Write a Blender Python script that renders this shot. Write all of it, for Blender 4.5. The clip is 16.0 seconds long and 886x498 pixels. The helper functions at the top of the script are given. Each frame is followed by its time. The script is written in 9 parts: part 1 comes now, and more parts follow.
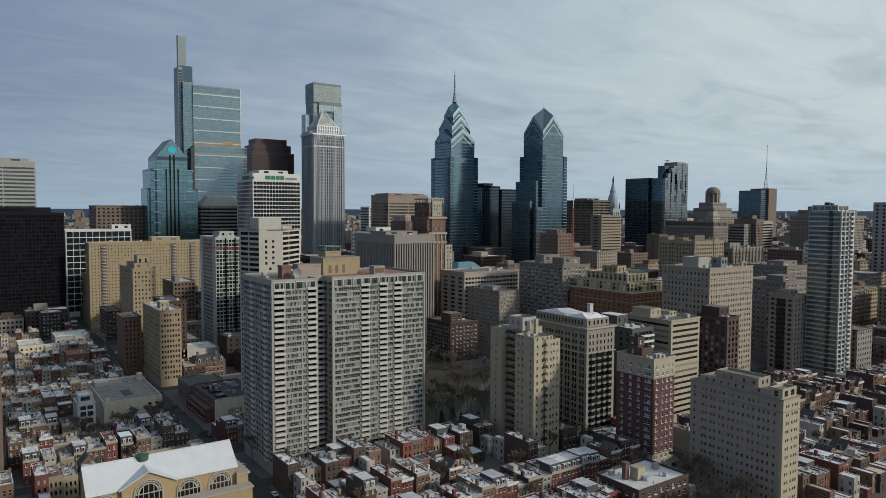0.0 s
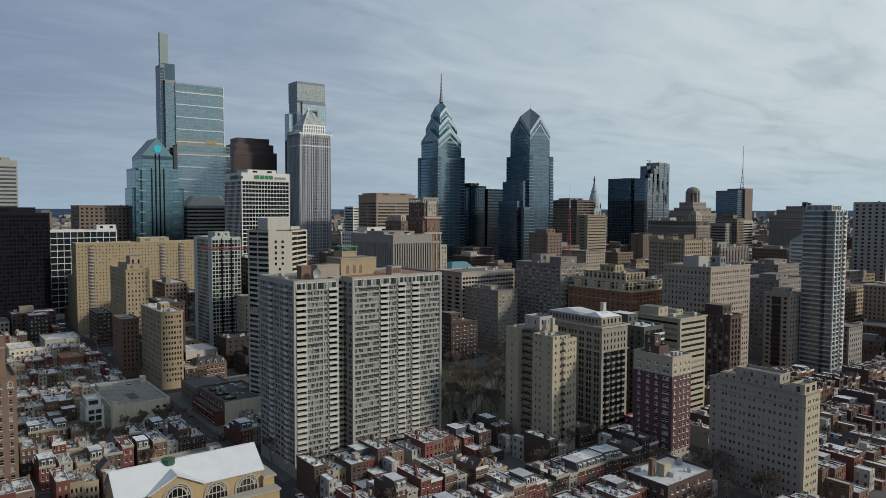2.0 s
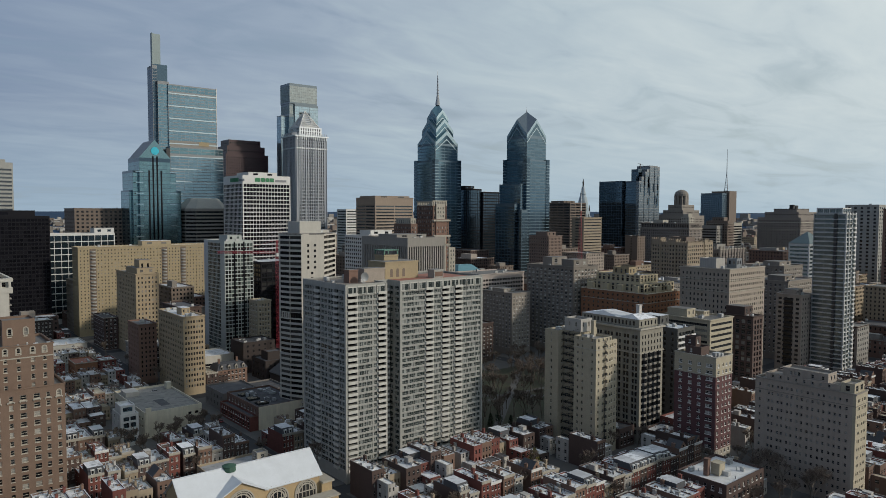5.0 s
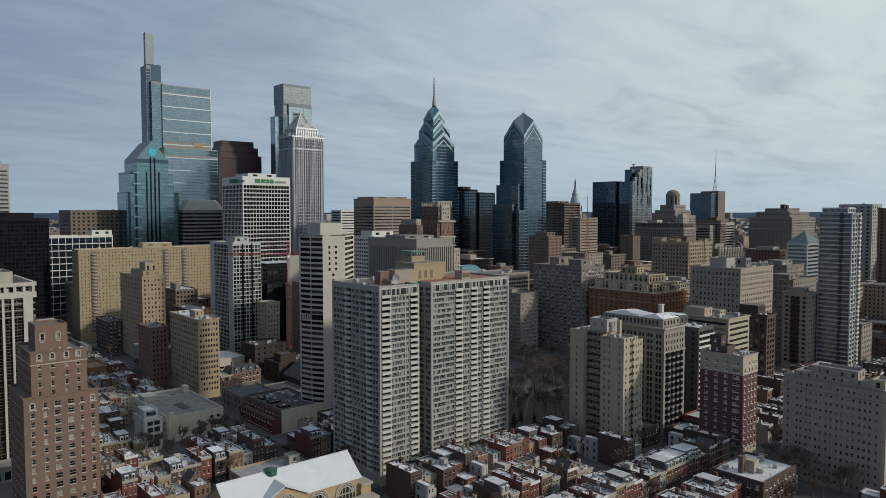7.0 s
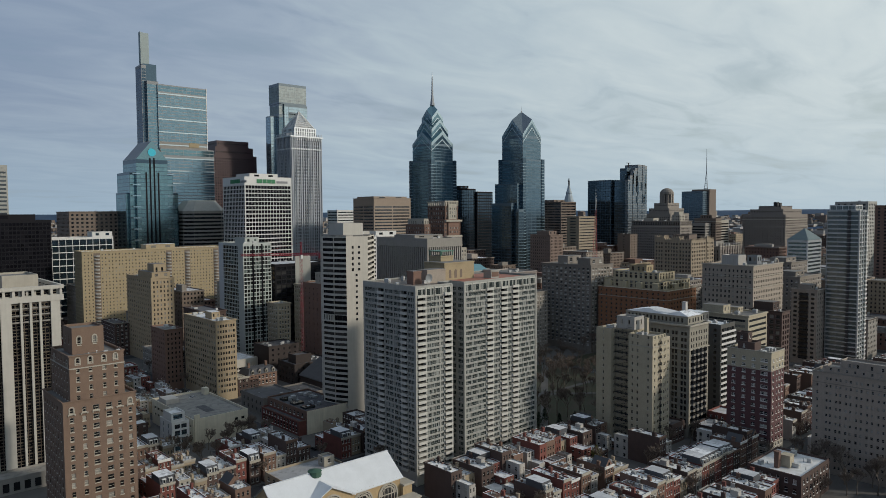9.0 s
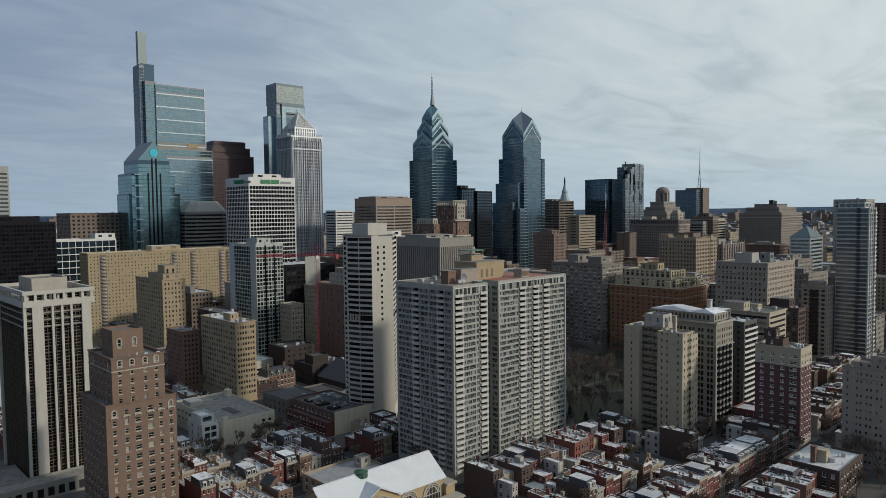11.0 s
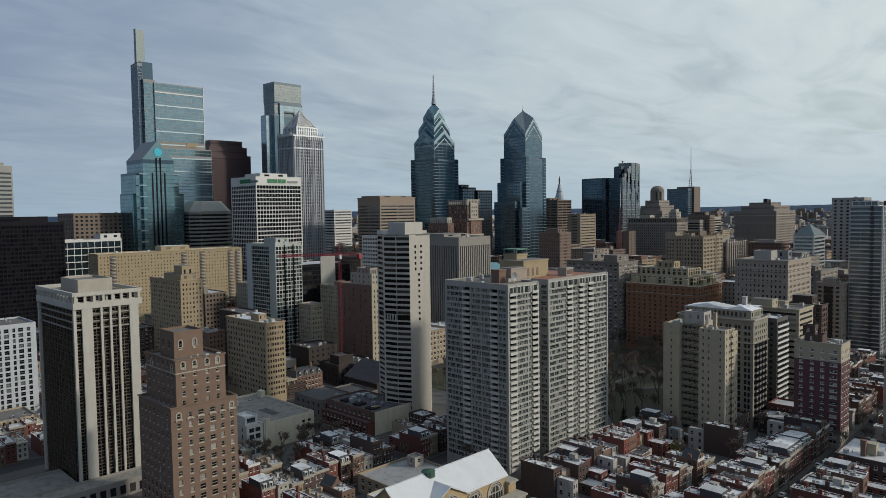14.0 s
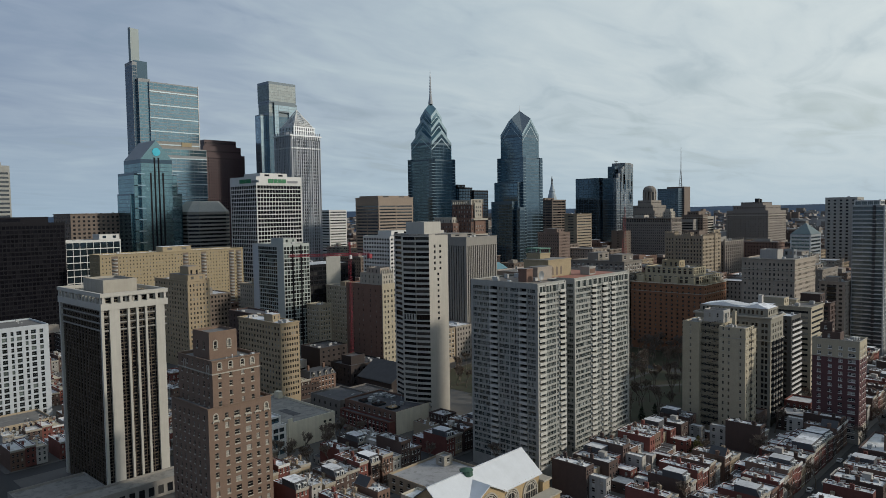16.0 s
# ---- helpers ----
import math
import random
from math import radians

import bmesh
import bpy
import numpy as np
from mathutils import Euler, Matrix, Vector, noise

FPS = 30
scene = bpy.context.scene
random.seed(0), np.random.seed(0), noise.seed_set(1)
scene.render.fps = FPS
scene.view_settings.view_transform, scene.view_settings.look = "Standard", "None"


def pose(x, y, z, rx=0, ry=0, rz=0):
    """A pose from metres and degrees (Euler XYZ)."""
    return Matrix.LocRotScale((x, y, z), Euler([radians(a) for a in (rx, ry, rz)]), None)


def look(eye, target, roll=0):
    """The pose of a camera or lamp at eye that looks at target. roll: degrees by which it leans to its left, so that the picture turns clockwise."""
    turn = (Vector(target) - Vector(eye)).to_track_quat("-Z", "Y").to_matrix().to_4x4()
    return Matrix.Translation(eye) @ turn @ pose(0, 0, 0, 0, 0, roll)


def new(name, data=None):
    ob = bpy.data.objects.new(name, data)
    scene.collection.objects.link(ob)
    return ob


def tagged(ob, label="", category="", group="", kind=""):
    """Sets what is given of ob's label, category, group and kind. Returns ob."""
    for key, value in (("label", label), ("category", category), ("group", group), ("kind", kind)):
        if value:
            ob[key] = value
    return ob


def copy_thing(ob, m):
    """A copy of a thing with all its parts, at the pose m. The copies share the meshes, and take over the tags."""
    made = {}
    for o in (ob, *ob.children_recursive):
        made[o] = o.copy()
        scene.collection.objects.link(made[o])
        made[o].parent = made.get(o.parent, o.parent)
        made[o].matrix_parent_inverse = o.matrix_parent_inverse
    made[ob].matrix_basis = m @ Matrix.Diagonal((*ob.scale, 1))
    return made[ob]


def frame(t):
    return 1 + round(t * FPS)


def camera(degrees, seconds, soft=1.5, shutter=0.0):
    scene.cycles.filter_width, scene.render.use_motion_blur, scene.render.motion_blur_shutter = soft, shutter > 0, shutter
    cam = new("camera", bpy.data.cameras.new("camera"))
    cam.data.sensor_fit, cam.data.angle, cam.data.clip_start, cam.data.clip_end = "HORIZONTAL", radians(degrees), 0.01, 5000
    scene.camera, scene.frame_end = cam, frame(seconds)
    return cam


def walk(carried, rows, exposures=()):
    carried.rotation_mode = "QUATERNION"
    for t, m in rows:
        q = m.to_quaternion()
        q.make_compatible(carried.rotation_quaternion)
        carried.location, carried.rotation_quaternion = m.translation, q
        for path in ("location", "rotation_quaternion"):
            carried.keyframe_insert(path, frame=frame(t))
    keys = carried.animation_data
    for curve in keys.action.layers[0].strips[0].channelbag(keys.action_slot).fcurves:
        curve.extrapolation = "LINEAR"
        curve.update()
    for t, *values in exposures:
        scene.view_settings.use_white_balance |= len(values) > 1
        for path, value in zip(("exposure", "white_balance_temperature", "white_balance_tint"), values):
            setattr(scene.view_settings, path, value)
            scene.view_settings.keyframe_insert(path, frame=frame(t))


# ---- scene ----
cam = camera(64.7, 16.0, soft=0.75)
METRES, EYE, TILT, LEAN, TURN = 169.76, 113.5, 0.0, 0.0, -34.9
ROWS = [
    (0.0, 0.0, 0.0, 0.0, 0.01, -3.16, -0.2),
    (0.5, -0.0318, -0.0002, -0.0001, -0.57, -3.16, -0.19),
    (1.0, -0.0643, -0.0002, -0.0, -1.17, -3.17, -0.2),
    (1.5, -0.0965, 0.0, 0.0, -1.76, -3.18, -0.2),
    (2.0, -0.1283, 0.0003, 0.0001, -2.36, -3.17, -0.17),
    (2.5, -0.1604, 0.0006, 0.0005, -2.8, -3.13, -0.17),
    (3.0, -0.1926, 0.0015, 0.0009, -3.15, -3.1, -0.16),
    (3.5, -0.2248, 0.0026, 0.0014, -3.49, -3.09, -0.14),
    (4.0, -0.257, 0.004, 0.0019, -3.84, -3.06, -0.13),
    (6.5, -0.4175, 0.0144, 0.0043, -5.76, -2.92, -0.02),
    (7.0, -0.449, 0.0178, 0.0048, -6.13, -2.94, 0.06),
    (7.5, -0.481, 0.021, 0.0049, -6.49, -2.96, 0.09),
    (8.0, -0.5127, 0.0244, 0.0049, -6.84, -2.97, 0.18),
    (8.5, -0.5439, 0.0283, 0.0055, -7.19, -3.0, 0.28),
    (9.0, -0.5751, 0.0321, 0.0058, -7.51, -3.0, 0.37),
    (11.5, -0.7311, 0.0543, 0.0066, -9.03, -3.04, 0.71),
    (12.0, -0.7619, 0.0593, 0.007, -9.32, -3.05, 0.74),
    (12.5, -0.7922, 0.0646, 0.0074, -9.58, -3.09, 0.77),
    (13.0, -0.8222, 0.0696, 0.0078, -9.86, -3.1, 0.79),
    (13.5, -0.8516, 0.0745, 0.008, -10.15, -3.09, 0.82),
    (14.0, -0.8809, 0.0794, 0.0079, -10.44, -3.11, 0.82),
    (14.5, -0.9096, 0.0844, 0.0079, -10.73, -3.13, 0.84),
    (15.0, -0.9375, 0.0892, 0.008, -11.09, -3.13, 0.88),
    (15.5, -0.9655, 0.0942, 0.0078, -11.47, -3.12, 0.89),
    (16.0, -0.9931, 0.0992, 0.0075, -11.83, -3.11, 0.89),
]
walk(cam, [(t, pose(0, 0, EYE, TILT, LEAN, TURN) @ pose(METRES * x, METRES * y, METRES * z, 90 + pitch, roll, yaw)) for t, x, y, z, yaw, pitch, roll in ROWS],
     exposures=[(0.0, 0.02, 6620, 10)])

# ---- light ----
SUN_AZ, SUN_EL = radians(37.5), radians(23.6)      # east of south, above the horizon
sun_way = Vector((math.sin(SUN_AZ) * math.cos(SUN_EL), -math.cos(SUN_AZ) * math.cos(SUN_EL), math.sin(SUN_EL)))
sun = new("sun", bpy.data.lights.new("sun", "SUN"))
sun.data.energy, sun.data.angle, sun.data.color = 2.35, radians(5.0), (1.0, 0.925, 0.81)
sun.matrix_world = look((0, 0, 900), Vector((0, 0, 900)) - sun_way)

world = bpy.data.worlds.new("overcast_sky")
scene.world = world
world.use_nodes = True
wt = world.node_tree
wt.nodes.clear()


def wnode(kind, **values):
    n = wt.nodes.new(kind)
    for key, value in values.items():
        n.inputs[key].default_value = value
    return n


def wmath(op, a, b=None, c=None):
    n = wt.nodes.new("ShaderNodeMath")
    n.operation = op
    for i, s in enumerate((a, b, c)):
        if s is None:
            continue
        if isinstance(s, (int, float)):
            n.inputs[i].default_value = s
        else:
            wt.links.new(s, n.inputs[i])
    return n.outputs[0]


def wmix(fac, a, b):
    n = wt.nodes.new("ShaderNodeMix")
    n.data_type = "RGBA"
    for i, s in ((0, fac), (6, a), (7, b)):
        if isinstance(s, (int, float, tuple)):
            n.inputs[i].default_value = s
        else:
            wt.links.new(s, n.inputs[i])
    return n.outputs[2]


sky = wt.nodes.new("ShaderNodeTexSky")
sky.sky_type, sky.sun_disc = "NISHITA", False
sky.sun_elevation, sky.sun_rotation = SUN_EL, math.pi - SUN_AZ
sky.air_density, sky.dust_density, sky.altitude = 1.2, 2.0, 100
tex = wt.nodes.new("ShaderNodeTexCoord")
sep = wt.nodes.new("ShaderNodeSeparateXYZ")
wt.links.new(tex.outputs["Generated"], sep.inputs[0])
up = wmath("MAXIMUM", sep.outputs[2], 0.0)
flat = wmath("ADD", up, 0.12)
lay = wt.nodes.new("ShaderNodeCombineXYZ")
wt.links.new(wmath("DIVIDE", sep.outputs[0], flat), lay.inputs[0])
wt.links.new(wmath("DIVIDE", sep.outputs[1], flat), lay.inputs[1])


def wnoise(scale, detail, rough, distortion, squash, turn):
    m = wt.nodes.new("ShaderNodeMapping")
    m.inputs["Rotation"].default_value = (0, 0, radians(turn))
    m.inputs["Scale"].default_value = (1, squash, 1)
    wt.links.new(lay.outputs[0], m.inputs["Vector"])
    n = wnode("ShaderNodeTexNoise", Scale=scale, Detail=detail, Roughness=rough, Distortion=distortion)
    wt.links.new(m.outputs[0], n.inputs["Vector"])
    return n.outputs["Fac"]


def wramp(fac, stops):
    n = wt.nodes.new("ShaderNodeValToRGB")
    e = n.color_ramp.elements
    e[0].position, e[0].color = stops[0]
    e[1].position, e[1].color = stops[-1]
    for p, c in stops[1:-1]:
        x = e.new(p)
        x.color = c
    wt.links.new(fac, n.inputs[0])
    return n.outputs[0]


# the veil of cloud, soft and wavy, thinner low down in the west, and brighter towards the sun
big = wnoise(0.42, 3, 0.5, 0.5, 1.8, 35)
fine = wnoise(1.4, 5, 0.5, 1.4, 1.9, 50)
wave = wnoise(5.0, 3, 0.45, 1.4, 2.6, 48)
east = wmath("ADD", wmath("MULTIPLY", sep.outputs[0], 0.80), wmath("MULTIPLY", sep.outputs[1], -0.42))
east01 = wmath("ADD", wmath("MULTIPLY", east, 0.5), 0.5)
shade = wmath("ADD", wmath("MULTIPLY", big, 0.30), wmath("ADD", wmath("MULTIPLY", fine, 0.22), wmath("MULTIPLY", wave, 0.035)))
shade = wmath("ADD", wmath("ADD", shade, 0.23), wmath("MULTIPLY", wmath("SUBTRACT", east01, 0.60), 0.80))
cloud = wramp(shade, [(0.0, (0.12, 0.155, 0.235, 1)), (0.26, (0.20, 0.27, 0.395, 1)), (0.42, (0.315, 0.395, 0.50, 1)), (0.55, (0.445, 0.54, 0.605, 1)), (0.72, (0.635, 0.715, 0.735, 1)), (0.9, (0.80, 0.84, 0.82, 1))])
skyc = wt.nodes.new("ShaderNodeVectorMath")
skyc.operation = "SCALE"
skyc.inputs["Scale"].default_value = 0.10
wt.links.new(sky.outputs[0], skyc.inputs[0])
cover = wramp(wmath("ADD", wmath("MULTIPLY", fine, 0.5), wmath("MULTIPLY", big, 0.5)), [(0.32, (0.55, 0.55, 0.55, 1)), (0.46, (0.95, 0.95, 0.95, 1))])
sky_all = wmix(cover, skyc.outputs[0], cloud)
# the far haze along the horizon
low = wramp(up, [(0.0, (0.7, 0.7, 0.7, 1)), (0.13, (0, 0, 0, 1))])
sky_all = wmix(low, sky_all, (0.345, 0.47, 0.575, 1))
bg = wnode("ShaderNodeBackground", Strength=1.0)
wt.links.new(sky_all, bg.inputs["Color"])
wout = wt.nodes.new("ShaderNodeOutputWorld")
wt.links.new(bg.outputs[0], wout.inputs[0])

# ---- materials ----
MATS = {}


def material(name, color, rough=0.85, metal=0.0, var=0.25, scale=0.35, fine=6.0, streak=0.0, bump=0.0, spread=0.0, ior=1.45, spec=0.5, tint=None, course=0.0, tone=0.0):
    """A surface: a base colour that varies at two scales, run-off streaks, fine relief, and a spread from piece to piece."""
    if name in MATS:
        return MATS[name]
    m = bpy.data.materials.new(name)
    m.use_nodes = True
    t = m.node_tree
    b = t.nodes["Principled BSDF"]
    b.inputs["Metallic"].default_value = metal
    b.inputs["IOR"].default_value = ior
    b.inputs["Specular IOR Level"].default_value = spec
    geo = t.nodes.new("ShaderNodeNewGeometry")

    def math2(op, a, c):
        n = t.nodes.new("ShaderNodeMath")
        n.operation = op
        for i, s in enumerate((a, c)):
            if isinstance(s, (int, float)):
                n.inputs[i].default_value = s
            else:
                t.links.new(s, n.inputs[i])
        return n.outputs[0]

    def nz(sc, det, squash=(1, 1, 1)):
        mp = t.nodes.new("ShaderNodeMapping")
        mp.inputs["Scale"].default_value = squash
        t.links.new(geo.outputs["Position"], mp.inputs["Vector"])
        n = t.nodes.new("ShaderNodeTexNoise")
        n.inputs["Scale"].default_value, n.inputs["Detail"].default_value, n.inputs["Roughness"].default_value = sc, det, 0.6
        t.links.new(mp.outputs[0], n.inputs["Vector"])
        return n.outputs["Fac"]

    a = nz(scale, 4)
    f = nz(fine, 3)
    v = math2("ADD", math2("MULTIPLY", math2("SUBTRACT", a, 0.5), 2.2 * var), math2("MULTIPLY", math2("SUBTRACT", f, 0.5), 1.3 * var))
    if streak:
        v = math2("ADD", v, math2("MULTIPLY", math2("SUBTRACT", nz(1.1, 3, (1, 1, 0.06)), 0.5), 2 * streak))
    if course:
        w = t.nodes.new("ShaderNodeTexWave")
        w.bands_direction = "Z"
        w.inputs["Scale"].default_value, w.inputs["Distortion"].default_value = course, 0.3
        t.links.new(geo.outputs["Position"], w.inputs["Vector"])
        v = math2("ADD", v, math2("MULTIPLY", math2("SUBTRACT", w.outputs["Fac"], 0.5), 0.16))
    if spread:
        info = t.nodes.new("ShaderNodeObjectInfo")
        r = math2("FRACT", math2("ADD", info.outputs["Random"], geo.outputs["Random Per Island"]), 0)
        v = math2("ADD", v, math2("MULTIPLY", math2("SUBTRACT", r, 0.5), 2 * spread))
    if tone:
        own = t.nodes.new("ShaderNodeObjectInfo")
        v = math2("ADD", v, math2("MULTIPLY", math2("SUBTRACT", own.outputs["Random"], 0.5), 2 * tone))
    hsv = t.nodes.new("ShaderNodeHueSaturation")
    hsv.inputs["Color"].default_value = (*color, 1)
    t.links.new(math2("MAXIMUM", math2("ADD", v, 1.0), 0.15), hsv.inputs["Value"])
    col = hsv.outputs[0]
    if tint:
        mx = t.nodes.new("ShaderNodeMix")
        mx.data_type = "RGBA"
        rp = t.nodes.new("ShaderNodeValToRGB")
        rp.color_ramp.elements[0].position, rp.color_ramp.elements[1].position = 0.5, 0.62
        t.links.new(nz(scale * 2.3, 5), rp.inputs[0])
        t.links.new(rp.outputs[0], mx.inputs[0])
        t.links.new(col, mx.inputs[6])
        mx.inputs[7].default_value = (*tint, 1)
        col = mx.outputs[2]
    t.links.new(col, b.inputs["Base Color"])
    t.links.new(math2("MINIMUM", math2("ADD", math2("MULTIPLY", math2("SUBTRACT", f, 0.5), 0.25), rough), 1.0), b.inputs["Roughness"])
    if bump:
        bp = t.nodes.new("ShaderNodeBump")
        bp.inputs["Strength"].default_value, bp.inputs["Distance"].default_value = bump, 0.08
        t.links.new(f, bp.inputs["Height"])
        t.links.new(bp.outputs[0], b.inputs["Normal"])
    MATS[name] = m
    return m


def glass(name, dark, blind, share=0.25, rough=0.08, metal=0.0, wave=0.02, spec=0.8):
    """Window glass seen from outside: dark rooms behind, in some of them a pale blind, and panes that lie a little out of true."""
    if name in MATS:
        return MATS[name]
    m = bpy.data.materials.new(name)
    m.use_nodes = True
    t = m.node_tree
    b = t.nodes["Principled BSDF"]
    b.inputs["Roughness"].default_value, b.inputs["Metallic"].default_value = rough, metal
    b.inputs["IOR"].default_value, b.inputs["Specular IOR Level"].default_value = 1.55, spec
    geo = t.nodes.new("ShaderNodeNewGeometry")
    info = t.nodes.new("ShaderNodeObjectInfo")
    add = t.nodes.new("ShaderNodeMath")
    add.operation = "ADD"
    t.links.new(info.outputs["Random"], add.inputs[0])
    t.links.new(geo.outputs["Random Per Island"], add.inputs[1])
    fr = t.nodes.new("ShaderNodeMath")
    fr.operation = "FRACT"
    t.links.new(add.outputs[0], fr.inputs[0])
    rp = t.nodes.new("ShaderNodeValToRGB")
    e = rp.color_ramp.elements
    e[0].position, e[0].color = 0.0, (*(c * (0.88 if metal > 0.45 else 0.6) for c in dark), 1)
    e[1].position, e[1].color = 1.0, (*blind, 1)
    for p, c in ((1 - share - 0.04, dark), (1 - share, tuple(0.55 * q + 0.25 * d for q, d in zip(blind, dark)))):
        x = e.new(p)
        x.color = (*c, 1)
    t.links.new(fr.outputs[0], rp.inputs[0])
    t.links.new(rp.outputs[0], b.inputs["Base Color"])
    n = t.nodes.new("ShaderNodeTexNoise")
    n.inputs["Scale"].default_value = 0.35
    t.links.new(geo.outputs["Position"], n.inputs["Vector"])
    bp = t.nodes.new("ShaderNodeBump")
    bp.inputs["Strength"].default_value, bp.inputs["Distance"].default_value = wave * 10, 0.2
    t.links.new(n.outputs["Fac"], bp.inputs["Height"])
    t.links.new(bp.outputs[0], b.inputs["Normal"])
    MATS[name] = m
    return m


concrete = material("pale_concrete", (0.305, 0.305, 0.282), var=0.12, streak=0.14, bump=0.2)
concrete_grey = material("grey_concrete", (0.245, 0.232, 0.21), var=0.14, streak=0.14, bump=0.2)
white_conc = material("white_concrete", (0.425, 0.41, 0.37), var=0.10, streak=0.12, bump=0.2)
pink_stone = material("pale_pink_stone", (0.36, 0.315, 0.285), var=0.1, streak=0.08)
teal_roof = material("teal_copper_roof", (0.085, 0.20, 0.245), rough=0.5, var=0.15, streak=0.1)
tan_stone = material("tan_stone", (0.25, 0.195, 0.15), tone=0.12, var=0.12, streak=0.06, rough=0.6)
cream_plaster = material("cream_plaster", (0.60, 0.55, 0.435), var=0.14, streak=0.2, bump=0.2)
light_granite = material("light_granite", (0.26, 0.285, 0.315), var=0.08, rough=0.5)
crown_band = material("blue_grey_band", (0.24, 0.33, 0.375), rough=0.35, metal=0.4, var=0.06)
deck = material("worn_deck_concrete", (0.24, 0.23, 0.21), var=0.3, scale=0.15, fine=2.0, bump=0.2, tint=(0.17, 0.165, 0.155))
limestone = material("limestone", (0.35, 0.325, 0.275), var=0.15, streak=0.12, bump=0.2)
grey_stone = material("grey_stone", (0.225, 0.202, 0.176), var=0.18, streak=0.18, bump=0.2, tone=0.22)
cream_brick = material("cream_brick", (0.375, 0.332, 0.248), var=0.13, streak=0.10, bump=0.2, course=2.6)
tan_brick = material("tan_brick", (0.33, 0.262, 0.172), var=0.13, streak=0.08, bump=0.2, course=2.6)
yellow_brick = material("yellow_brick", (0.318, 0.258, 0.162), var=0.16, streak=0.08, bump=0.2, course=2.6)
pink_grey = material("pinkish_grey_stone", (0.21, 0.185, 0.163), var=0.18, streak=0.18, bump=0.2)
sand_stone = material("sand_stone", (0.27, 0.222, 0.162), var=0.16, streak=0.16, bump=0.2)
taupe_brick = material("taupe_brick", (0.305, 0.262, 0.222), var=0.15, streak=0.12, bump=0.25, course=2.6)
umber_brick = material("umber_brick", (0.165, 0.112, 0.083), var=0.15, streak=0.10, bump=0.25, course=2.6)
brown_brick = material("brown_brick", (0.155, 0.094, 0.072), tone=0.2, var=0.16, streak=0.10, bump=0.25, course=2.6)
orange_brick = material("orange_brick", (0.255, 0.122, 0.066), var=0.16, streak=0.10, bump=0.25, course=2.6)
red_brick = material("red_brick", (0.15, 0.052, 0.042), var=0.28, streak=0.08, bump=0.3, course=2.6, spread=0.25)
dark_brick = material("dark_brick", (0.075, 0.05, 0.043), var=0.20, streak=0.10, bump=0.3, course=2.6, spread=0.25)
plum_brick = material("plum_brick", (0.108, 0.052, 0.054), var=0.16, streak=0.08, bump=0.25, course=2.6)
stucco = material("grey_stucco", (0.36, 0.345, 0.32), var=0.16, streak=0.16, bump=0.2, spread=0.25)
stucco_tan = material("tan_stucco", (0.30, 0.245, 0.175), var=0.14, streak=0.14, bump=0.2, spread=0.15)
brownstone = material("brownstone", (0.16, 0.10, 0.075), var=0.2, streak=0.1, bump=0.3, spread=0.2)
maroon_panel = material("maroon_granite", (0.055, 0.028, 0.03), rough=0.35, var=0.12)
black_panel = material("black_metal_panel", (0.010, 0.010, 0.013), rough=0.6, var=0.1, spec=0.12)
white_panel = material("white_panel", (0.562, 0.562, 0.546), rough=0.5, var=0.07, streak=0.05)
grey_panel = material("grey_metal_panel", (0.2, 0.215, 0.225), rough=0.45, var=0.08)
silver_panel = material("silver_metal_panel", (0.50, 0.53, 0.55), rough=0.32, metal=0.5, var=0.06)
brown_stone = material("brown_granite", (0.148, 0.113, 0.09), var=0.1, streak=0.06, rough=0.6)
roof_grey = material("gravel_roof", (0.156, 0.152, 0.144), var=0.3, scale=0.12, fine=3.0, bump=0.3, spread=0.2, tint=(0.13, 0.125, 0.12))
roof_silver = material("silver_coated_roof", (0.60, 0.615, 0.635), rough=0.6, var=0.22, scale=0.15, fine=1.5, spread=0.28, tint=(0.38, 0.39, 0.41))
roof_pale = material("pale_coated_roof", (0.68, 0.685, 0.68), rough=0.6, var=0.15, scale=0.15, fine=1.5, spread=0.15, tint=(0.52, 0.52, 0.50))
roof_cream = material("cream_roof", (0.50, 0.44, 0.33), rough=0.8, var=0.18, scale=0.15, fine=1.5, spread=0.15, tint=(0.38, 0.34, 0.27))
roof_dark = material("tar_roof", (0.075, 0.075, 0.08), var=0.35, scale=0.2, fine=2.0, spread=0.3, tint=(0.10, 0.10, 0.105))
roof_white = material("white_metal_roof", (0.55, 0.575, 0.60), rough=0.5, var=0.14, scale=0.2, streak=0.03)
roof_slate = material("slate_roof", (0.065, 0.068, 0.075), var=0.25, fine=3.0, bump=0.3, spread=0.2)
roof_red = material("red_roof_tile", (0.28, 0.12, 0.085), var=0.2, fine=3.0)
asphalt = material("asphalt", (0.042, 0.042, 0.044), var=0.25, scale=0.08, fine=2.0, bump=0.2)
paving = material("concrete_paving", (0.105, 0.10, 0.094), var=0.22, scale=0.2, fine=2.0)
yard = material("back_yard_ground", (0.05, 0.045, 0.038), var=0.35, scale=0.15, fine=1.5, tint=(0.09, 0.085, 0.08))
grass = material("winter_grass", (0.042, 0.044, 0.022), var=0.35, scale=0.06, fine=1.2, tint=(0.055, 0.042, 0.028))
blue_panel = material("blue_grey_metal", (0.10, 0.145, 0.18), rough=0.35, metal=0.5, var=0.08)
pale_band = material("pale_metal_band", (0.36, 0.45, 0.49), rough=0.4, metal=0.3, var=0.05)
bronze = material("bronze_metal", (0.10, 0.08, 0.062), rough=0.5, metal=0.3, var=0.12)
frame_white = material("white_frame_paint", (0.62, 0.62, 0.60), rough=0.5, var=0.06)
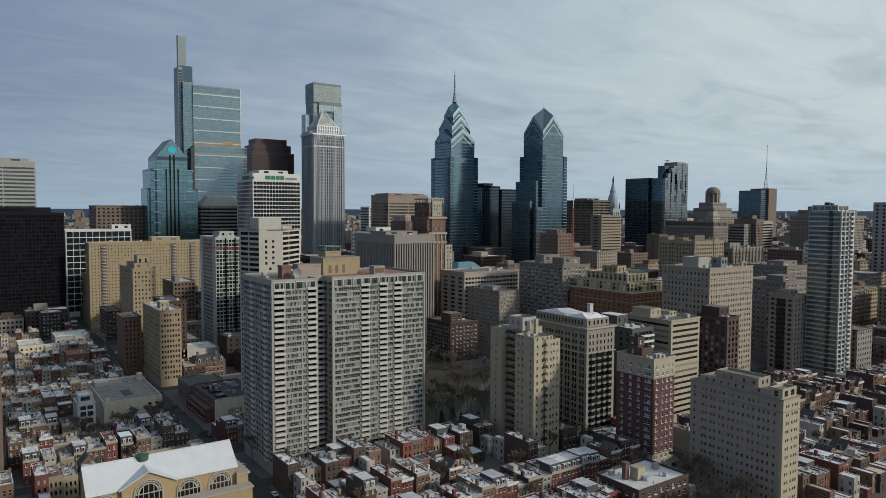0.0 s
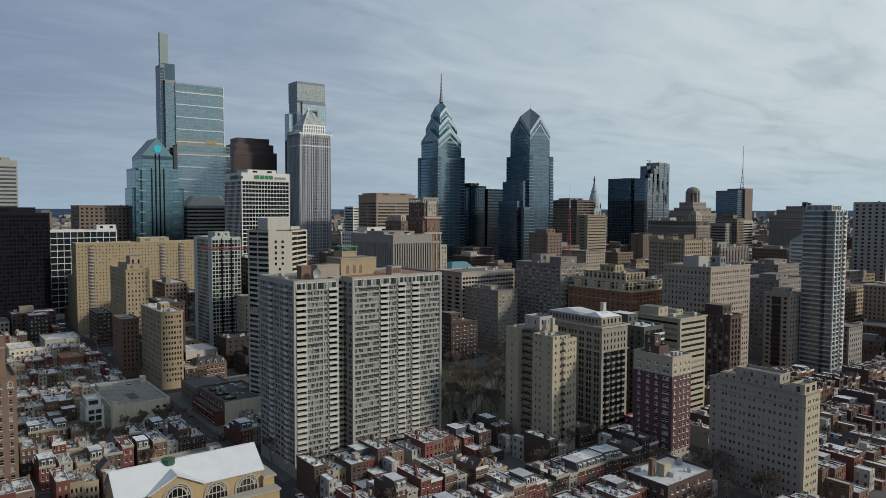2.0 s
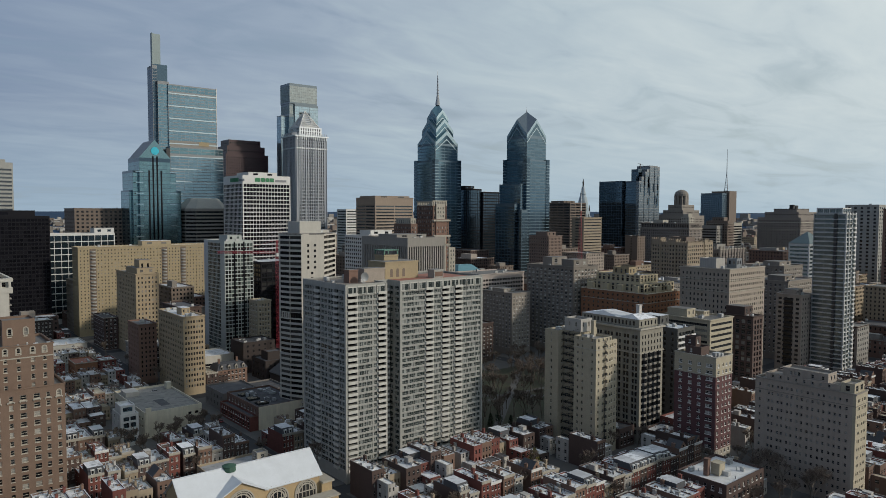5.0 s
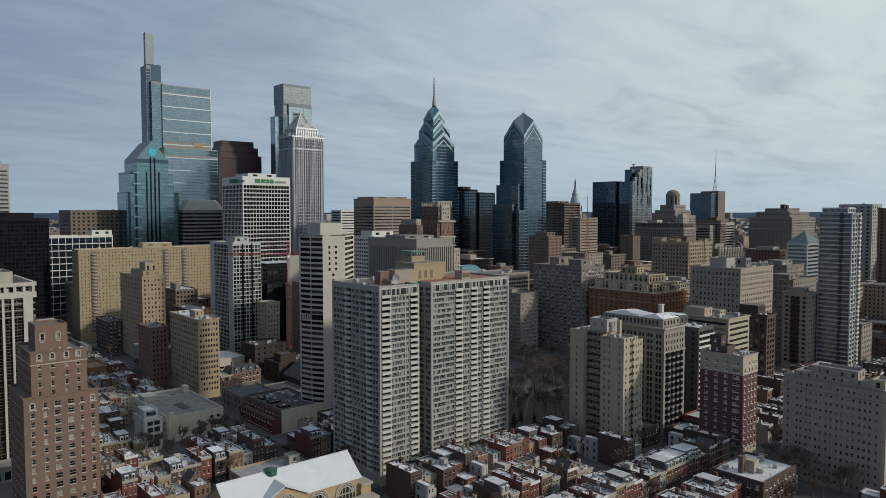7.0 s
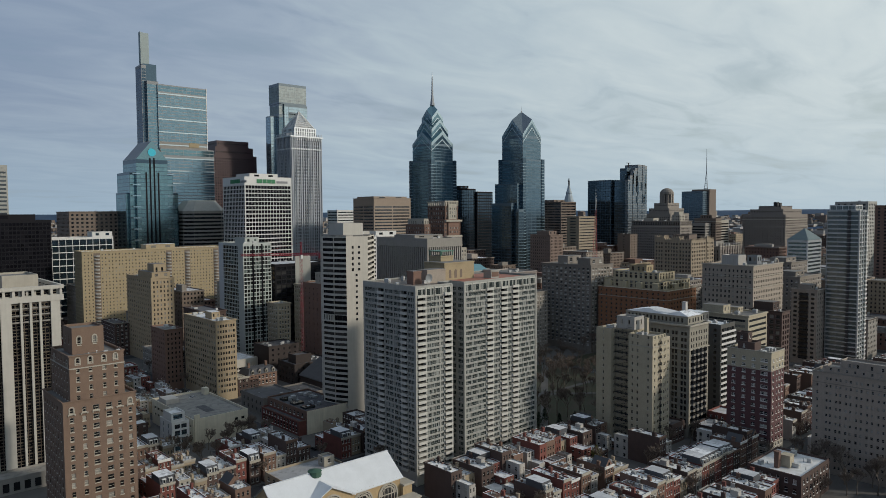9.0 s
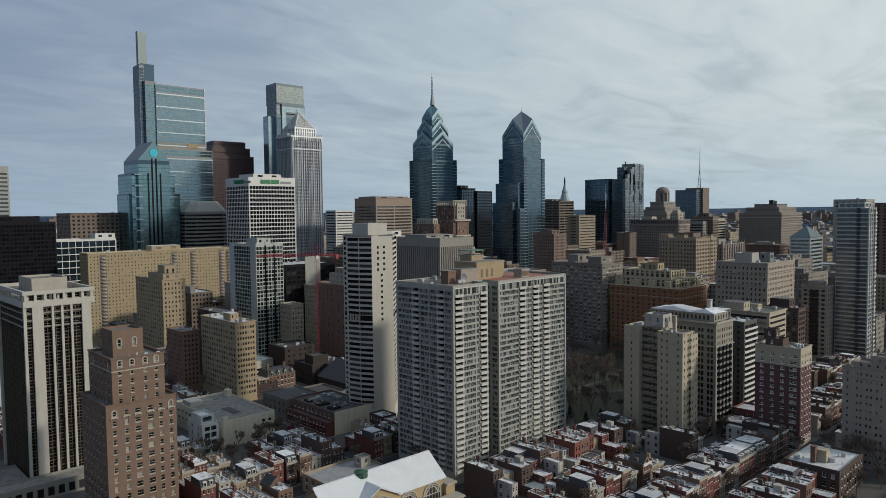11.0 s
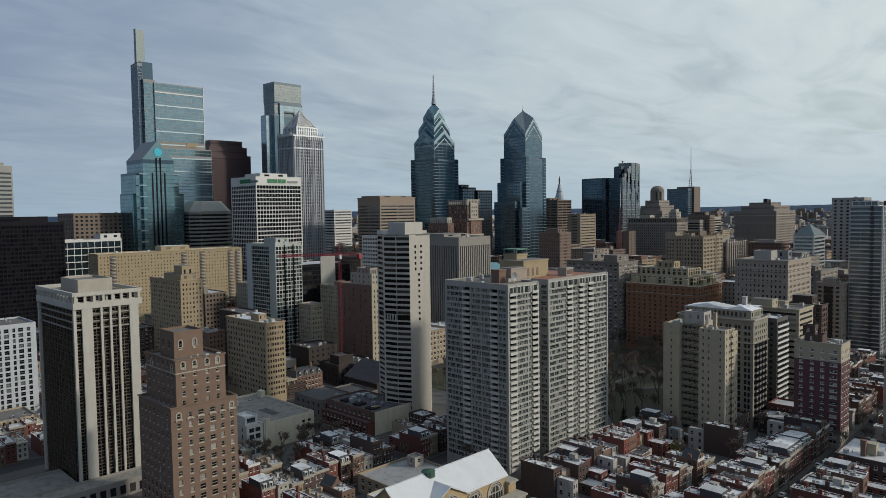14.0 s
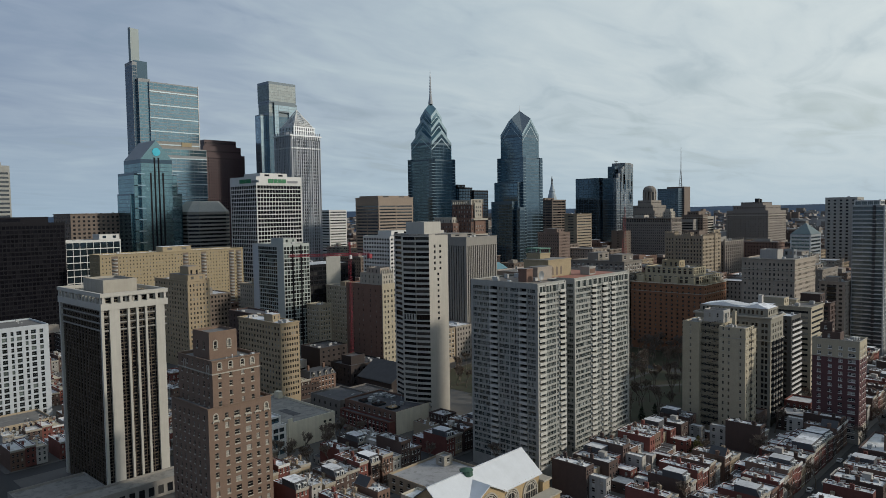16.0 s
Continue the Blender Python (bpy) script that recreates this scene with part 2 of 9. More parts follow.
sash_cream = material("cream_sash_paint", (0.40, 0.37, 0.31), rough=0.6, var=0.1)
frame_dark = material("dark_frame_metal", (0.035, 0.035, 0.037), rough=0.4, var=0.1)
frame_grey = material("aluminium_frame", (0.33, 0.34, 0.35), rough=0.4, metal=0.4, var=0.08)
copper = material("green_copper", (0.09, 0.19, 0.14), rough=0.7, var=0.2, streak=0.1)
metal_box = material("galvanised_metal", (0.42, 0.43, 0.43), rough=0.5, metal=0.3, var=0.15, spread=0.25)
iron = material("black_iron", (0.022, 0.022, 0.024), rough=0.55, var=0.15)
bark = material("grey_bark", (0.15, 0.125, 0.1), var=0.25, bump=0.3)
twig = material("brown_twigs", (0.16, 0.125, 0.10), var=0.3, spread=0.3)
evergreen = material("evergreen_leaves", (0.018, 0.030, 0.014), var=0.3, spread=0.4)
olive = material("olive_leaves", (0.13, 0.12, 0.03), var=0.3, spread=0.4)
crane_red = material("red_crane_paint", (0.27, 0.03, 0.045), rough=0.5, var=0.1)
sign_green = material("green_sign", (0.02, 0.17, 0.07), rough=0.5, var=0.05)
# the blue of distant haze is put into the far hills' base colour
far_land = material("hazed_far_woods", (0.034, 0.062, 0.108), var=0.3, scale=0.004, fine=0.03, tint=(0.045, 0.072, 0.112), spec=0.1)

g_home = glass("window_glass", (0.018, 0.021, 0.024), (0.34, 0.32, 0.28), 0.18, spec=0.4)
g_slab = glass("curtained_window_glass", (0.030, 0.042, 0.043), (0.30, 0.315, 0.30), 0.30, spec=0.5)
g_blind = glass("blinds_window_glass", (0.028, 0.032, 0.034), (0.36, 0.36, 0.33), 0.33, spec=0.4)
g_brown2 = glass("half_blind_glass", (0.020, 0.021, 0.023), (0.30, 0.28, 0.25), 0.22, spec=0.4)
g_dark = glass("dark_window_glass", (0.012, 0.014, 0.017), (0.045, 0.045, 0.045), 0.15, spec=0.4)
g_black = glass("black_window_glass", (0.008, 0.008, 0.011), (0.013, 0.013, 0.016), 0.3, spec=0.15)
g_tint = glass("tinted_teal_glass", (0.12, 0.155, 0.16), (0.17, 0.205, 0.205), 0.4, rough=0.15, metal=0.5)
g_office = glass("office_glass", (0.02, 0.027, 0.034), (0.05, 0.06, 0.065), 0.2, rough=0.06, spec=1.0)
g_blue = glass("blue_curtain_glass", (0.165, 0.275, 0.335), (0.185, 0.30, 0.355), 0.4, rough=0.10, metal=0.85, wave=0.006)
g_teal = glass("teal_curtain_glass", (0.175, 0.30, 0.335), (0.20, 0.33, 0.36), 0.4, rough=0.12, metal=0.85, wave=0.006)
g_navy = glass("navy_curtain_glass", (0.075, 0.12, 0.16), (0.095, 0.145, 0.185), 0.3, rough=0.10, metal=0.85, wave=0.006)
g_sea = glass("sea_blue_curtain_glass", (0.19, 0.30, 0.36), (0.215, 0.325, 0.385), 0.35, rough=0.14, metal=0.85, wave=0.006)
g_pale = glass("pale_curtain_glass", (0.36, 0.47, 0.53), (0.42, 0.53, 0.58), 0.4, rough=0.16, metal=0.85, wave=0.006)
g_frost = glass("frosted_glass", (0.135, 0.20, 0.205), (0.145, 0.21, 0.215), 0.4, rough=0.45, metal=0.0, wave=0.003)
g_lib = glass("deep_teal_curtain_glass", (0.115, 0.185, 0.235), (0.135, 0.21, 0.26), 0.4, rough=0.10, metal=0.85, wave=0.006)
g_grey = glass("grey_curtain_glass", (0.20, 0.235, 0.26), (0.25, 0.285, 0.30), 0.4, rough=0.14, metal=0.8, wave=0.006)

# ---- building helpers ----


class Geo:
    """Points and faces of one mesh, with a material number for each face."""

    def __init__(self):
        self.v, self.f, self.m = [], [], []

    def face(self, pts, m=0):
        n = len(self.v)
        self.v.extend(pts)
        self.f.append(tuple(range(n, n + len(pts))))
        self.m.append(m)

    def box(self, x0, x1, y0, y1, z0, z1, m=0, top=None, bottom=True):
        n = len(self.v)
        self.v.extend([(x0, y0, z0), (x1, y0, z0), (x1, y1, z0), (x0, y1, z0), (x0, y0, z1), (x1, y0, z1), (x1, y1, z1), (x0, y1, z1)])
        fs = [(0, 1, 5, 4), (1, 2, 6, 5), (2, 3, 7, 6), (3, 0, 4, 7), (4, 5, 6, 7)] + ([(3, 2, 1, 0)] if bottom else [])
        for i, f in enumerate(fs):
            self.f.append(tuple(n + k for k in f))
            self.m.append(top if (i == 4 and top is not None) else m)

    def prism(self, poly, z0, z1, m=0, top=None):
        """poly runs anticlockwise seen from above."""
        n, k = len(self.v), len(poly)
        self.v.extend([(x, y, z0) for x, y in poly] + [(x, y, z1) for x, y in poly])
        for i in range(k):
            j = (i + 1) % k
            self.f.append((n + i, n + j, n + k + j, n + k + i))
            self.m.append(m)
        self.f.append(tuple(range(n + k, n + 2 * k)))
        self.m.append(m if top is None else top)
        self.f.append(tuple(range(n + k - 1, n - 1, -1)))
        self.m.append(m)

    def cone(self, poly, z0, apex, m=0):
        n, k = len(self.v), len(poly)
        self.v.extend([(x, y, z0) for x, y in poly] + [apex])
        for i in range(k):
            self.f.append((n + i, n + (i + 1) % k, n + k))
            self.m.append(m)
        self.f.append(tuple(range(n + k - 1, n - 1, -1)))
        self.m.append(m)

    def tube(self, a, b, ra, rb, sides=6, m=0):
        a, b = Vector(a), Vector(b)
        q = (b - a).to_track_quat("Z", "Y")
        n = len(self.v)
        for c, r in ((a, ra), (b, rb)):
            for i in range(sides):
                w = 2 * math.pi * i / sides
                p = c + q @ Vector((r * math.cos(w), r * math.sin(w), 0))
                self.v.append(tuple(p))
        for i in range(sides):
            j = (i + 1) % sides
            self.f.append((n + i, n + j, n + sides + j, n + sides + i))
            self.m.append(m)
        if sides > 3:
            self.f.append(tuple(range(n + sides, n + 2 * sides)))
            self.m.append(m)
            self.f.append(tuple(range(n + sides - 1, n - 1, -1)))
            self.m.append(m)

    def mesh(self, name, mats, weld=False):
        me = bpy.data.meshes.new(name)
        if weld:
            seen, at = {}, []
            for q in self.v:
                at.append(seen.setdefault((round(q[0], 3), round(q[1], 3), round(q[2], 3)), len(seen)))
            self.v, self.f = list(seen), [tuple(at[i] for i in f) for f in self.f]
        me.from_pydata(self.v, [], self.f)
        for m in mats if isinstance(mats, (list, tuple)) else [mats]:
            me.materials.append(m)
        me.polygons.foreach_set("material_index", self.m)
        me.update()
        return me


def part(name, geo, mats, parent, label="", at=None, kind=""):
    ob = new(name, geo.mesh(name, mats, name in ("wall", "penthouse")) if isinstance(geo, Geo) else geo)
    ob.parent = parent
    if at is not None:
        ob.matrix_basis = at
    return tagged(ob, label=label, kind=kind)


def thing(name, label, category, x, y, z=0.0, group="", kind=""):
    ob = new(name)
    ob.location = (x, y, z)
    ob.empty_display_size = 0.5
    return tagged(ob, label, category, group, kind)


def circle(cx, cy, rx, ry, n, a0=0.0):
    return [(cx + rx * math.cos(a0 + 2 * math.pi * i / n), cy + ry * math.sin(a0 + 2 * math.pi * i / n)) for i in range(n)]


def even(width, n, share, edge=0.0):
    """n window columns over a face of that width; share: how much of each bay is glass."""
    bay = (width - 2 * edge) / n
    return [(edge + bay * (i + 0.5 - share / 2), edge + bay * (i + 0.5 + share / 2)) for i in range(n)]


def storeys(z0, n, height, a, b):
    return [(z0 + i * height + a * height, z0 + i * height + b * height) for i in range(n)]


def facade(g, wins, turn, ox, oy, width, z0, z1, cols, rows, depth=0.25, m=0):
    """One face of a wall with real openings. turn: 0 faces south, 90 east, 180 north, 270 west; (ox, oy) is its lower left corner seen from outside."""
    c, s = math.cos(radians(turn)), math.sin(radians(turn))

    def p(u, d, z):
        return (ox + u * c - d * s, oy + u * s + d * c, z)

    if depth <= 0.15:
        depth = 0.0          # curtain glass lies flush
    last, plain_rows, plain_depth = 0.0, rows, depth
    for a, b, *own in cols:
        rows, depth, into = own[0] if own else (plain_rows, plain_depth, wins)
        if a > last + 1e-4:
            g.face([p(last, 0, z0), p(a, 0, z0), p(a, 0, z1), p(last, 0, z1)], m)
        zl = z0
        for za, zb in rows:
            if za > zl + 1e-4:
                g.face([p(a, 0, zl), p(b, 0, zl), p(b, 0, za), p(a, 0, za)], m)
            if depth:
                g.face([p(a, 0, za), p(b, 0, za), p(b, depth, za), p(a, depth, za)], m)
                g.face([p(a, depth, zb), p(b, depth, zb), p(b, 0, zb), p(a, 0, zb)], m)
                g.face([p(a, 0, za), p(a, depth, za), p(a, depth, zb), p(a, 0, zb)], m)
                g.face([p(b, depth, za), p(b, 0, za), p(b, 0, zb), p(b, depth, zb)], m)
            into.append((turn, *p(a, depth, za), b - a, zb - za))
            zl = zb
        if z1 > zl + 1e-4:
            g.face([p(a, 0, zl), p(b, 0, zl), p(b, 0, z1), p(a, 0, z1)], m)
        last = b
    if width > last + 1e-4:
        g.face([p(last, 0, z0), p(width, 0, z0), p(width, 0, z1), p(last, 0, z1)], m)


WINDOW_MESHES = {}


def pane_geo(g, w, h, style, full, put=lambda q: q, sill=False):
    """Glass, a frame standing 5 cm proud of it, and the bars of its kind, in window coordinates."""
    cut = {"pair": 2, "triple": 3, "hopper": 3}.get(style, 1)
    for i in range(cut):
        a, b = w * i / cut, w * (i + 1) / cut
        g.face([put((a, 0, 0)), put((b, 0, 0)), put((b, 0, h)), put((a, 0, h))], 0)
    t = min(0.14 if sill else 0.09, w * 0.12)
    if sill:
        a, b = -0.15, w + 0.15
        g.face([put((a, -0.40, -0.28)), put((b, -0.40, -0.28)), put((b, -0.40, -0.02)), put((a, -0.40, -0.02))], 1)
        g.face([put((a, -0.40, -0.02)), put((b, -0.40, -0.02)), put((b, 0, 0.0)), put((a, 0, 0.0))], 1)
    bars = []
    if full:
        bars += [(0, t, 0, h), (w - t, w, 0, h), (t, w - t, 0, t), (t, w - t, h - t, h)]
    if style in ("sash", "pair") and h > 0.8:
        bars.append((t if full else 0, w - t if full else w, h * 0.5 - t / 2, h * 0.5 + t / 2))
    if style == "hopper":
        bars.append((0, w, h * 0.34 - 0.05, h * 0.34 + 0.05))
    n = {"pair": 2, "triple": 3, "hopper": 3, "band": max(2, round(w / 1.6)), "wide": max(2, round(w / 2.6))}.get(style, 1)
    for i in range(1, n):
        bars.append((w * i / n - t / 2, w * i / n + t / 2, 0, h))
    for a, b, c, d in bars:
        g.face([put((a, -0.05, c)), put((b, -0.05, c)), put((b, -0.05, d)), put((a, -0.05, d))], 1)
        if full:
            g.face([put((a, 0, c)), put((a, -0.05, c)), put((a, -0.05, d)), put((a, 0, d))], 1)
            g.face([put((b, -0.05, c)), put((b, 0, c)), put((b, 0, d)), put((b, -0.05, d))], 1)


def windows(owner, wins, pane, frm, style="sash", singles=60, high=True):
    """The windows of a building: the best seen ones each an object, the rest joined."""
    near = [w for w in wins if -0.6 * math.sin(radians(w[0])) + 0.8 * math.cos(radians(w[0])) > 0.15]
    near.sort(key=lambda w: -w[3] if high else w[3])
    if math.hypot(owner.location.x, owner.location.y) > 470:
        singles = 0          # too small to tell apart
    pick = near[:singles if singles > 140 else singles // 2]
    chosen = set(id(w) for w in pick)
    for w in pick:
        turn, x, y, z, ww, hh = w
        key = (round(ww, 2), round(hh, 2), style, pane.name, frm.name)
        if key not in WINDOW_MESHES:
            g = Geo()
            pane_geo(g, ww, hh, style, True, sill=frm in (frame_white, sash_cream))
            WINDOW_MESHES[key] = g.mesh("window", [pane, frm])
        part("window", WINDOW_MESHES[key], None, owner, at=pose(x, y, z, 0, 0, turn))
    rest = [w for w in wins if id(w) not in chosen]
    if rest:
        g = Geo()
        for turn, x, y, z, ww, hh in rest:
            c, s = math.cos(radians(turn)), math.sin(radians(turn))
            pane_geo(g, ww, hh, style, False, lambda q: (x + q[0] * c - q[1] * s, y + q[0] * s + q[1] * c, z + q[2]), frm in (frame_white, sash_cream))
        part("glazing", g, [pane, frm], owner, kind="stuff")


def block(g, wins, x0, x1, y0, y1, z0, z1, cs, cw, rows, depth=0.25, m=0, parapet=0.9, back=True, cap=None):
    """A storeyed block with openings on its faces, a parapet and a flat roof behind it."""
    w, d = x1 - x0, y1 - y0
    facade(g, wins, 0, x0, y0, w, z0, z1, cs, rows, depth, m)
    facade(g, wins, 270, x0, y1, d, z0, z1, cw, rows, depth, m)
    facade(g, wins, 90, x1, y0, d, z0, z1, cw if back else [], rows, depth, m)
    facade(g, wins, 180, x1, y1, w, z0, z1, cs if back else [], rows, depth, m)
    t, zr = 0.35, z1 - parapet
    g.face([(x0, y0, z1), (x1, y0, z1), (x1 - t, y0 + t, z1), (x0 + t, y0 + t, z1)], m if cap is None else cap)
    g.face([(x1, y0, z1), (x1, y1, z1), (x1 - t, y1 - t, z1), (x1 - t, y0 + t, z1)], m if cap is None else cap)
    g.face([(x1, y1, z1), (x0, y1, z1), (x0 + t, y1 - t, z1), (x1 - t, y1 - t, z1)], m if cap is None else cap)
    g.face([(x0, y1, z1), (x0, y0, z1), (x0 + t, y0 + t, z1), (x0 + t, y1 - t, z1)], m if cap is None else cap)
    ins = [(x0 + t, y0 + t), (x1 - t, y0 + t), (x1 - t, y1 - t), (x0 + t, y1 - t)]
    for i in range(4):
        a, b = ins[i], ins[(i + 1) % 4]
        g.face([(*b, zr), (*a, zr), (*a, z1), (*b, z1)], m)
    return ins, zr


def roof_part(owner, ins, zr, mat, label=""):
    g = Geo()
    g.box(ins[0][0], ins[2][0], ins[0][1], ins[2][1], zr - 0.4, zr + 0.004)
    return part("roof", g, mat, owner, label)


def clutter(owner, x0, x1, y0, y1, z, n, seed, big=2.6):
    """Machines on a roof: casings with louvres and feet, and vent pipes."""
    r = random.Random(seed)
    for i in range(n):
        g = Geo()
        w, d, h = r.uniform(0.9, big), r.uniform(0.9, big), r.uniform(0.7, big * 0.75)
        x, y = r.uniform(x0 + w, max(x0 + w + 0.1, x1 - w)), r.uniform(y0 + d, max(y0 + d + 0.1, y1 - d))
        if r.random() < 0.72:
            g.box(x - w / 2, x + w / 2, y - d / 2, y + d / 2, z + 0.2, z + h)
            g.box(x - w / 2 + 0.1, x + w / 2 - 0.1, y - d / 2 + 0.1, y + d / 2 - 0.1, z - 0.05, z + 0.2)
            for k in range(3):
                zz = z + 0.3 + (h - 0.45) * k / 3
                g.box(x - w / 2 + 0.1, x + w / 2 - 0.1, y - d / 2 - 0.06, y - d / 2, zz, zz + (h - 0.45) * 0.2)
            part("roof_unit", g, metal_box, owner)
        else:
            g.tube((x, y, z - 0.05), (x, y, z + h * 0.8), 0.18, 0.18, 8)
            g.tube((x, y, z + h * 0.8), (x, y, z + h * 0.8 + 0.3), 0.36, 0.2, 8)
            part("vent_pipe", g, metal_box, owner)


def slab_tower(name, label, x0, x1, y0, y1, top, wall, pane, frm, n, ncs, ncw, share=(0.5, 0.5), rowab=(0.3, 0.8), base=5.0, crown=2.0, style="sash",
               singles=60, depth=0.25, roofm=None, plant=(), machines=4, back=True, edge=0.8, category="", group="", band=0.0, bandm=None, rows=None):
    """A plain storeyed tower. plant: boxes on the roof as shares (x0, x1, y0, y1, height)."""
    w, d = x1 - x0, y1 - y0
    FOOT.append((x0, x1, y0, y1))
    t = thing(name, label, category or "building", x0, y0, group=group)
    g, wins = Geo(), []
    fh = (top - base - crown) / n
    rr = rows or storeys(base, n, fh, *rowab)
    cs = even(w, ncs, share[0], edge) if isinstance(ncs, int) else ncs
    cw = even(d, ncw, share[1], edge) if isinstance(ncw, int) else ncw
    ins, zr = block(g, wins, 0, w, 0, d, 0, top, cs, cw, rr, depth, back=back)
    part("wall", g, [wall], t)
    roof_part(t, ins, zr, roofm or roof_grey)
    if band:
        g = Geo()
        for i in range(n):
            z = base + i * fh
            g.box(-band, w + band, -band, d + band, z - 0.15, z + 0.15)
        part("ledge", g, [bandm or wall], t, kind="stuff")
    if wall.name.endswith(("brick", "stone", "granite")) and n > 7:
        for name_, z, out, hh in (("cornice", top - 0.7, 0.5, 0.7), ("string_course", top - crown - fh * 2, 0.22, 0.4)):
            g = Geo()
            for q in ((-out, w + out, -out, 0.1), (-out, 0.1, 0.1, d - 0.1), (-out, w + out, d - 0.1, d + out), (w - 0.1, w + out, 0.1, d - 0.1)):
                g.box(*q, z, z + hh)
            part(name_, g, [wall], t)
    for i, (a, b, c, e, h) in enumerate(plant):
        g, pw = Geo(), []
        px0, px1, py0, py1 = w * a, w * b, d * c, d * e
        facade(g, pw, 0, px0, py0, px1 - px0, zr, zr + h, even(px1 - px0, 2, 0.35), [(zr + h * 0.35, zr + h * 0.75)], 0.2)
        for tr, ox, oy, ww in ((270, px0, py1, py1 - py0), (90, px1, py0, py1 - py0), (180, px1, py1, px1 - px0)):
            facade(g, pw, tr, ox, oy, ww, zr, zr + h, [], [])
        g.face([(px0, py0, zr + h), (px1, py0, zr + h), (px1, py1, zr + h), (px0, py1, zr + h)], 1)
        g.box(px0 - 0.15, px1 + 0.15, py0 - 0.15, py1 + 0.15, zr + h - 0.5, zr + h - 0.2)
        part("penthouse", g, [wall, roofm or roof_grey], t)
        wins.extend(pw)
    windows(t, wins, pane, frm, style, singles)
    if machines:
        clutter(t, 1, w - 1, 1, d - 1, zr, machines, hash_of(name, x0, y0), 3.0)
    return t


def hash_of(name, x, y):
    return int(abs(x * 13.7 + y * 7.3) * 10) + len(name)

# ---- ground, streets and the far land ----


def setting(name, geo, mats, label="", category=""):
    ob = new(name, geo.mesh(name, mats))
    return tagged(ob, label, category, kind="structure")


g = Geo()


def rise(x, y):
    d = math.hypot(x + 50, y - 50)
    k = max(0.0, min(1.0, (d - 2700) / 1900))
    return (k * k * (3 - 2 * k)) * (117 + 12 * noise.noise(Vector((x / 900, y / 900, 3.0))) + 5 * noise.noise(Vector((x / 260, y / 260, 7.0))))


ring = [0, 300, 600, 900, 1300, 1700, 2100, 2400, 2700, 3000, 3300, 3600, 3900, 4200, 4500, 4750, 4900]
N = 180
for r in ring[1:]:
    for i in range(N):
        w = 2 * math.pi * i / N
        x, y = -50 + r * math.cos(w), 50 + r * math.sin(w)
        g.v.append((x, y, rise(x, y) - 0.02))
g.v.append((-50, 50, -0.02))
c = len(g.v) - 1
for i in range(N):
    g.f.append((c, i, (i + 1) % N))
    g.m.append(0)
    for k in range(len(ring) - 2):
        a, b = k * N + i, k * N + (i + 1) % N
        g.f.append((a, a + N, b + N, b))
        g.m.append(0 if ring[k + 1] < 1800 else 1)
setting("ground", g, [asphalt, far_land], "grey city ground rising to haze-tinted wooded hills at the horizon", "ground")

FOOT = []        # ground already built on

# street lines: cross streets run north, at these x; east-west streets at these y
XS = [(-178, 12), (-45, 9), (96, 13), (336, 10), (452, 12), (560, 12), (690, 12), (820, 14), (960, 14), (1090, 12), (1230, 12)]
YS = [(40, 10), (110, 9), (189, 10), (276, 9), (322, 9), (459, 11), (545, 9), (640, 11), (710, 11), (822, 16), (930, 12), (1060, 12), (1190, 12), (1330, 12)]


def pavement_block(x0, x1, y0, y1, mat, label):
    g = Geo()
    g.box(x0, x1, y0, y1, -0.3, 0.15)
    setting("pavement", g, [mat], label, "pavement")


PARK = (194, 331, 280.6, 395)
for i in range(len(XS) - 1):
    for j in range(len(YS) - 1):
        x0, x1 = XS[i][0] + XS[i][1] / 2, XS[i + 1][0] - XS[i + 1][1] / 2
        y0, y1 = YS[j][0] + YS[j][1] / 2, YS[j + 1][0] - YS[j + 1][1] / 2
        pavement_block(x0, x1, y0, y1, paving, "worn concrete pavement with kerb round a city block")
g = Geo()
g.box(PARK[0], PARK[1], PARK[2] + 2, PARK[3], 0.1, 0.22)
g.box(342, 394, 281.5, 393, 0.1, 0.22)
g.box(198.5, 298, 395.01, 452, 0.1, 0.22)
setting("lawn", g, [grass], "thin winter lawn of a city square", "lawn")

# lane lines on the two wider streets
g = Geo()
for x, w in XS:
    for k in range(60):
        y = 60 + 14 * k
        if all(abs(y - yy) > 9 for yy, _ in YS):
            g.box(x - 0.08, x + 0.08, y - 2, y + 2, -0.02, 0.004)
setting("road_markings", g, [frame_white], "worn white lane dashes on asphalt", "road marking")

# ---- the large towers in the foreground ----


roof_brown = material("brown_gravel_roof", (0.20, 0.17, 0.145), var=0.3, scale=0.12, fine=3.0, bump=0.3, tint=(0.15, 0.135, 0.12))
pane_bar = material("weathered_pane_bars", (0.30, 0.315, 0.30), rough=0.5, var=0.1)
balcony_white = material("painted_balcony_concrete", (0.46, 0.455, 0.42), var=0.12, streak=0.16)


def balcony_mesh(w, d, h, side=True):
    g = Geo()
    g.box(0, w, -d, 0.02, -0.18, 0.0)
    g.box(0, w, -d, -d + 0.12, 0.0, h)
    if side:
        g.box(0, 0.12, -d + 0.12, 0.02, 0.0, h)
        g.box(w - 0.12, w, -d + 0.12, 0.02, 0.0, h)
    return g


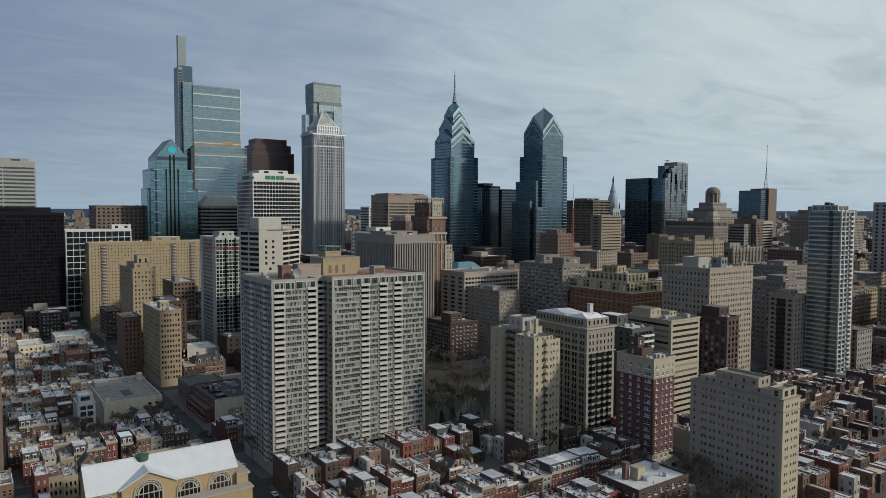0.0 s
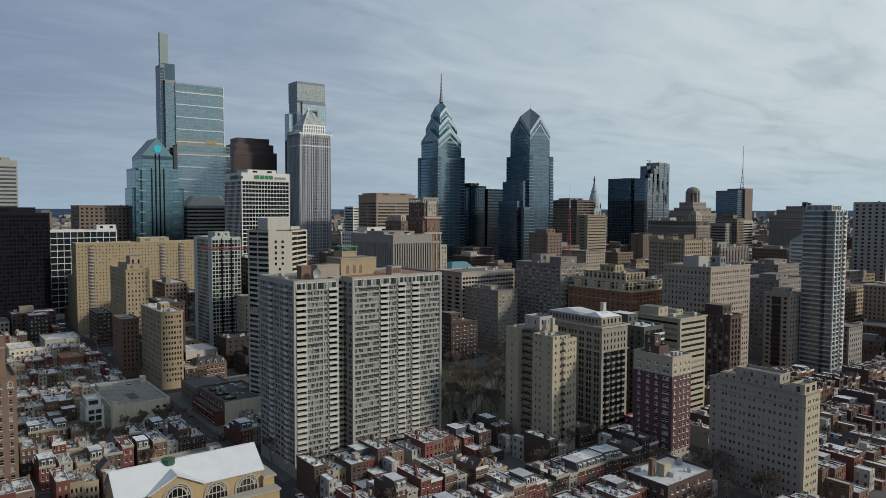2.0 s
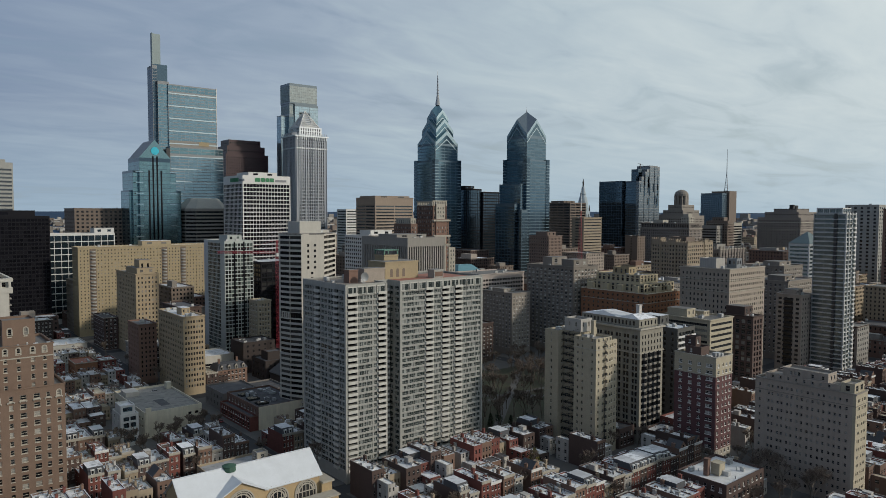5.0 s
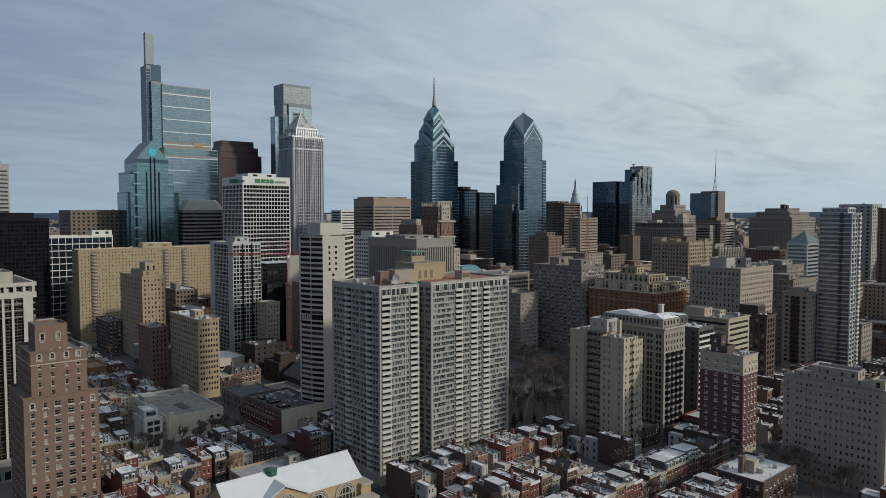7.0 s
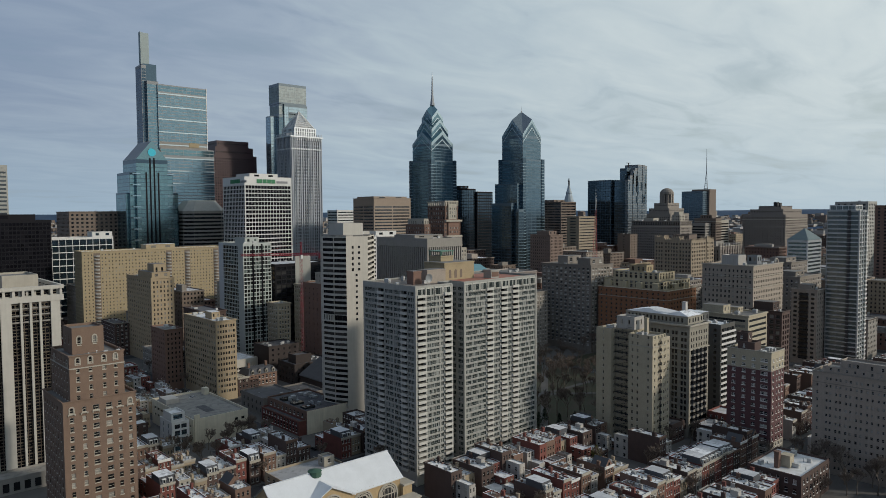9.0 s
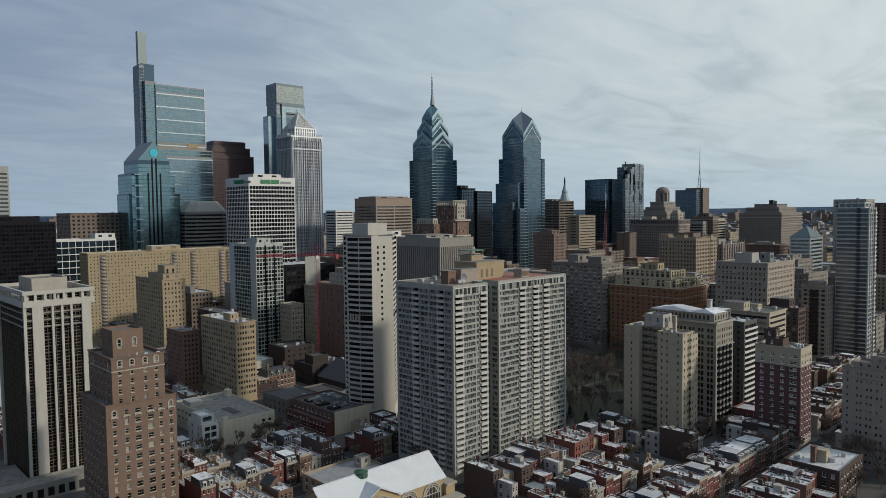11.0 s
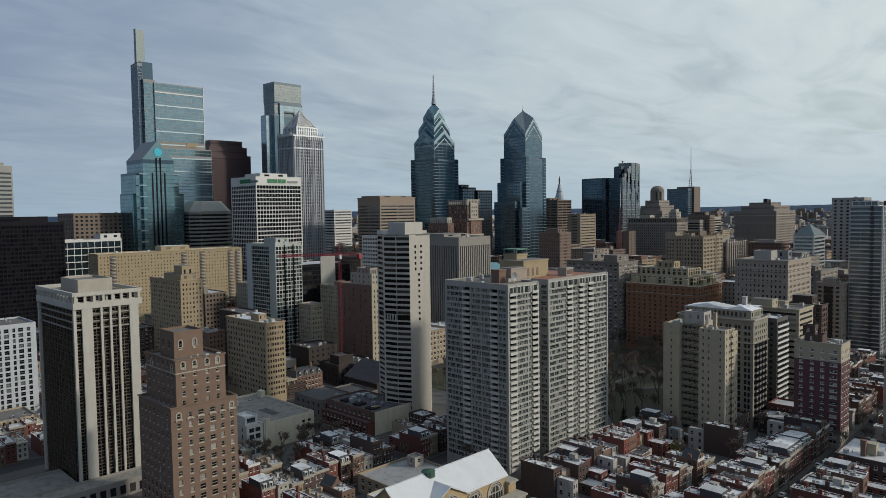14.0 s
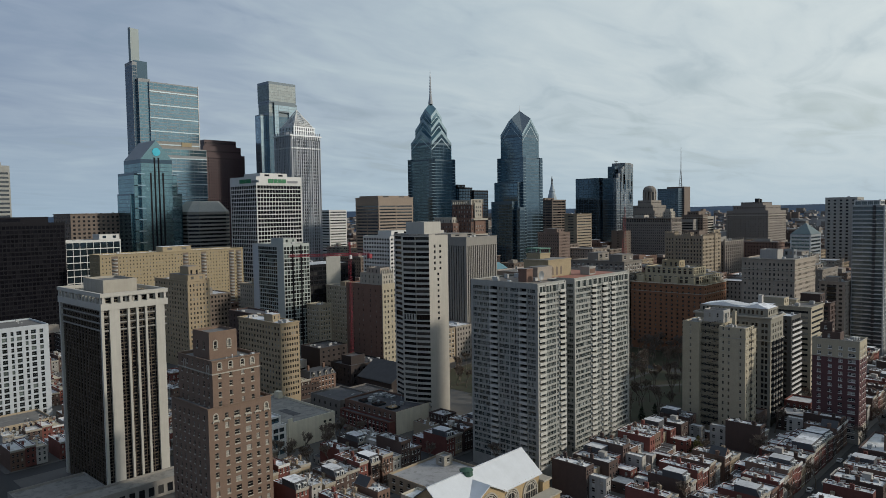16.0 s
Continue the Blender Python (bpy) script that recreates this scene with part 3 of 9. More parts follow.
def west_court_tower():
    """The great pale apartment slab: two wings with a deep slot between, stacked balconies, bands of windows."""
    t = thing("apartment_tower", "tall pale grey concrete apartment slab with stacked balconies", "apartment building", 108, 280)
    W, D, H, n = 76.5, 36.5, 83.5, 31
    fh = (H - 5.0 - 1.8) / n
    rows = storeys(5.0, n, fh, 0.27, 0.92)
    g, wins = Geo(), []
    slot = (20.6, 27.7, 9.0)

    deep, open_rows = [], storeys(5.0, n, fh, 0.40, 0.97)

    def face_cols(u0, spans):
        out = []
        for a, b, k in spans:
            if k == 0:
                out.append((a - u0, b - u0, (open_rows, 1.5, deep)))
            else:
                out += [(a + (b - a) * (i + 0.015) / k - u0, a + (b - a) * (i + 0.985) / k - u0) for i in range(k)]
        return out

    south_l = face_cols(0, [(0.9, 5.4, 0), (6.1, 13.2, 3), (13.8, 15.6, 1), (16.1, 20.2, 0)])
    south_r = face_cols(27.7, [(29.0, 41.6, 4), (42.1, 46.2, 0), (46.8, 51.0, 2), (51.6, 55.7, 0), (56.2, 59.0, 1), (59.5, 63.6, 0), (64.2, 75.6, 4)])
    west = [(D - c[1], D - c[0], *c[2:]) for c in reversed(face_cols(0, [(1.2, 5.2, 2), (5.7, 9.2, 0), (9.9, 14.6, 2), (15.2, 20.6, 2), (21.4, 25.2, 0), (26.0, 35.4, 4)]))]
    facade(g, wins, 0, 0, 0, slot[0], 0, H, south_l, rows, 0.3)
    facade(g, wins, 0, slot[1], 0, W - slot[1], 0, H, south_r, rows, 0.3)
    facade(g, wins, 90, slot[0], 0, slot[2], 0, H, [(1.0, 4.5), (5.5, 8.6, (open_rows, 1.2, deep))], rows, 0.3)
    facade(g, wins, 270, slot[1], slot[2], slot[2], 0, H, even(slot[2], 2, 0.7), rows, 0.3)
    facade(g, wins, 0, slot[0], slot[2], slot[1] - slot[0], 0, H, [(0.2, 6.9, (open_rows, 0.4, deep))], rows, 0.3)
    facade(g, wins, 270, 0, D, D, 0, H, west, rows, 0.3)
    facade(g, wins, 90, W, 0, D, 0, H, even(D, 9, 0.7), rows, 0.3)
    facade(g, wins, 180, W, D, W, 0, H, even(W, 18, 0.7), rows, 0.3)
    part("wall", g, [concrete], t)
    # slab edges, which show as thin ledges on every storey, and piers at the corners
    g = Geo()
    for i in range(n + 1):
        z = 5.0 + i * fh
        g.box(-0.12, slot[0], -0.12, 0.0, z - 0.1, z + 0.12, bottom=True)
        g.box(slot[1], W + 0.12, -0.12, 0.0, z - 0.1, z + 0.12)
        g.box(-0.12, 0.0, 0.0, D, z - 0.1, z + 0.12)
    part("ledge", g, [concrete], t, kind="stuff")
    for x in (-0.25, slot[0] - 0.7, slot[1] - 0.05, W - 0.6):
        g = Geo()
        g.box(x, x + 0.9, -0.3, 0.4, 0, H + 0.2)
        part("pier", g, [concrete], t)
    g = Geo()
    g.prism([(0.3, 0.3), (slot[0] - 0.3, 0.3), (slot[0] - 0.3, slot[2] + 0.3), (slot[1] + 0.3, slot[2] + 0.3), (slot[1] + 0.3, 0.3), (W - 0.3, 0.3), (W - 0.3, D - 0.3), (0.3, D - 0.3)], H - 1.0, H - 0.35)
    part("roof", g, [roof_brown], t, "flat brown gravel roof of patched felt")
    g = Geo()
    for a in ((0, slot[0], 0, 0.3), (slot[1], W, 0, 0.3), (0, 0.3, 0.3, D), (W - 0.3, W, 0.3, D), (0.3, W - 0.3, D - 0.3, D), (slot[0] - 0.3, slot[0], 0.3, slot[2]), (slot[1], slot[1] + 0.3, 0.3, slot[2]), (slot[0], slot[1], slot[2], slot[2] + 0.3)):
        g.box(*a, H, H + 0.55)
    part("parapet", g, [concrete], t)
    # balconies
    bal = {}

    def balcony(turn, x, y, w, d, z):
        key = (round(w, 2), d)
        if key not in bal:
            bal[key] = balcony_mesh(w, d, 1.05).mesh("balcony", [balcony_white])
        part("balcony", bal[key], None, t, at=pose(x, y, z, 0, 0, turn))

    for i in range(n):
        z = 5.0 + i * fh
        for a, b in ((0.8, 5.5), (16.0, 20.4), (42.0, 46.3), (51.5, 55.8), (59.4, 63.7)):
            balcony(0, a, 0, b - a, 0.7, z)
        balcony(0, slot[0] + 0.4, slot[2], slot[1] - slot[0] - 0.8, 2.0, z)
        balcony(270, 0, 9.4, 3.9, 0.7, z)
        balcony(270, 0, 25.4, 4.1, 0.7, z)
    # the framed bays of the top storey
    g = Geo()
    for a, b in ((0, 4.4), (0, 0.3), (4.1, 4.4)):
        if b - a > 1:
            g.box(a, b, -0.35, 0, 0, 0.25)
            g.box(a, b, -0.35, 0, 3.0, 3.4)
        else:
            g.box(a, b, -0.35, 0, 0.25, 3.0)
    for k in range(4):
        u = 0.35 + 0.95 * k
        g.face([(u, -0.15, 0.3), (u + 0.85, -0.15, 0.3), (u + 0.85, -0.15, 2.95), (u, -0.15, 2.95)], 1)
    me = g.mesh("attic_bay", [balcony_white, g_slab])
    for k in range(4):
        part("attic_bay", me, None, t, at=pose(0.8 + 4.85 * k, 0, H - 3.9))
    for k in range(10):
        part("attic_bay", me, None, t, at=pose(28.2 + 4.8 * k, 0, H - 3.9))
    # near-black backs of the balcony recesses: their shade is put into the colour
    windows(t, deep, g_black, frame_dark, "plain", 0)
    windows(t, wins, g_slab, pane_bar, "hopper", 280)
    # roof houses: a brown tank house, a panelled screen house and a tan one with arches
    def roof_house(x0, x1, y0, y1, h, m, openings, label):
        g = Geo()
        g.box(x0, x1, y0, y1, H - 0.5, H + h, 0, 1)
        g.box(x0 - 0.2, x1 + 0.2, y0 - 0.2, y1 + 0.2, H + h - 0.45, H + h + 0.25, 0, 1)
        for u in openings:
            g.box(u - 0.75, u + 0.75, y0 - 0.06, y0, H + 0.6, H + h * 0.5, 2)
            for k in range(6):
                a, b = math.pi * k / 6, math.pi * (k + 1) / 6
                g.face([(u, y0 - 0.06, H + h * 0.5), (u + 0.75 * math.cos(a), y0 - 0.06, H + h * 0.5 + 0.75 * math.sin(a)), (u + 0.75 * math.cos(b), y0 - 0.06, H + h * 0.5 + 0.75 * math.sin(b))], 2)
        part("penthouse", g, [m, roof_grey, brown_stone], t, label)

    roof_house(9.5, 14, 12.5, 17, 5.2, brown_brick, (), "brown brick tank house")
    roof_house(17, 28, 12, 18, 5.4, taupe_brick, (), "panelled taupe screen house")
    roof_house(31, 50, 16, 30, 7.6, yellow_brick, (34.5, 38.0, 41.5), "tan penthouse with arched openings")
    roof_house(36, 44, 24, 32, 10.2, yellow_brick, (), "tan lift house")
    g = Geo()
    for x in (36, 43.6):
        for y in (24, 31.6):
            g.box(x, x + 0.4, y, y + 0.4, H + 10, H + 12.4)
    g.box(35.6, 44.4, 23.6, 32.4, H + 12.4, H + 12.8)
    part("lift_house_canopy", g, [copper], t, "green copper canopy")
    roof_house(53.5, 59.0, 8, 13, 3.4, concrete, (), "white framed stair house")
    g = Geo()
    g.box(53.9, 58.6, 7.9, 7.96, H + 0.4, H + 2.6)
    part("stair_house_panel", g, [brownstone], t)
    g = Geo()
    g.box(29, 74, 2, 30, H - 0.36, H - 0.30)
    part("terrace", g, [roof_red], t, "terracotta paved roof terrace")
    clutter(t, 2, 27, 11, 34, H - 0.4, 8, 5, 3.0)
    dish = Geo()
    for i in range(16):
        a, b = 2 * math.pi * i / 16, 2 * math.pi * (i + 1) / 16
        for r0, r1, d0, d1 in ((0, 1.0, 0, 0.12), (1.0, 2.0, 0.12, 0.46)):
            dish.face([(15 + r0 * math.cos(a), 9 - d0 * 1.0, H + 2.4 + r0 * math.sin(a)), (15 + r1 * math.cos(a), 9 - d1, H + 2.4 + r1 * math.sin(a)), (15 + r1 * math.cos(b), 9 - d1, H + 2.4 + r1 * math.sin(b)), (15 + r0 * math.cos(b), 9 - d0, H + 2.4 + r0 * math.sin(b))])
    dish.tube((15, 9.2, H - 0.4), (15, 9.1, H + 2.4), 0.12, 0.1)
    dish.box(14.2, 15.8, 8.8, 10.2, H - 0.4, H - 0.1)
    part("satellite_dish", dish, [grey_panel], t, "grey dish aerial on a post")
    return t


west_court_tower()



class Bld:
    """A building put together from storeyed volumes."""

    def __init__(self, name, label, category, x, y, roofm=None):
        self.t, self.wins, self.sets, self.roofm = thing(name, label, category, x, y), [], [], roofm or roof_grey

    def vol(self, x0, x1, y0, y1, z0, z1, cs, cw, rows, wall, depth=0.25, roofm=None, parapet=0.9, back=True, name="wall", label=""):
        g = Geo()
        ins, zr = block(g, self.wins, x0, x1, y0, y1, z0, z1, cs, cw, rows, depth, parapet=parapet, back=back)
        part(name, g, [wall], self.t, label)
        roof_part(self.t, ins, zr, roofm or self.roofm)
        return zr

    def poly(self, pts, z0, z1, bay, share, rows, wall, depth=0.25, roofm=None, blank=()):
        g = Geo()
        for i, (a, b) in enumerate(zip(pts, pts[1:] + pts[:1])):
            w = math.hypot(b[0] - a[0], b[1] - a[1])
            n = max(1, round(w / bay))
            facade(g, self.wins, math.degrees(math.atan2(b[1] - a[1], b[0] - a[0])), a[0], a[1], w, z0, z1, [] if i in blank else even(w, n, share), rows, depth)
        part("wall", g, [wall], self.t)
        g = Geo()
        g.prism(pts, z1 - 0.5, z1 + 0.003)
        part("roof", g, [roofm or self.roofm], self.t)

    def band(self, x0, x1, y0, y1, z, out, h, mat, name="cornice", label=""):
        g = Geo()
        g.box(x0 - out, x1 + out, y0 - out, y0 + 0.1, z, z + h)
        g.box(x0 - out, x1 + out, y1 - 0.1, y1 + out, z, z + h)
        g.box(x0 - out, x0 + 0.1, y0 + 0.1, y1 - 0.1, z, z + h)
        g.box(x1 - 0.1, x1 + out, y0 + 0.1, y1 - 0.1, z, z + h)
        part(name, g, [mat], self.t, label)

    def solid(self, name, mats, *boxes, label=""):
        g = Geo()
        for b in boxes:
            g.box(*b)
        part(name, g, mats if isinstance(mats, list) else [mats], self.t, label)

    def glaze(self, pane, frm, style="sash", singles=60, high=True):
        windows(self.t, self.wins, pane, frm, style, singles, high)
        self.wins = []


def lane(a, b, n, share=0.9):
    return [(a + (b - a) * (i + 0.5 - share / 2) / n, a + (b - a) * (i + 0.5 + share / 2) / n) for i in range(n)]


def spots(centres, w):
    return [(c - w / 2, c + w / 2) for c in centres]


def fire_escape(t, turn, x, y, w, z0, n, fh, deep=1.1):
    """Iron landings with rails and a stair from each to the next."""
    g = Geo()
    g.box(0, w, -deep, 0, -0.1, 0.0)
    for zz in (0.5, 1.0):
        g.box(0, w, -deep, -deep + 0.05, zz - 0.12, zz)
        g.box(0, 0.05, -deep + 0.05, 0, zz - 0.05, zz)
        g.box(w - 0.05, w, -deep + 0.05, 0, zz - 0.05, zz)
    for k in range(9):
        u = w * k / 8
        g.box(max(0, u - 0.05), min(w, u + 0.05), -deep + 0.051, -deep + 0.09, 0, 1.0)
    for k in range(8):
        u = 0.5 + (w - 1.0) * k / 7
        g.box(u - 0.3, u + 0.3, -deep * 0.8, -deep * 0.35, fh * k / 8 + 0.05, fh * k / 8 + 0.2)
    me = g.mesh("fire_escape_landing", [iron])
    for i in range(n):
        part("fire_escape_landing", me, None, t, at=pose(x, y, z0 + i * fh, 0, 0, turn), label="black iron fire escape landing")


def cream_tower():
    b = Bld("apartment_tower", "slender cream brick apartment tower with black iron fire escapes", "apartment building", 213.7, 233.8)
    W, D, H = 17.0, 31.5, 59.5
    fh = 3.35
    rows = storeys(3.0, 16, fh, 0.3, 0.72)
    # south wing, the recess with the escapes, north wing, and a low east shoulder
    b.vol(0, 11.5, 0, 13.0, 0, H - 3.5, spots([2.0, 5.2, 8.2, 10.4], 0.95), spots([2.2, 5.0, 10.6], 0.85), rows, cream_brick)
    b.vol(11.5, W, 0.9, 12.0, 0, H - 5.5, spots([1.6, 3.9], 0.95), spots([3, 8], 0.9), rows[:-1], cream_brick)
    b.vol(4.2, W, 13.0, 23.0, 0, H - 1.5, [], spots([1.5, 3.6, 6.0, 8.4], 0.9), rows, cream_brick)
    b.vol(0, W, 23.0, D, 0, H - 2.6, spots([3, 8, 13], 0.9), spots([4.2], 0.85), rows, cream_brick)
    b.vol(3.5, 12, 12, 22, H - 2.4, H + 3.8, spots([2, 6], 1.0), spots([3, 7], 1.0), [(H, H + 2.2)], stucco, name="penthouse")
    b.solid("chimney", [cream_brick], (8.2, 9.8, 8.0, 9.6, H - 4.4, H + 3.0), (8.05, 9.95, 7.85, 9.75, H + 3.0, H + 3.3))
    b.band(0, 11.5, 0, 13.0, H - 9.0, 0.25, 0.35, limestone, "string_course")
    b.glaze(g_brown2, sash_cream, "sash", 150)
    fire_escape(b.t, 270, 4.2, 22.8, 9.6, 5.0, 16, fh, 1.3)
    fire_escape(b.t, 0, 5.6, 0.0, 1.4, 5.0, 15, fh, 0.9)
    clutter(b.t, 1, 10, 1, 12, H - 4.4, 5, 3)
    clutter(b.t, 1, 16, 24, 31, H - 3.5, 5, 4)


bay_metal = material("weathered_bay_metal", (0.215, 0.20, 0.175), rough=0.6, var=0.25)


grey_lime = material("weathered_grey_limestone", (0.25, 0.235, 0.195), var=0.16, streak=0.16, bump=0.2)


def ornate_tower():
    b = Bld("apartment_tower", "ornate limestone apartment tower with dark bay windows and white roof", "apartment building", 247, 233.2, roof_silver)
    W, D, H = 19.5, 40.0, 57.0
    fh = 3.15
    rows = storeys(4.0, 13, fh, 0.16, 0.86)
    top = storeys(4.0 + 13 * fh, 3, fh, 0.22, 0.80)
    cw = spots([2.6, 4.4, 7.4, 9.2, 12.2, 14.4, 16.2, 19.2, 21.0, 23.2, 26.2, 28.0, 31.0, 32.8, 36.0, 37.8], 1.3)
    cs = spots([2.2, 5.6, 9.8, 13.9, 17.2], 1.5)
    b.vol(0, W, 0, D, 0, 4.0 + 13 * fh, cs, cw, rows, grey_lime)
    b.vol(0.01, W - 0.01, 0.01, D - 0.01, 4.0 + 13 * fh, H, spots([2.2, 4.4, 7.2, 9.8, 12.4, 15.0, 17.3], 0.95), cw, top, grey_lime)
    b.vol(2.0, W - 2.0, 2.0, D - 2.0, H, H + 4.2, spots([1.8, 5.2, 7.8, 10.4, 13.8], 1.2), spots([2 + 2.2 * i for i in range(15)], 1.1), [(H + 1.0, H + 3.2)], grey_lime, parapet=0.3)
    b.band(0, W, 0, D, H - 0.5, 0.9, 0.8, limestone)
    b.band(0, W, 0, D, 4.0 + 13 * fh - 0.3, 0.5, 0.45, limestone, "string_course")
    # the roof: low white hips over both ends
    g = Geo()
    for y0, y1 in ((2.2, 15.0), (15.0, D - 2.2)):
        m = (y0 + y1) / 2
        c = [(2.2, y0, H + 4.22), (W - 2.2, y0, H + 4.22), (W - 2.2, y1, H + 4.22), (2.2, y1, H + 4.22)]
        r = [(5.5, m, H + 6.2), (W - 5.5, m, H + 6.2)]
        g.face([c[0], c[1], r[1], r[0]])
        g.face([c[1], c[2], r[1]])
        g.face([c[2], c[3], r[0], r[1]])
        g.face([c[3], c[0], r[0]])
    part("hip_roof", g, [roof_silver], b.t, "low white metal hip roof")
    b.solid("chimney", [stucco], (10.5, 12.6, 8.0, 10.0, H + 4, H + 10.0), (10.3, 12.8, 7.8, 10.2, H + 10.0, H + 10.4))
    # dark bays up the south face
    g = Geo()
    g.prism([(-1.5, 0.0), (-0.95, -0.9), (0.95, -0.9), (1.5, 0.0)], 0.1, 0.85, 0)
    g.prism([(-1.45, 0.0), (-0.9, -0.84), (0.9, -0.84), (1.45, 0.0)], 0.85, fh - 0.3, 1)
    g.prism([(-1.6, 0.0), (-1.0, -1.0), (1.0, -1.0), (1.6, 0.0)], fh - 0.3, fh + 0.1, 0)
    bay = g.mesh("bay_window", [bay_metal, g_dark])
    for u in (3.9, 8.0, 12.0, 15.8):
        for i in range(13):
            part("bay_window", bay, None, b.t, at=pose(u, 0, 4.0 + i * fh))
    b.glaze(g_dark, frame_dark, "sash", 160)


def plum_tower():
    b = Bld("apartment_tower", "plum brick apartment tower with pale stone base and top", "apartment building", 245.3, 192.4)
    W, D, H, fh = 14.3, 20.6, 49.8, 3.05
    cw = spots([2.3, 8.4, 13.0, 17.6], 1.75)
    cw = [(D - q, D - p) for p, q in reversed([(1.6, 4.8), (7.2, 8.9), (11.8, 13.5), (16.6, 18.3)])]
    cs = [(1.4, 3.0), (5.6, 6.6), (8.2, 9.8), (11.4, 13.0)]
    low, mid, high = storeys(1.6, 2, fh, 0.28, 0.75), storeys(1.6 + 2 * fh, 11, fh, 0.28, 0.75), storeys(1.6 + 13 * fh, 2, fh, 0.26, 0.75)
    b.vol(0, W, 0, D, 0, 1.6 + 2 * fh, cs, cw, low, limestone)
    b.vol(0.02, W - 0.02, 0.02, D - 0.02, 1.6 + 2 * fh, 1.6 + 13 * fh, cs, cw, mid, plum_brick)
    b.vol(-0.03, W + 0.03, -0.03, D + 0.03, 1.6 + 13 * fh, H, cs, cw, high, cream_brick)
    b.band(0, W, 0, D, 1.6 + 13 * fh - 0.25, 0.2, 0.35, limestone, "string_course")
    b.band(0, W, 0, D, H - 0.3, 0.25, 0.35, limestone)
    b.vol(3, 10, 9, 17, H - 1, H + 3.0, [], spots([3], 1), [(H + 0.4, H + 2)], dark_brick, name="penthouse", roofm=roof_dark)
    b.vol(5, 9.5, 13, 18.5, H + 2, H + 7.0, spots([2], 1.2), spots([2.5], 1.2), [(H + 4, H + 5.6)], dark_brick, name="penthouse", roofm=roof_silver)
    b.glaze(g_blind, frame_white, "pair", 120)
    clutter(b.t, 1, 13, 1, 8, H - 0.9, 7, 11, 2.4)


def taupe_block():
    b = Bld("apartment_block", "broad taupe brick apartment block with rows of small windows", "apartment building", 247.5, 136)
    W, D, H, fh = 11.6, 39.5, 44.5, 3.2
    us = [2.0, 5.8, 7.3, 9.6, 11.2, 13.5, 15.2, 17.5, 19.3, 21.6, 23.5, 25.8, 27.7, 30.0, 31.9, 33.8, 36.2]
    rows = storeys(1.5, 13, fh, 0.32, 0.70)
    # the narrow south side is faced in paler brick
    b.vol(0, W, 0, 1.2, 0, H, spots([2.2, 3.6, 6.2, 8.2, 9.6], 0.85), [], rows, cream_brick)
    b.vol(0, W, 1.202, D, 0, H, [], spots(us, 0.85), rows, taupe_brick)
    b.vol(0.6, W - 0.6, 6.0, D - 4.0, H - 0.6, H + 2.4, [], spots([3 + 3.2 * i for i in range(8)], 0.9), [(H + 0.6, H + 1.8)], taupe_brick, name="penthouse")
    b.vol(1.8, W - 1.6, 11.0, 29.0, H + 1.6, H + 5.6, spots([3, 6], 1.1), spots([3.5, 5.2, 6.6, 12, 16], 1.0), [(H + 2.8, H + 4.4)], taupe_brick, name="penthouse")
    b.vol(1.0, W - 1.0, 1.0, 6.0, H - 0.6, H + 3.6, spots([2.5, 7.0], 2.4), spots([2.5], 1.6), [(H + 0.4, H + 2.6)], cream_brick, name="penthouse")
    b.band(0, W, 0, D, H - 0.4, 0.3, 0.45, grey_stone)
    b.band(0, W, 0, D, H - 5.0, 0.12, 0.25, grey_stone, "string_course")
    b.glaze(g_brown2, frame_grey, "sash", 180)
    clutter(b.t, 1, W - 1, 30, D - 2, H - 0.8, 4, 6)


def terraced_block():
    b = Bld("apartment_block", "orange brick apartment block with stepped cream terraces on top", "apartment building", 396, 331)
    W, D, H = 44.0, 61.0, 54.5
    rows = storeys(5, 14, 3.45, 0.28, 0.75)
    b.vol(0, W, 0, D, 0, H, spots([3 + 4.2 * i for i in range(10)], 1.6), spots([3 + 4.6 * i for i in range(13)], 1.5), rows, orange_brick)
    b.band(0, W, 0, D, H - 0.2, 0.35, 0.5, cream_plaster)
    b.band(0, W, 0, D, H - 7.2, 0.2, 0.4, limestone, "string_course")
    b.vol(3.5, W - 1.0, 5, D - 3, H - 0.8, H + 6.6, spots([2.4 + 4.4 * i for i in range(9)], 2.4), spots([3 + 4.4 * i for i in range(12)], 2.4), [(H + 0.8, H + 3.2), (H + 4.0, H + 5.9)], cream_wall, depth=0.6)
    b.vol(9, W - 12, 12, D - 8, H + 5.8, H + 12.6, spots([2.4 + 4.2 * i for i in range(5)], 2.0), spots([3 + 4.4 * i for i in range(9)], 2.4), [(H + 7.4, H + 9.8), (H + 10.4, H + 11.8)], cream_wall, depth=0.6)
    b.vol(14, W - 20, 26, D - 20, H + 11.7, H + 17.5, spots([2.5, 6.5], 1.4), spots([3, 8, 12], 1.6), [(H + 13, H + 16)], yellow_brick, name="penthouse")
    for y in (8, 22, 36, 50):
        b.solid("terrace_wall", [cream_wall], (0.4, 1.0, y, y + 5.0, H - 0.9, H + 4.6), (1.0, 3.4, y, y + 0.6, H - 0.9, H + 4.6), (0.4, 3.4, y, y + 5.0, H + 4.6, H + 5.2))
    for x in (12, 28):
        b.solid("terrace_wall", [cream_wall], (x, x + 5, 0.4, 1.0, H - 0.9, H + 4.0), (x, x + 5, 0.4, 4.9, H + 4.0, H + 4.6))
    b.glaze(g_dark, frame_grey, "pair", 100)
    clutter(b.t, 12, 30, 14, 50, H + 11.8, 8, 71, 2.6)


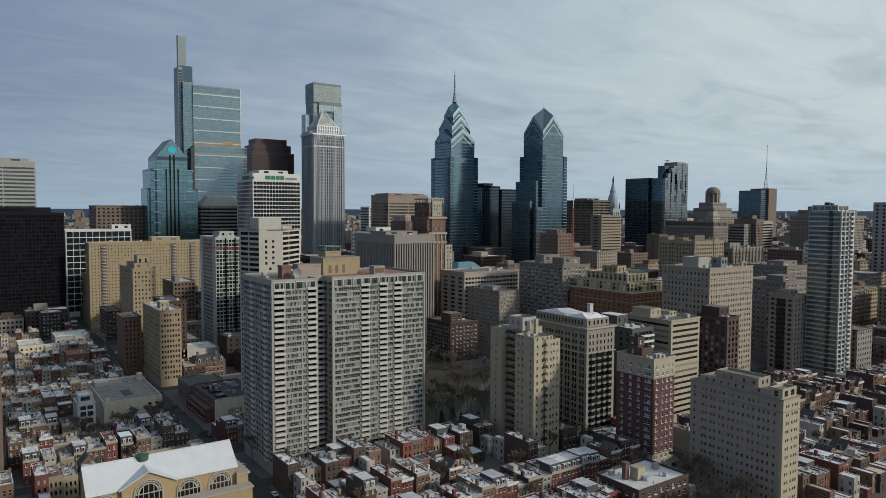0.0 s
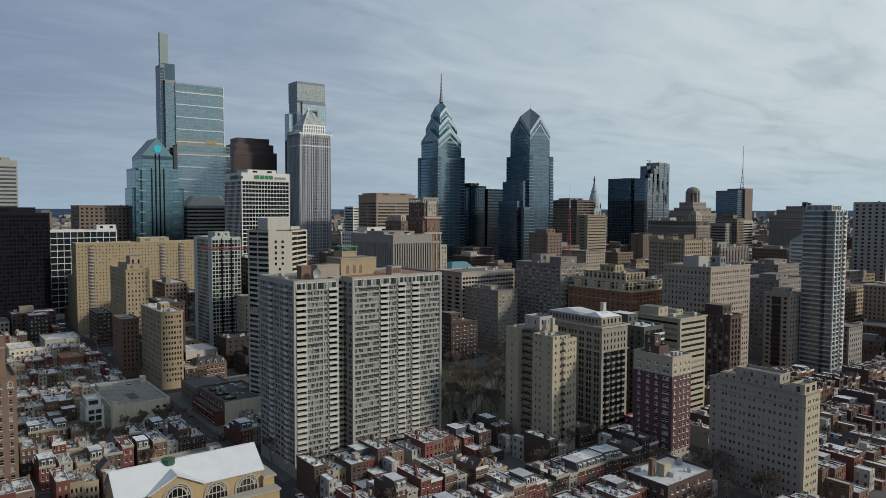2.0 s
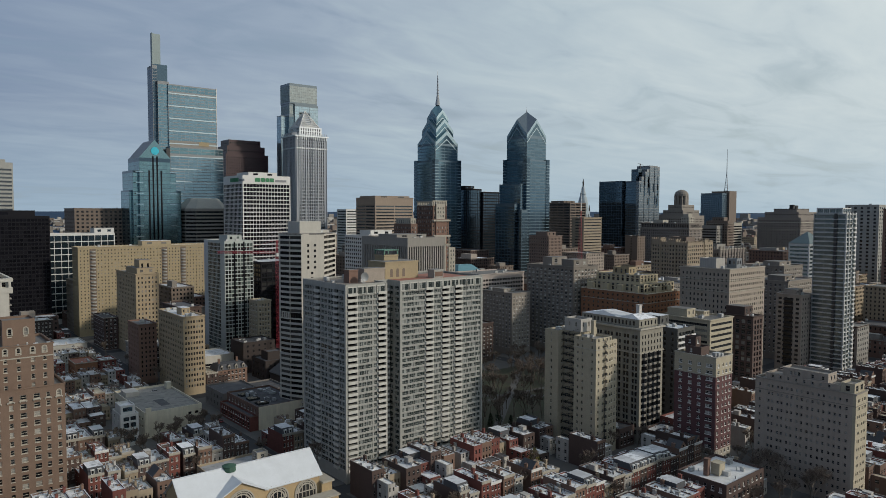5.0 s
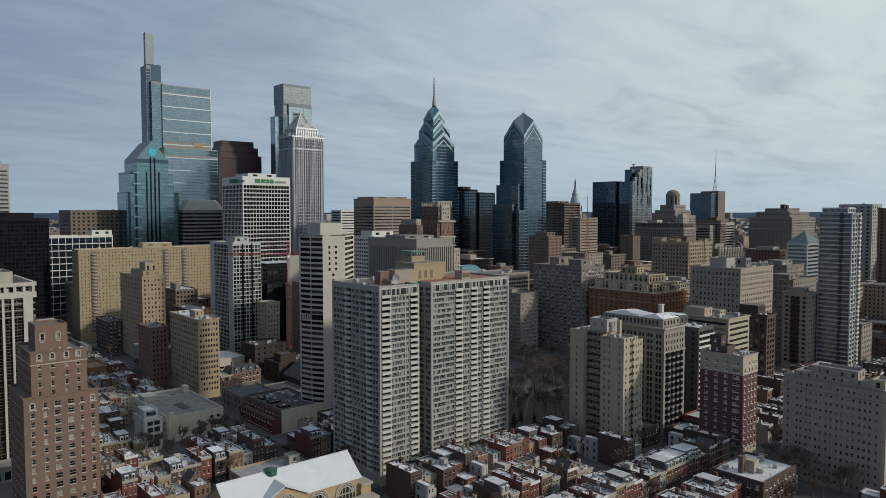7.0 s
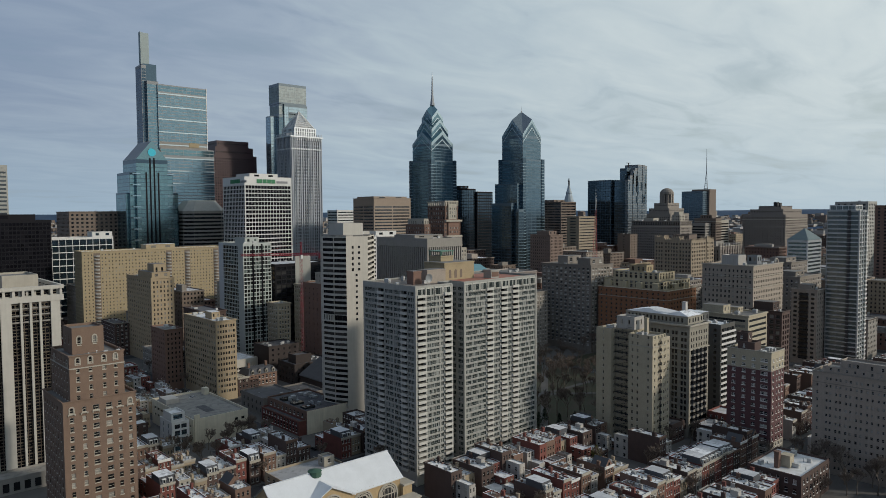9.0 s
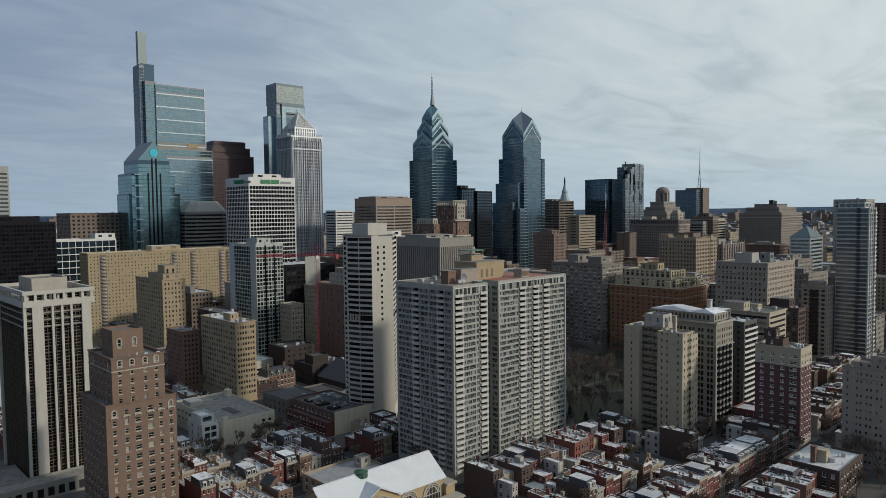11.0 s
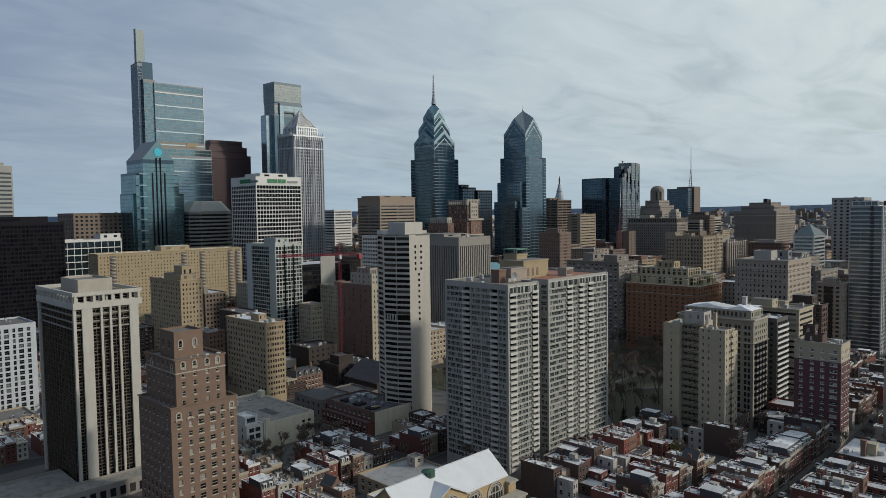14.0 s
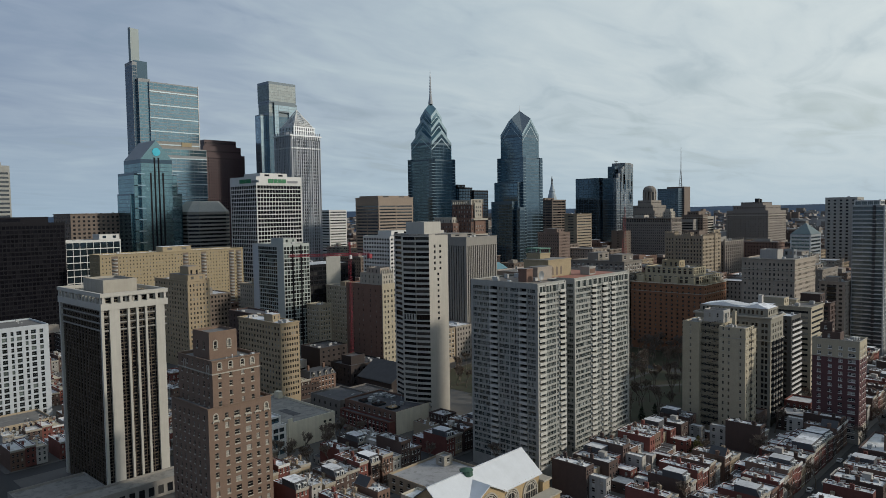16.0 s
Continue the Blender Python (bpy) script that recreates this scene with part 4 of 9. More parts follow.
cream_wall = material("cream_terrace_wall", (0.44, 0.375, 0.255), var=0.14, streak=0.16, bump=0.2)
beige_brick = material("beige_brick", (0.315, 0.272, 0.225), var=0.13, streak=0.10, bump=0.2, course=2.6)


def beige_block():
    b = Bld("apartment_block", "beige brick apartment block with moulded cornice and roof tanks", "apartment building", 390, 264.5)
    W, D, H = 48.0, 36.0, 77.5
    fh = 3.55
    b.vol(0, W, 0, D, 0, H, spots([2.4 + 2.7 * i for i in range(17)], 1.15), spots([2.4 + 2.85 * i for i in range(12)], 1.1), storeys(4, 20, fh, 0.28, 0.78), beige_brick)
    for z in (H - 8, H - 15.4, H - 0.6):
        b.band(0, W, 0, D, z, 0.5, 0.45, limestone, "cornice")
    b.vol(8, 20, 14, 26, H - 1, H + 6, [], [], [], stucco, name="penthouse", roofm=roof_silver)
    b.vol(24, 31, 8, 15, H - 1, H + 5.5, spots([2, 5], 1.6), spots([2, 5], 1.6), [(H + 1.5, H + 4)], grey_panel, name="penthouse")
    g = Geo()
    for k in range(12):
        a0, a1 = math.pi * k / 12, math.pi * (k + 1) / 12
        g.face([(38 - 3 * math.cos(a0), 0.2, H + 3.4 * math.sin(a0)), (38 - 3 * math.cos(a1), 0.2, H + 3.4 * math.sin(a1)), (38 - 2.2 * math.cos(a1), 0.2, H + 2.6 * math.sin(a1)), (38 - 2.2 * math.cos(a0), 0.2, H + 2.6 * math.sin(a0))])
        g.face([(38 - 3 * math.cos(a0), 0.2, H + 3.4 * math.sin(a0)), (38 - 3 * math.cos(a0), 1.2, H + 3.4 * math.sin(a0)), (38 - 3 * math.cos(a1), 1.2, H + 3.4 * math.sin(a1)), (38 - 3 * math.cos(a1), 0.2, H + 3.4 * math.sin(a1))])
    part("roof_arch", g, [limestone], b.t)
    b.glaze(g_home, frame_dark, "sash", 130)
    clutter(b.t, 2, 46, 2, 34, H - 0.9, 12, 9, 3)


slab_edge = material("greenish_slab_edge", (0.27, 0.285, 0.28), rough=0.55, var=0.1, streak=0.1)


def slim_glass_tower():
    b = Bld("apartment_tower", "slim greenish glass apartment tower with white concrete corner balconies", "apartment building", 481.5, 229.5)
    W, D, H, n = 17.5, 21.5, 114.0, 34
    fh = (H - 6) / n
    rows = storeys(5, n, fh, 0.22, 0.96)
    b.vol(0, W, 0, D, 0, H, lane(0.6, W - 0.6, 1, 0.96), lane(0.4, D - 0.4, 1, 0.98), rows, slab_edge, depth=0.5)
    b.vol(2, W - 1, 3, D - 1, H - 1, H + 4, lane(0.5, 14, 4), lane(0.5, 17, 4), [(H + 0.6, H + 3.2)], white_panel, name="penthouse")
    b.vol(W, W + 9, 3, D - 2, 0, H - 24, lane(1, 8, 3, 0.4), lane(1, 15, 4, 0.4), storeys(5, 27, fh, 0.3, 0.75), brown_brick)
    bal = balcony_mesh(4.2, 1.5, 1.0).mesh("balcony", [white_panel])
    for i in range(n):
        part("balcony", bal, None, b.t, at=pose(11.4, 0, 5 + i * fh))
    for x in (10.6, W - 0.5):
        b.solid("pier", [white_panel], (x, x + 0.8, -0.35, 0.0, 0, H + 0.5))
    for x in (0.0, 5.2):
        b.solid("pier", [white_panel], (x, x + 0.7, -0.62, -0.002, 0, H + 0.5))
    b.solid("pier", [frame_dark], (-0.35, -0.002, 5.6, 7.6, 0, H))
    g = Geo()
    g.prism([(-0.6, -0.5), (9.8, -0.5), (9.8, 0.0), (-0.002, 0.0), (-0.002, D), (-0.6, D)], -0.14, 0.20)
    slab = g.mesh("balcony_slab", [white_panel])
    g = Geo()
    g.box(-0.58, -0.5, 8.0, D - 0.3, 0.2, 0.95)
    rail = g.mesh("balcony_rail", [frame_grey])
    for i in range(n):
        part("balcony_slab", slab, None, b.t, at=pose(0, 0, 5 + i * fh))
        part("balcony_rail", rail, None, b.t, at=pose(0, 0, 5 + i * fh))
    b.glaze(g_tint, frame_grey, "triple", 80)


tan_mullion = material("tan_mullion", (0.33, 0.29, 0.21), rough=0.5, var=0.15)


def white_pier_tower():
    b = Bld("apartment_tower", "dark glass apartment tower with tall white concrete piers", "apartment building", -20.4, 399.5)
    W, D, H, n = 25.6, 47.0, 77.0, 27
    fh = (H - 4) / n
    rows = storeys(3.5, n, fh, 0.12, 0.93)
    b.vol(0.3, W - 0.3, 0.3, D - 0.3, 0, H, lane(0, W - 0.6, 16, 0.86), lane(0, D - 0.6, 26, 0.8), rows, bronze)
    for u0, u1 in ((2.4, 6.5), (9.6, 10.5), (13.2, 14.1), (16.8, 17.7), (21.3, 25.0)):
        b.solid("pier", [white_conc], (u0, u1, -0.75, 0.3, 0, H + 0.5))
    b.solid("pier", [white_conc], (-0.75, 0.35, -0.45, 0.9, 0, H + 0.5))
    b.solid("pier", [white_conc], (-0.75, 0.3, D - 1.6, D, 0, H + 0.5))
    rib = Geo()
    rib.box(-0.1, 0.3, 0, 0.3, 0, H - 2)
    me = rib.mesh("rib", [bronze])
    for k in range(13):
        part("rib", me, None, b.t, at=pose(0, 3.4 + 3.3 * k, 0))
    # the white cap: a ring of short posts between two bands
    b.band(0, W, 0, D, H + 0.2, 0.9, 2.6, white_conc, "cap_band")
    b.band(0, W, 0, D, H + 5.4, 1.0, 1.6, white_conc, "cap_band")
    post = Geo()
    post.box(-0.5, 0.5, -0.8, 0.1, H + 2.8, H + 5.4)
    me = post.mesh("cap_post", [white_conc])
    for k in range(8):
        part("cap_post", me, None, b.t, at=pose(0.2 + (W - 0.4) * k / 7, 0, 0))
    for k in range(13):
        part("cap_post", me, None, b.t, at=pose(0, D - 0.3 - (D - 0.6) * k / 12, 0, 0, 0, 270))
    b.vol(0.6, W - 0.6, 0.6, D - 0.6, H - 0.5, H + 5.3, lane(0.5, 23.8, 8, 0.7), lane(0.5, 45, 14, 0.7), [(H + 3.0, H + 5.0)], white_conc, name="penthouse")
    b.vol(6, 20, 14, 36, H + 4.4, H + 11, [], [], [], limestone, name="penthouse")
    # ledges of the upper storeys
    for k in range(3):
        b.band(0.3, W - 0.3, 0.3, D - 0.3, H - 2.6 - 2.9 * k, 0.7, 0.5, concrete_grey, "ledge")
    b.glaze(g_black, tan_mullion, "sash", 70)
    clutter(b.t, 2, 24, 2, 12, H + 4.5, 5, 21)
    # the low podium round its foot
    b.vol(-30, 34, -12, -0.9, 0, 7.0, lane(1, 63, 16, 0.6), lane(1, 10, 3, 0.6), [(1.2, 4.8)], concrete_grey, roofm=deck)
    b.vol(-30, -1.2, -0.85, 24, 0, 6.2, [], lane(1, 23, 6, 0.6), [(1.2, 4.4)], concrete_grey, roofm=deck)
    b.glaze(g_dark, frame_dark, "plain", 14)


g_brown = glass("old_sash_glass", (0.014, 0.015, 0.016), (0.32, 0.31, 0.28), 0.14, spec=0.5)


def brown_arched_tower():
    b = Bld("apartment_tower", "brown brick apartment tower with stepped shoulders and arched windows", "apartment building", -11.5, 333.5)
    fh = 3.4
    low = storeys(1.5, 13, fh, 0.24, 0.78)
    wide = [(9.95, 12.05), (14.45, 16.55)]
    b.vol(0, 25.1, 0, 27.5, 0, 47.5, sorted(spots([2.8, 7.0, 19.3, 23.0], 1.3) + wide), spots([3, 6.5, 10, 13.5, 17, 20.5, 24.5], 1.1), low, umber_brick)
    up = storeys(46.2, 5, fh, 0.24, 0.78)
    b.vol(3.0, 21.8, 1.8, 27.0, 46.5, 63.5, spots([2.8, 7.1, 11.8, 15.8], 1.2), spots([3, 7, 11, 15, 19, 22.4], 1.0), up, umber_brick)
    b.vol(6, 17, 9, 21, 62.5, 72.5, spots([2.4, 7.8], 1.3), spots([3, 8], 1.2), [(66.0, 69.0)], umber_brick, name="penthouse")
    b.band(3.0, 21.8, 1.8, 27.0, 58.6, 0.25, 0.4, limestone, "string_course")
    b.band(3.0, 21.8, 1.8, 27.0, 63.2, 0.3, 0.45, umber_brick)
    b.band(0, 25.1, 0, 27.5, 47.2, 0.3, 0.45, umber_brick)
    # pale arched surrounds near the top of each part
    g = Geo()
    for k in range(8):
        a0, a1 = math.pi * k / 8, math.pi * (k + 1) / 8
        o, i = 1.0, 0.62
        q = [(-o * math.cos(a0), -0.12, o * math.sin(a0)), (-o * math.cos(a1), -0.12, o * math.sin(a1)), (-i * math.cos(a1), -0.12, i * math.sin(a1)), (-i * math.cos(a0), -0.12, i * math.sin(a0))]
        g.face(q[::-1])
        g.face([q[0], q[1], (q[1][0], 0, q[1][2]), (q[0][0], 0, q[0][2])][::-1])
    for s in (-1, 1):
        g.box(min(s * 0.62, s), max(s * 0.62, s), -0.12, 0, -1.9, 0)
    g.box(-1.0, 1.0, -0.2, 0, -2.1, -1.9)
    me = g.mesh("arched_surround", [limestone])
    for u in (2.8, 7.1, 11.8, 15.8):
        part("arched_surround", me, None, b.t, at=pose(3.0 + u, 1.8, 62.0))
    for u in (2.8, 7.0, 11.0, 15.5, 19.3, 23.0):
        g = Geo()
        g.box(u - 1.3, u + 1.3, -0.55, 0.0, 42.6, 42.85)
        g.box(u - 1.2, u - 0.9, -0.4, 0.0, 42.2, 42.6)
        g.box(u + 0.9, u + 1.2, -0.4, 0.0, 42.2, 42.6)
        part("balconette", g, [limestone], b.t, "small pale stone balconette")
    for u in (2.8, 23.0):
        part("arched_surround", me, None, b.t, at=pose(u, 0, 44.6))
    for u in (8.4, 13.8):
        part("arched_surround", me, None, b.t, at=pose(u, 9, 68.6))
    for u in (5.2, 22.2):
        part("arched_surround", me, None, b.t, at=pose(3.0, 27.0 - u, 61.0, 0, 0, 270))
    b.glaze(g_brown, sash_cream, "sash", 160)
    clutter(b.t, 4, 22, 3, 8, 62.6, 5, 31, 1.6)


g_stripe = glass("banded_tower_glass", (0.010, 0.010, 0.011), (0.09, 0.085, 0.075), 0.22, spec=0.25)
tower_white = material("chalky_white_concrete", (0.455, 0.43, 0.38), var=0.10, streak=0.14, bump=0.2)


def striped_tower():
    """The white tower: a blank end wall between bands of glass on splayed sides."""
    b = Bld("apartment_tower", "white apartment tower with banded splayed sides and a blank end wall", "apartment building", 135.5, 369)
    H, n = 102.5, 33
    fh = (H - 9) / n
    rows = storeys(8.0, n, fh, 0.30, 0.90)
    rows[17] = (rows[17][0] - 0.4, rows[17][1] + 0.9)
    pts = [(0, 0.6), (13.2, -0.8), (20, 6.0), (31, 17.0), (26, 26), (13, 33), (4, 32), (0.5, 22), (-5.5, 16), (-3.6, 7.6)]
    g = Geo()
    for i, (p, q) in enumerate(zip(pts, pts[1:] + pts[:1])):
        w, turn = math.hypot(q[0] - p[0], q[1] - p[1]), math.degrees(math.atan2(q[1] - p[1], q[0] - p[0]))
        if i == 0:
            facade(g, b.wins, turn, p[0], p[1], w, 0, H, [(3.4, 4.6)], [(H - 7.2 - 3.0 * k, H - 5.6 - 3.0 * k) for k in range(5)][::-1], 0.3)
        else:
            facade(g, b.wins, turn, p[0], p[1], w, 0, H, [(0.0, w)], rows, 0.9)
    part("wall", g, [tower_white], b.t)
    g = Geo()
    g.prism(pts, H - 0.6, H + 0.003)
    part("roof", g, [roof_grey], b.t)
    tw = math.degrees(math.atan2(-1.4, 13.2))
    for k in range(14):
        z = H - 7 - 3.0 * k
        for u in (((7.2, 8.5),) if k < 5 else ((5.6, 6.8),)):
            gg = Geo()
            gg.box(u[0], u[1], -0.06, 0.02, z, z + 1.3)
            part("window", gg, [g_dark], b.t, at=pose(0, 0.6, 0, 0, 0, tw))
    b.glaze(g_stripe, frame_dark, "band", 142)
    b.solid("penthouse", [white_conc], (2, 15, 6, 20, H - 0.3, H + 6.5), (16, 24, 12, 18, H - 0.3, H + 1.6))
    post = Geo()
    post.box(-0.35, 0.35, -0.15, 0.5, rows[17][0], rows[17][1])
    me = post.mesh("plant_storey_post", [white_conc])
    for k in range(5):
        f = 0.08 + 0.21 * k
        part("plant_storey_post", me, None, b.t, at=pose(-5.5 + 1.9 * f, 16 - 8.4 * f, 0, 0, 0, -77))
    clutter(b.t, 6, 22, 8, 24, H, 6, 13)


cream_tower()
ornate_tower()
plum_tower()
taupe_block()
terraced_block()
beige_block()
slim_glass_tower()
white_pier_tower()
brown_arched_tower()
striped_tower()

# ---- the middle ground ----
blue_white = material("blue_white_panel", (0.42, 0.455, 0.485), rough=0.5, var=0.08, streak=0.06)
green_frame = material("pale_green_frame", (0.36, 0.39, 0.37), rough=0.5, var=0.1, streak=0.08)
g_leaf = glass("green_black_glass", (0.012, 0.017, 0.017), (0.12, 0.15, 0.14), 0.22, rough=0.1, spec=0.5)
slab_tower("apartment_block", "weathered cream slab of flats with roof houses", 390, 420.5, 395, 446, 71, grey_stone, g_blind, frame_white, 21, 7, 11, (0.55, 0.5), base=5, singles=80, plant=[(0.2, 0.8, 0.1, 0.35, 6), (0.2, 0.8, 0.55, 0.75, 7)], machines=8)
slab_tower("apartment_block", "tan brick apartment block with silver roof and water tank", 104.6, 118, 464, 511, 49.5, tan_brick, g_home, frame_dark, 13, 7, 14, (0.62, 0.5), base=4, singles=140, roofm=roof_silver, plant=[(0.3, 0.7, 0.3, 0.5, 4.5)], machines=8, band=0.0)
slab_tower("apartment_block", "red brown brick block beside a tan one", 92, 103.5, 512, 536, 40, brown_brick, g_dark, frame_dark, 11, 4, 6, (0.35, 0.3), base=4, singles=40)
slab_tower("apartment_block", "dark brick block with flat roof", 119, 134, 512, 548, 49, dark_brick, g_dark, frame_dark, 13, 5, 8, (0.35, 0.3), base=4, singles=40, roofm=roof_dark)
slab_tower("apartment_block", "tan brick building with stepped top storey", 115.6, 133, 600, 654, 66, tan_brick, g_brown2, frame_grey, 17, 6, 12, (0.42, 0.36), base=5, singles=80, plant=[(0.1, 0.9, 0.05, 0.6, 5), (0.3, 0.8, 0.15, 0.4, 11)])
t = slab_tower("apartment_tower", "greenish glass apartment tower with blank grey side", 167.3, 190.5, 552, 594, 92, green_frame, g_leaf, frame_dark, 28, lane(0.3, 23, 9, 0.84), lane(0.8, 33, 12, 0.93), (0.7, 0.5), (0.14, 0.90), base=6, singles=160, style="sash", plant=[(0.25, 0.75, 0.2, 0.6, 5)])
for x in (7.3, 14.9):
    g = Geo()
    g.box(x, x + 1.2, -0.12, 0.0, 6, 91)
    part("dark_strip", g, [g_black], t, "black glass strip")
g = Geo()
g.box(-0.12, 0.0, 34, 42, 4, 91.4)
part("side_panel", g, [blue_white], t, "blank pale blue side panel")
slab_tower("office_block", "grey stone office block with tall vertical ribs", 284, 322, 474, 540, 94, concrete_grey, g_dark, frame_dark, 1, lane(0.8, 37.2, 16, 0.5), lane(2, 64, 24, 0.45), base=7, crown=5, singles=24, style="plain", depth=0.9, plant=[(0.1, 0.9, 0.3, 0.7, 3)], rows=[(7, 87)], machines=8)
slab_tower("office_block", "pink stone office block with deep gridded windows", 347, 407, 466, 500, 62, pink_stone, g_dark, frame_dark, 15, 18, 3, (0.8, 0.6), (0.28, 0.8), base=5, crown=4, singles=120, style="plain", depth=0.7, machines=6)
slab_tower("hotel_block", "grey brick block of flats with cornice", 351, 372, 425, 470, 50, grey_stone, g_blind, frame_white, 14, 6, 12, (0.4, 0.35), base=5, singles=90, plant=[(0.2, 0.8, 0.3, 0.6, 3)], machines=6)
slab_tower("apartment_block", "dark red brick block on the square", 300, 326, 420, 452, 30, dark_brick, g_home, frame_white, 8, 7, 9, (0.4, 0.4), base=4, singles=60, plant=[(0.1, 0.5, 0.1, 0.5, 7)])
dark_render = material("dark_grey_render", (0.085, 0.085, 0.08), var=0.15, streak=0.15)
t = slab_tower("apartment_block", "slim dark rendered flats with white balcony fronts", 279.6, 296, 233, 262, 54, dark_render, g_dark, frame_grey, 16, 5, 6, (0.9, 0.35), (0.30, 0.9), base=4, singles=110, style="plain", depth=0.5, roofm=roof_white, plant=[(0.1, 0.6, 0.4, 0.8, 6)])
for k in range(16):
    g = Geo()
    g.box(-0.1, 16.5, -0.7, 0.0, 4 + 3.0 * k - 0.15, 4 + 3.0 * k + 0.05)
    g.box(-0.1, 16.5, -0.7, -0.58, 4 + 3.0 * k + 0.05, 4 + 3.0 * k + 1.05)
    part("balcony", g, [white_panel], t, "white balcony front")
slab_tower("apartment_block", "cream banded apartment block with tank house", 308, 332.4, 231, 262, 56, cream_brick, g_home, frame_dark, 16, 1, 1, (0.96, 0.94), (0.42, 0.85), base=4, crown=2, singles=32, style="band", plant=[(0.1, 0.45, 0.5, 0.9, 5), (0.6, 0.85, 0.4, 0.7, 3)], machines=8)
slab_tower("apartment_block", "dark brown brick block with deep balconies", 366, 378, 236, 256, 52, dark_brick, g_blind, frame_grey, 14, 3, 5, (0.6, 0.7), (0.15, 0.85), base=4, singles=60, depth=0.8, plant=[(0.1, 0.9, 0.3, 0.9, 6)])
t = slab_tower("apartment_block", "tan and brown block with iron balconies", 468, 486, 252, 270, 56, taupe_brick, g_dark, frame_dark, 15, 4, 4, (0.35, 0.6), base=4, singles=60, plant=[(0.2, 0.8, 0.3, 0.8, 4)])
balcony_iron = balcony_mesh(6.4, 1.1, 1.0).mesh("balcony", [iron])
# dark panel on the wall, the balcony recess's shade put into its colour
g = Geo()
g.box(-0.05, -0.003, 6.2, 12.2, 4, 53)
part("glazed_bay", g, [g_dark], t, "dark panel for the shaded recess behind iron balconies")
for k in range(15):
    part("balcony", balcony_iron, None, t, at=pose(0, 12.4, 5.0 + 3.33 * k, 0, 0, 270))


def deco_tower():
    b = Bld("apartment_tower", "red brick tower stepping up to a cream stone crown", "apartment building", 335, 520)
    rows = storeys(5, 25, 3.5, 0.25, 0.78)
    b.vol(0, 34, 4, 34, 0, 93, lane(0.5, 33.5, 11, 0.5), lane(0.5, 29.5, 9, 0.45), rows, brown_brick)
    b.vol(14, 34, 5, 33, 92, 108, lane(0.5, 19.5, 7, 0.5), lane(0.5, 27.5, 9, 0.45), storeys(93, 4, 3.6, 0.25, 0.78), brown_brick)
    b.vol(17, 33, 7, 31, 107, 121, lane(0.5, 15.5, 5, 0.5), lane(0.5, 23.5, 7, 0.45), storeys(107.5, 3, 4, 0.25, 0.8), brown_brick, roofm=roof_silver)
    b.vol(34.01, 41, 4, 30, 0, 82, lane(0.5, 6.5, 2, 0.5), lane(0.5, 25.5, 8, 0.45), storeys(5, 21, 3.6, 0.25, 0.78), limestone)
    b.vol(-7, -0.01, 8, 34, 0, 104, lane(0.5, 6.5, 2, 0.5), lane(0.5, 25.5, 8, 0.45), storeys(5, 27, 3.6, 0.25, 0.78), brown_brick)
    b.vol(-6, -0.5, 10, 32, 103, 109, lane(0.5, 5, 2, 0.5), lane(0.5, 21.5, 7, 0.45), [(104.4, 107)], limestone)
    for x0, x1, y0, z0, z1, k in ((15, 33, 2.8, 0, 92, 5), (18, 31, 3.8, 92, 106, 4), (20, 30, 5.8, 106, 122, 3)):
        b.vol(x0, x1, y0, y0 + 3, z0, z1, lane(0.6, x1 - x0 - 0.6, k, 0.5), [], storeys(z0 + (3 if z0 else 5), int((z1 - z0 - 4) / 3.5), 3.5, 0.25, 0.78), limestone if z0 > 100 else brown_brick)
    for z in (84, 92, 106):
        b.band(14.5, 33.5, 2.6, 33, z, 0.4, 1.6, limestone)
    for x in (15, 19.4, 23.6, 27.8, 32):
        b.solid("stone_strip", [limestone], (x - 0.45, x + 0.45, 2.2, 2.9, 0, 92))
    g = Geo()
    for k in range(9):
        g.box(16 + 2 * k, 17 + 2 * k, 6.6, 7.6, 120, 124)
        g.box(16.2, 17.2, 8 + 2.6 * k, 9.2 + 2.6 * k, 120, 123.5)
    g.box(16, 33, 6.4, 7.8, 124, 125)
    g.box(16, 17.4, 7.8, 31, 123.5, 124.4)
    part("crown_colonnade", g, [limestone], b.t)
    b.glaze(g_blind, frame_grey, "pair", 0)


deco_tower()

# ---- the skyscrapers ----


def gabled_layer(g, cx, cy, r, eave, peak, m_wall, m_roof, base, apex=None):
    """A square shaft whose four faces end in gables, with crossing roofs that rise behind them to the apex."""
    apex = apex or peak
    c = [(cx - r, cy - r), (cx + r, cy - r), (cx + r, cy + r), (cx - r, cy + r)]
    mid = [(cx, cy - r), (cx + r, cy), (cx, cy + r), (cx - r, cy)]
    for i in range(4):
        a, b, p = c[i], c[(i + 1) % 4], mid[i]
        g.face([(*a, base), (*b, base), (*b, eave), (*p, peak), (*a, eave)], m_wall)
        g.face([(*b, eave), (cx, cy, apex), (*p, peak)], m_roof)
        g.face([(*p, peak), (cx, cy, apex), (*a, eave)], m_roof)


def gable_rims(g, cx, cy, r, eave, peak, w, m):
    """Bright bands along the slopes of the gables, meeting in chevrons at the corners."""
    for dx, dy in ((0, -1), (1, 0), (0, 1), (-1, 0)):
        px, py = cx + dx * (r + 0.15), cy + dy * (r + 0.15)
        ux, uy = -dy, dx
        for s in (-1, 1):
            a = (px + s * ux * r, py + s * uy * r)
            q = [(*a, eave), (px, py, peak), (px, py, peak - w), (*a, eave - w)]
            g.face(q if s < 0 else q[::-1], m)


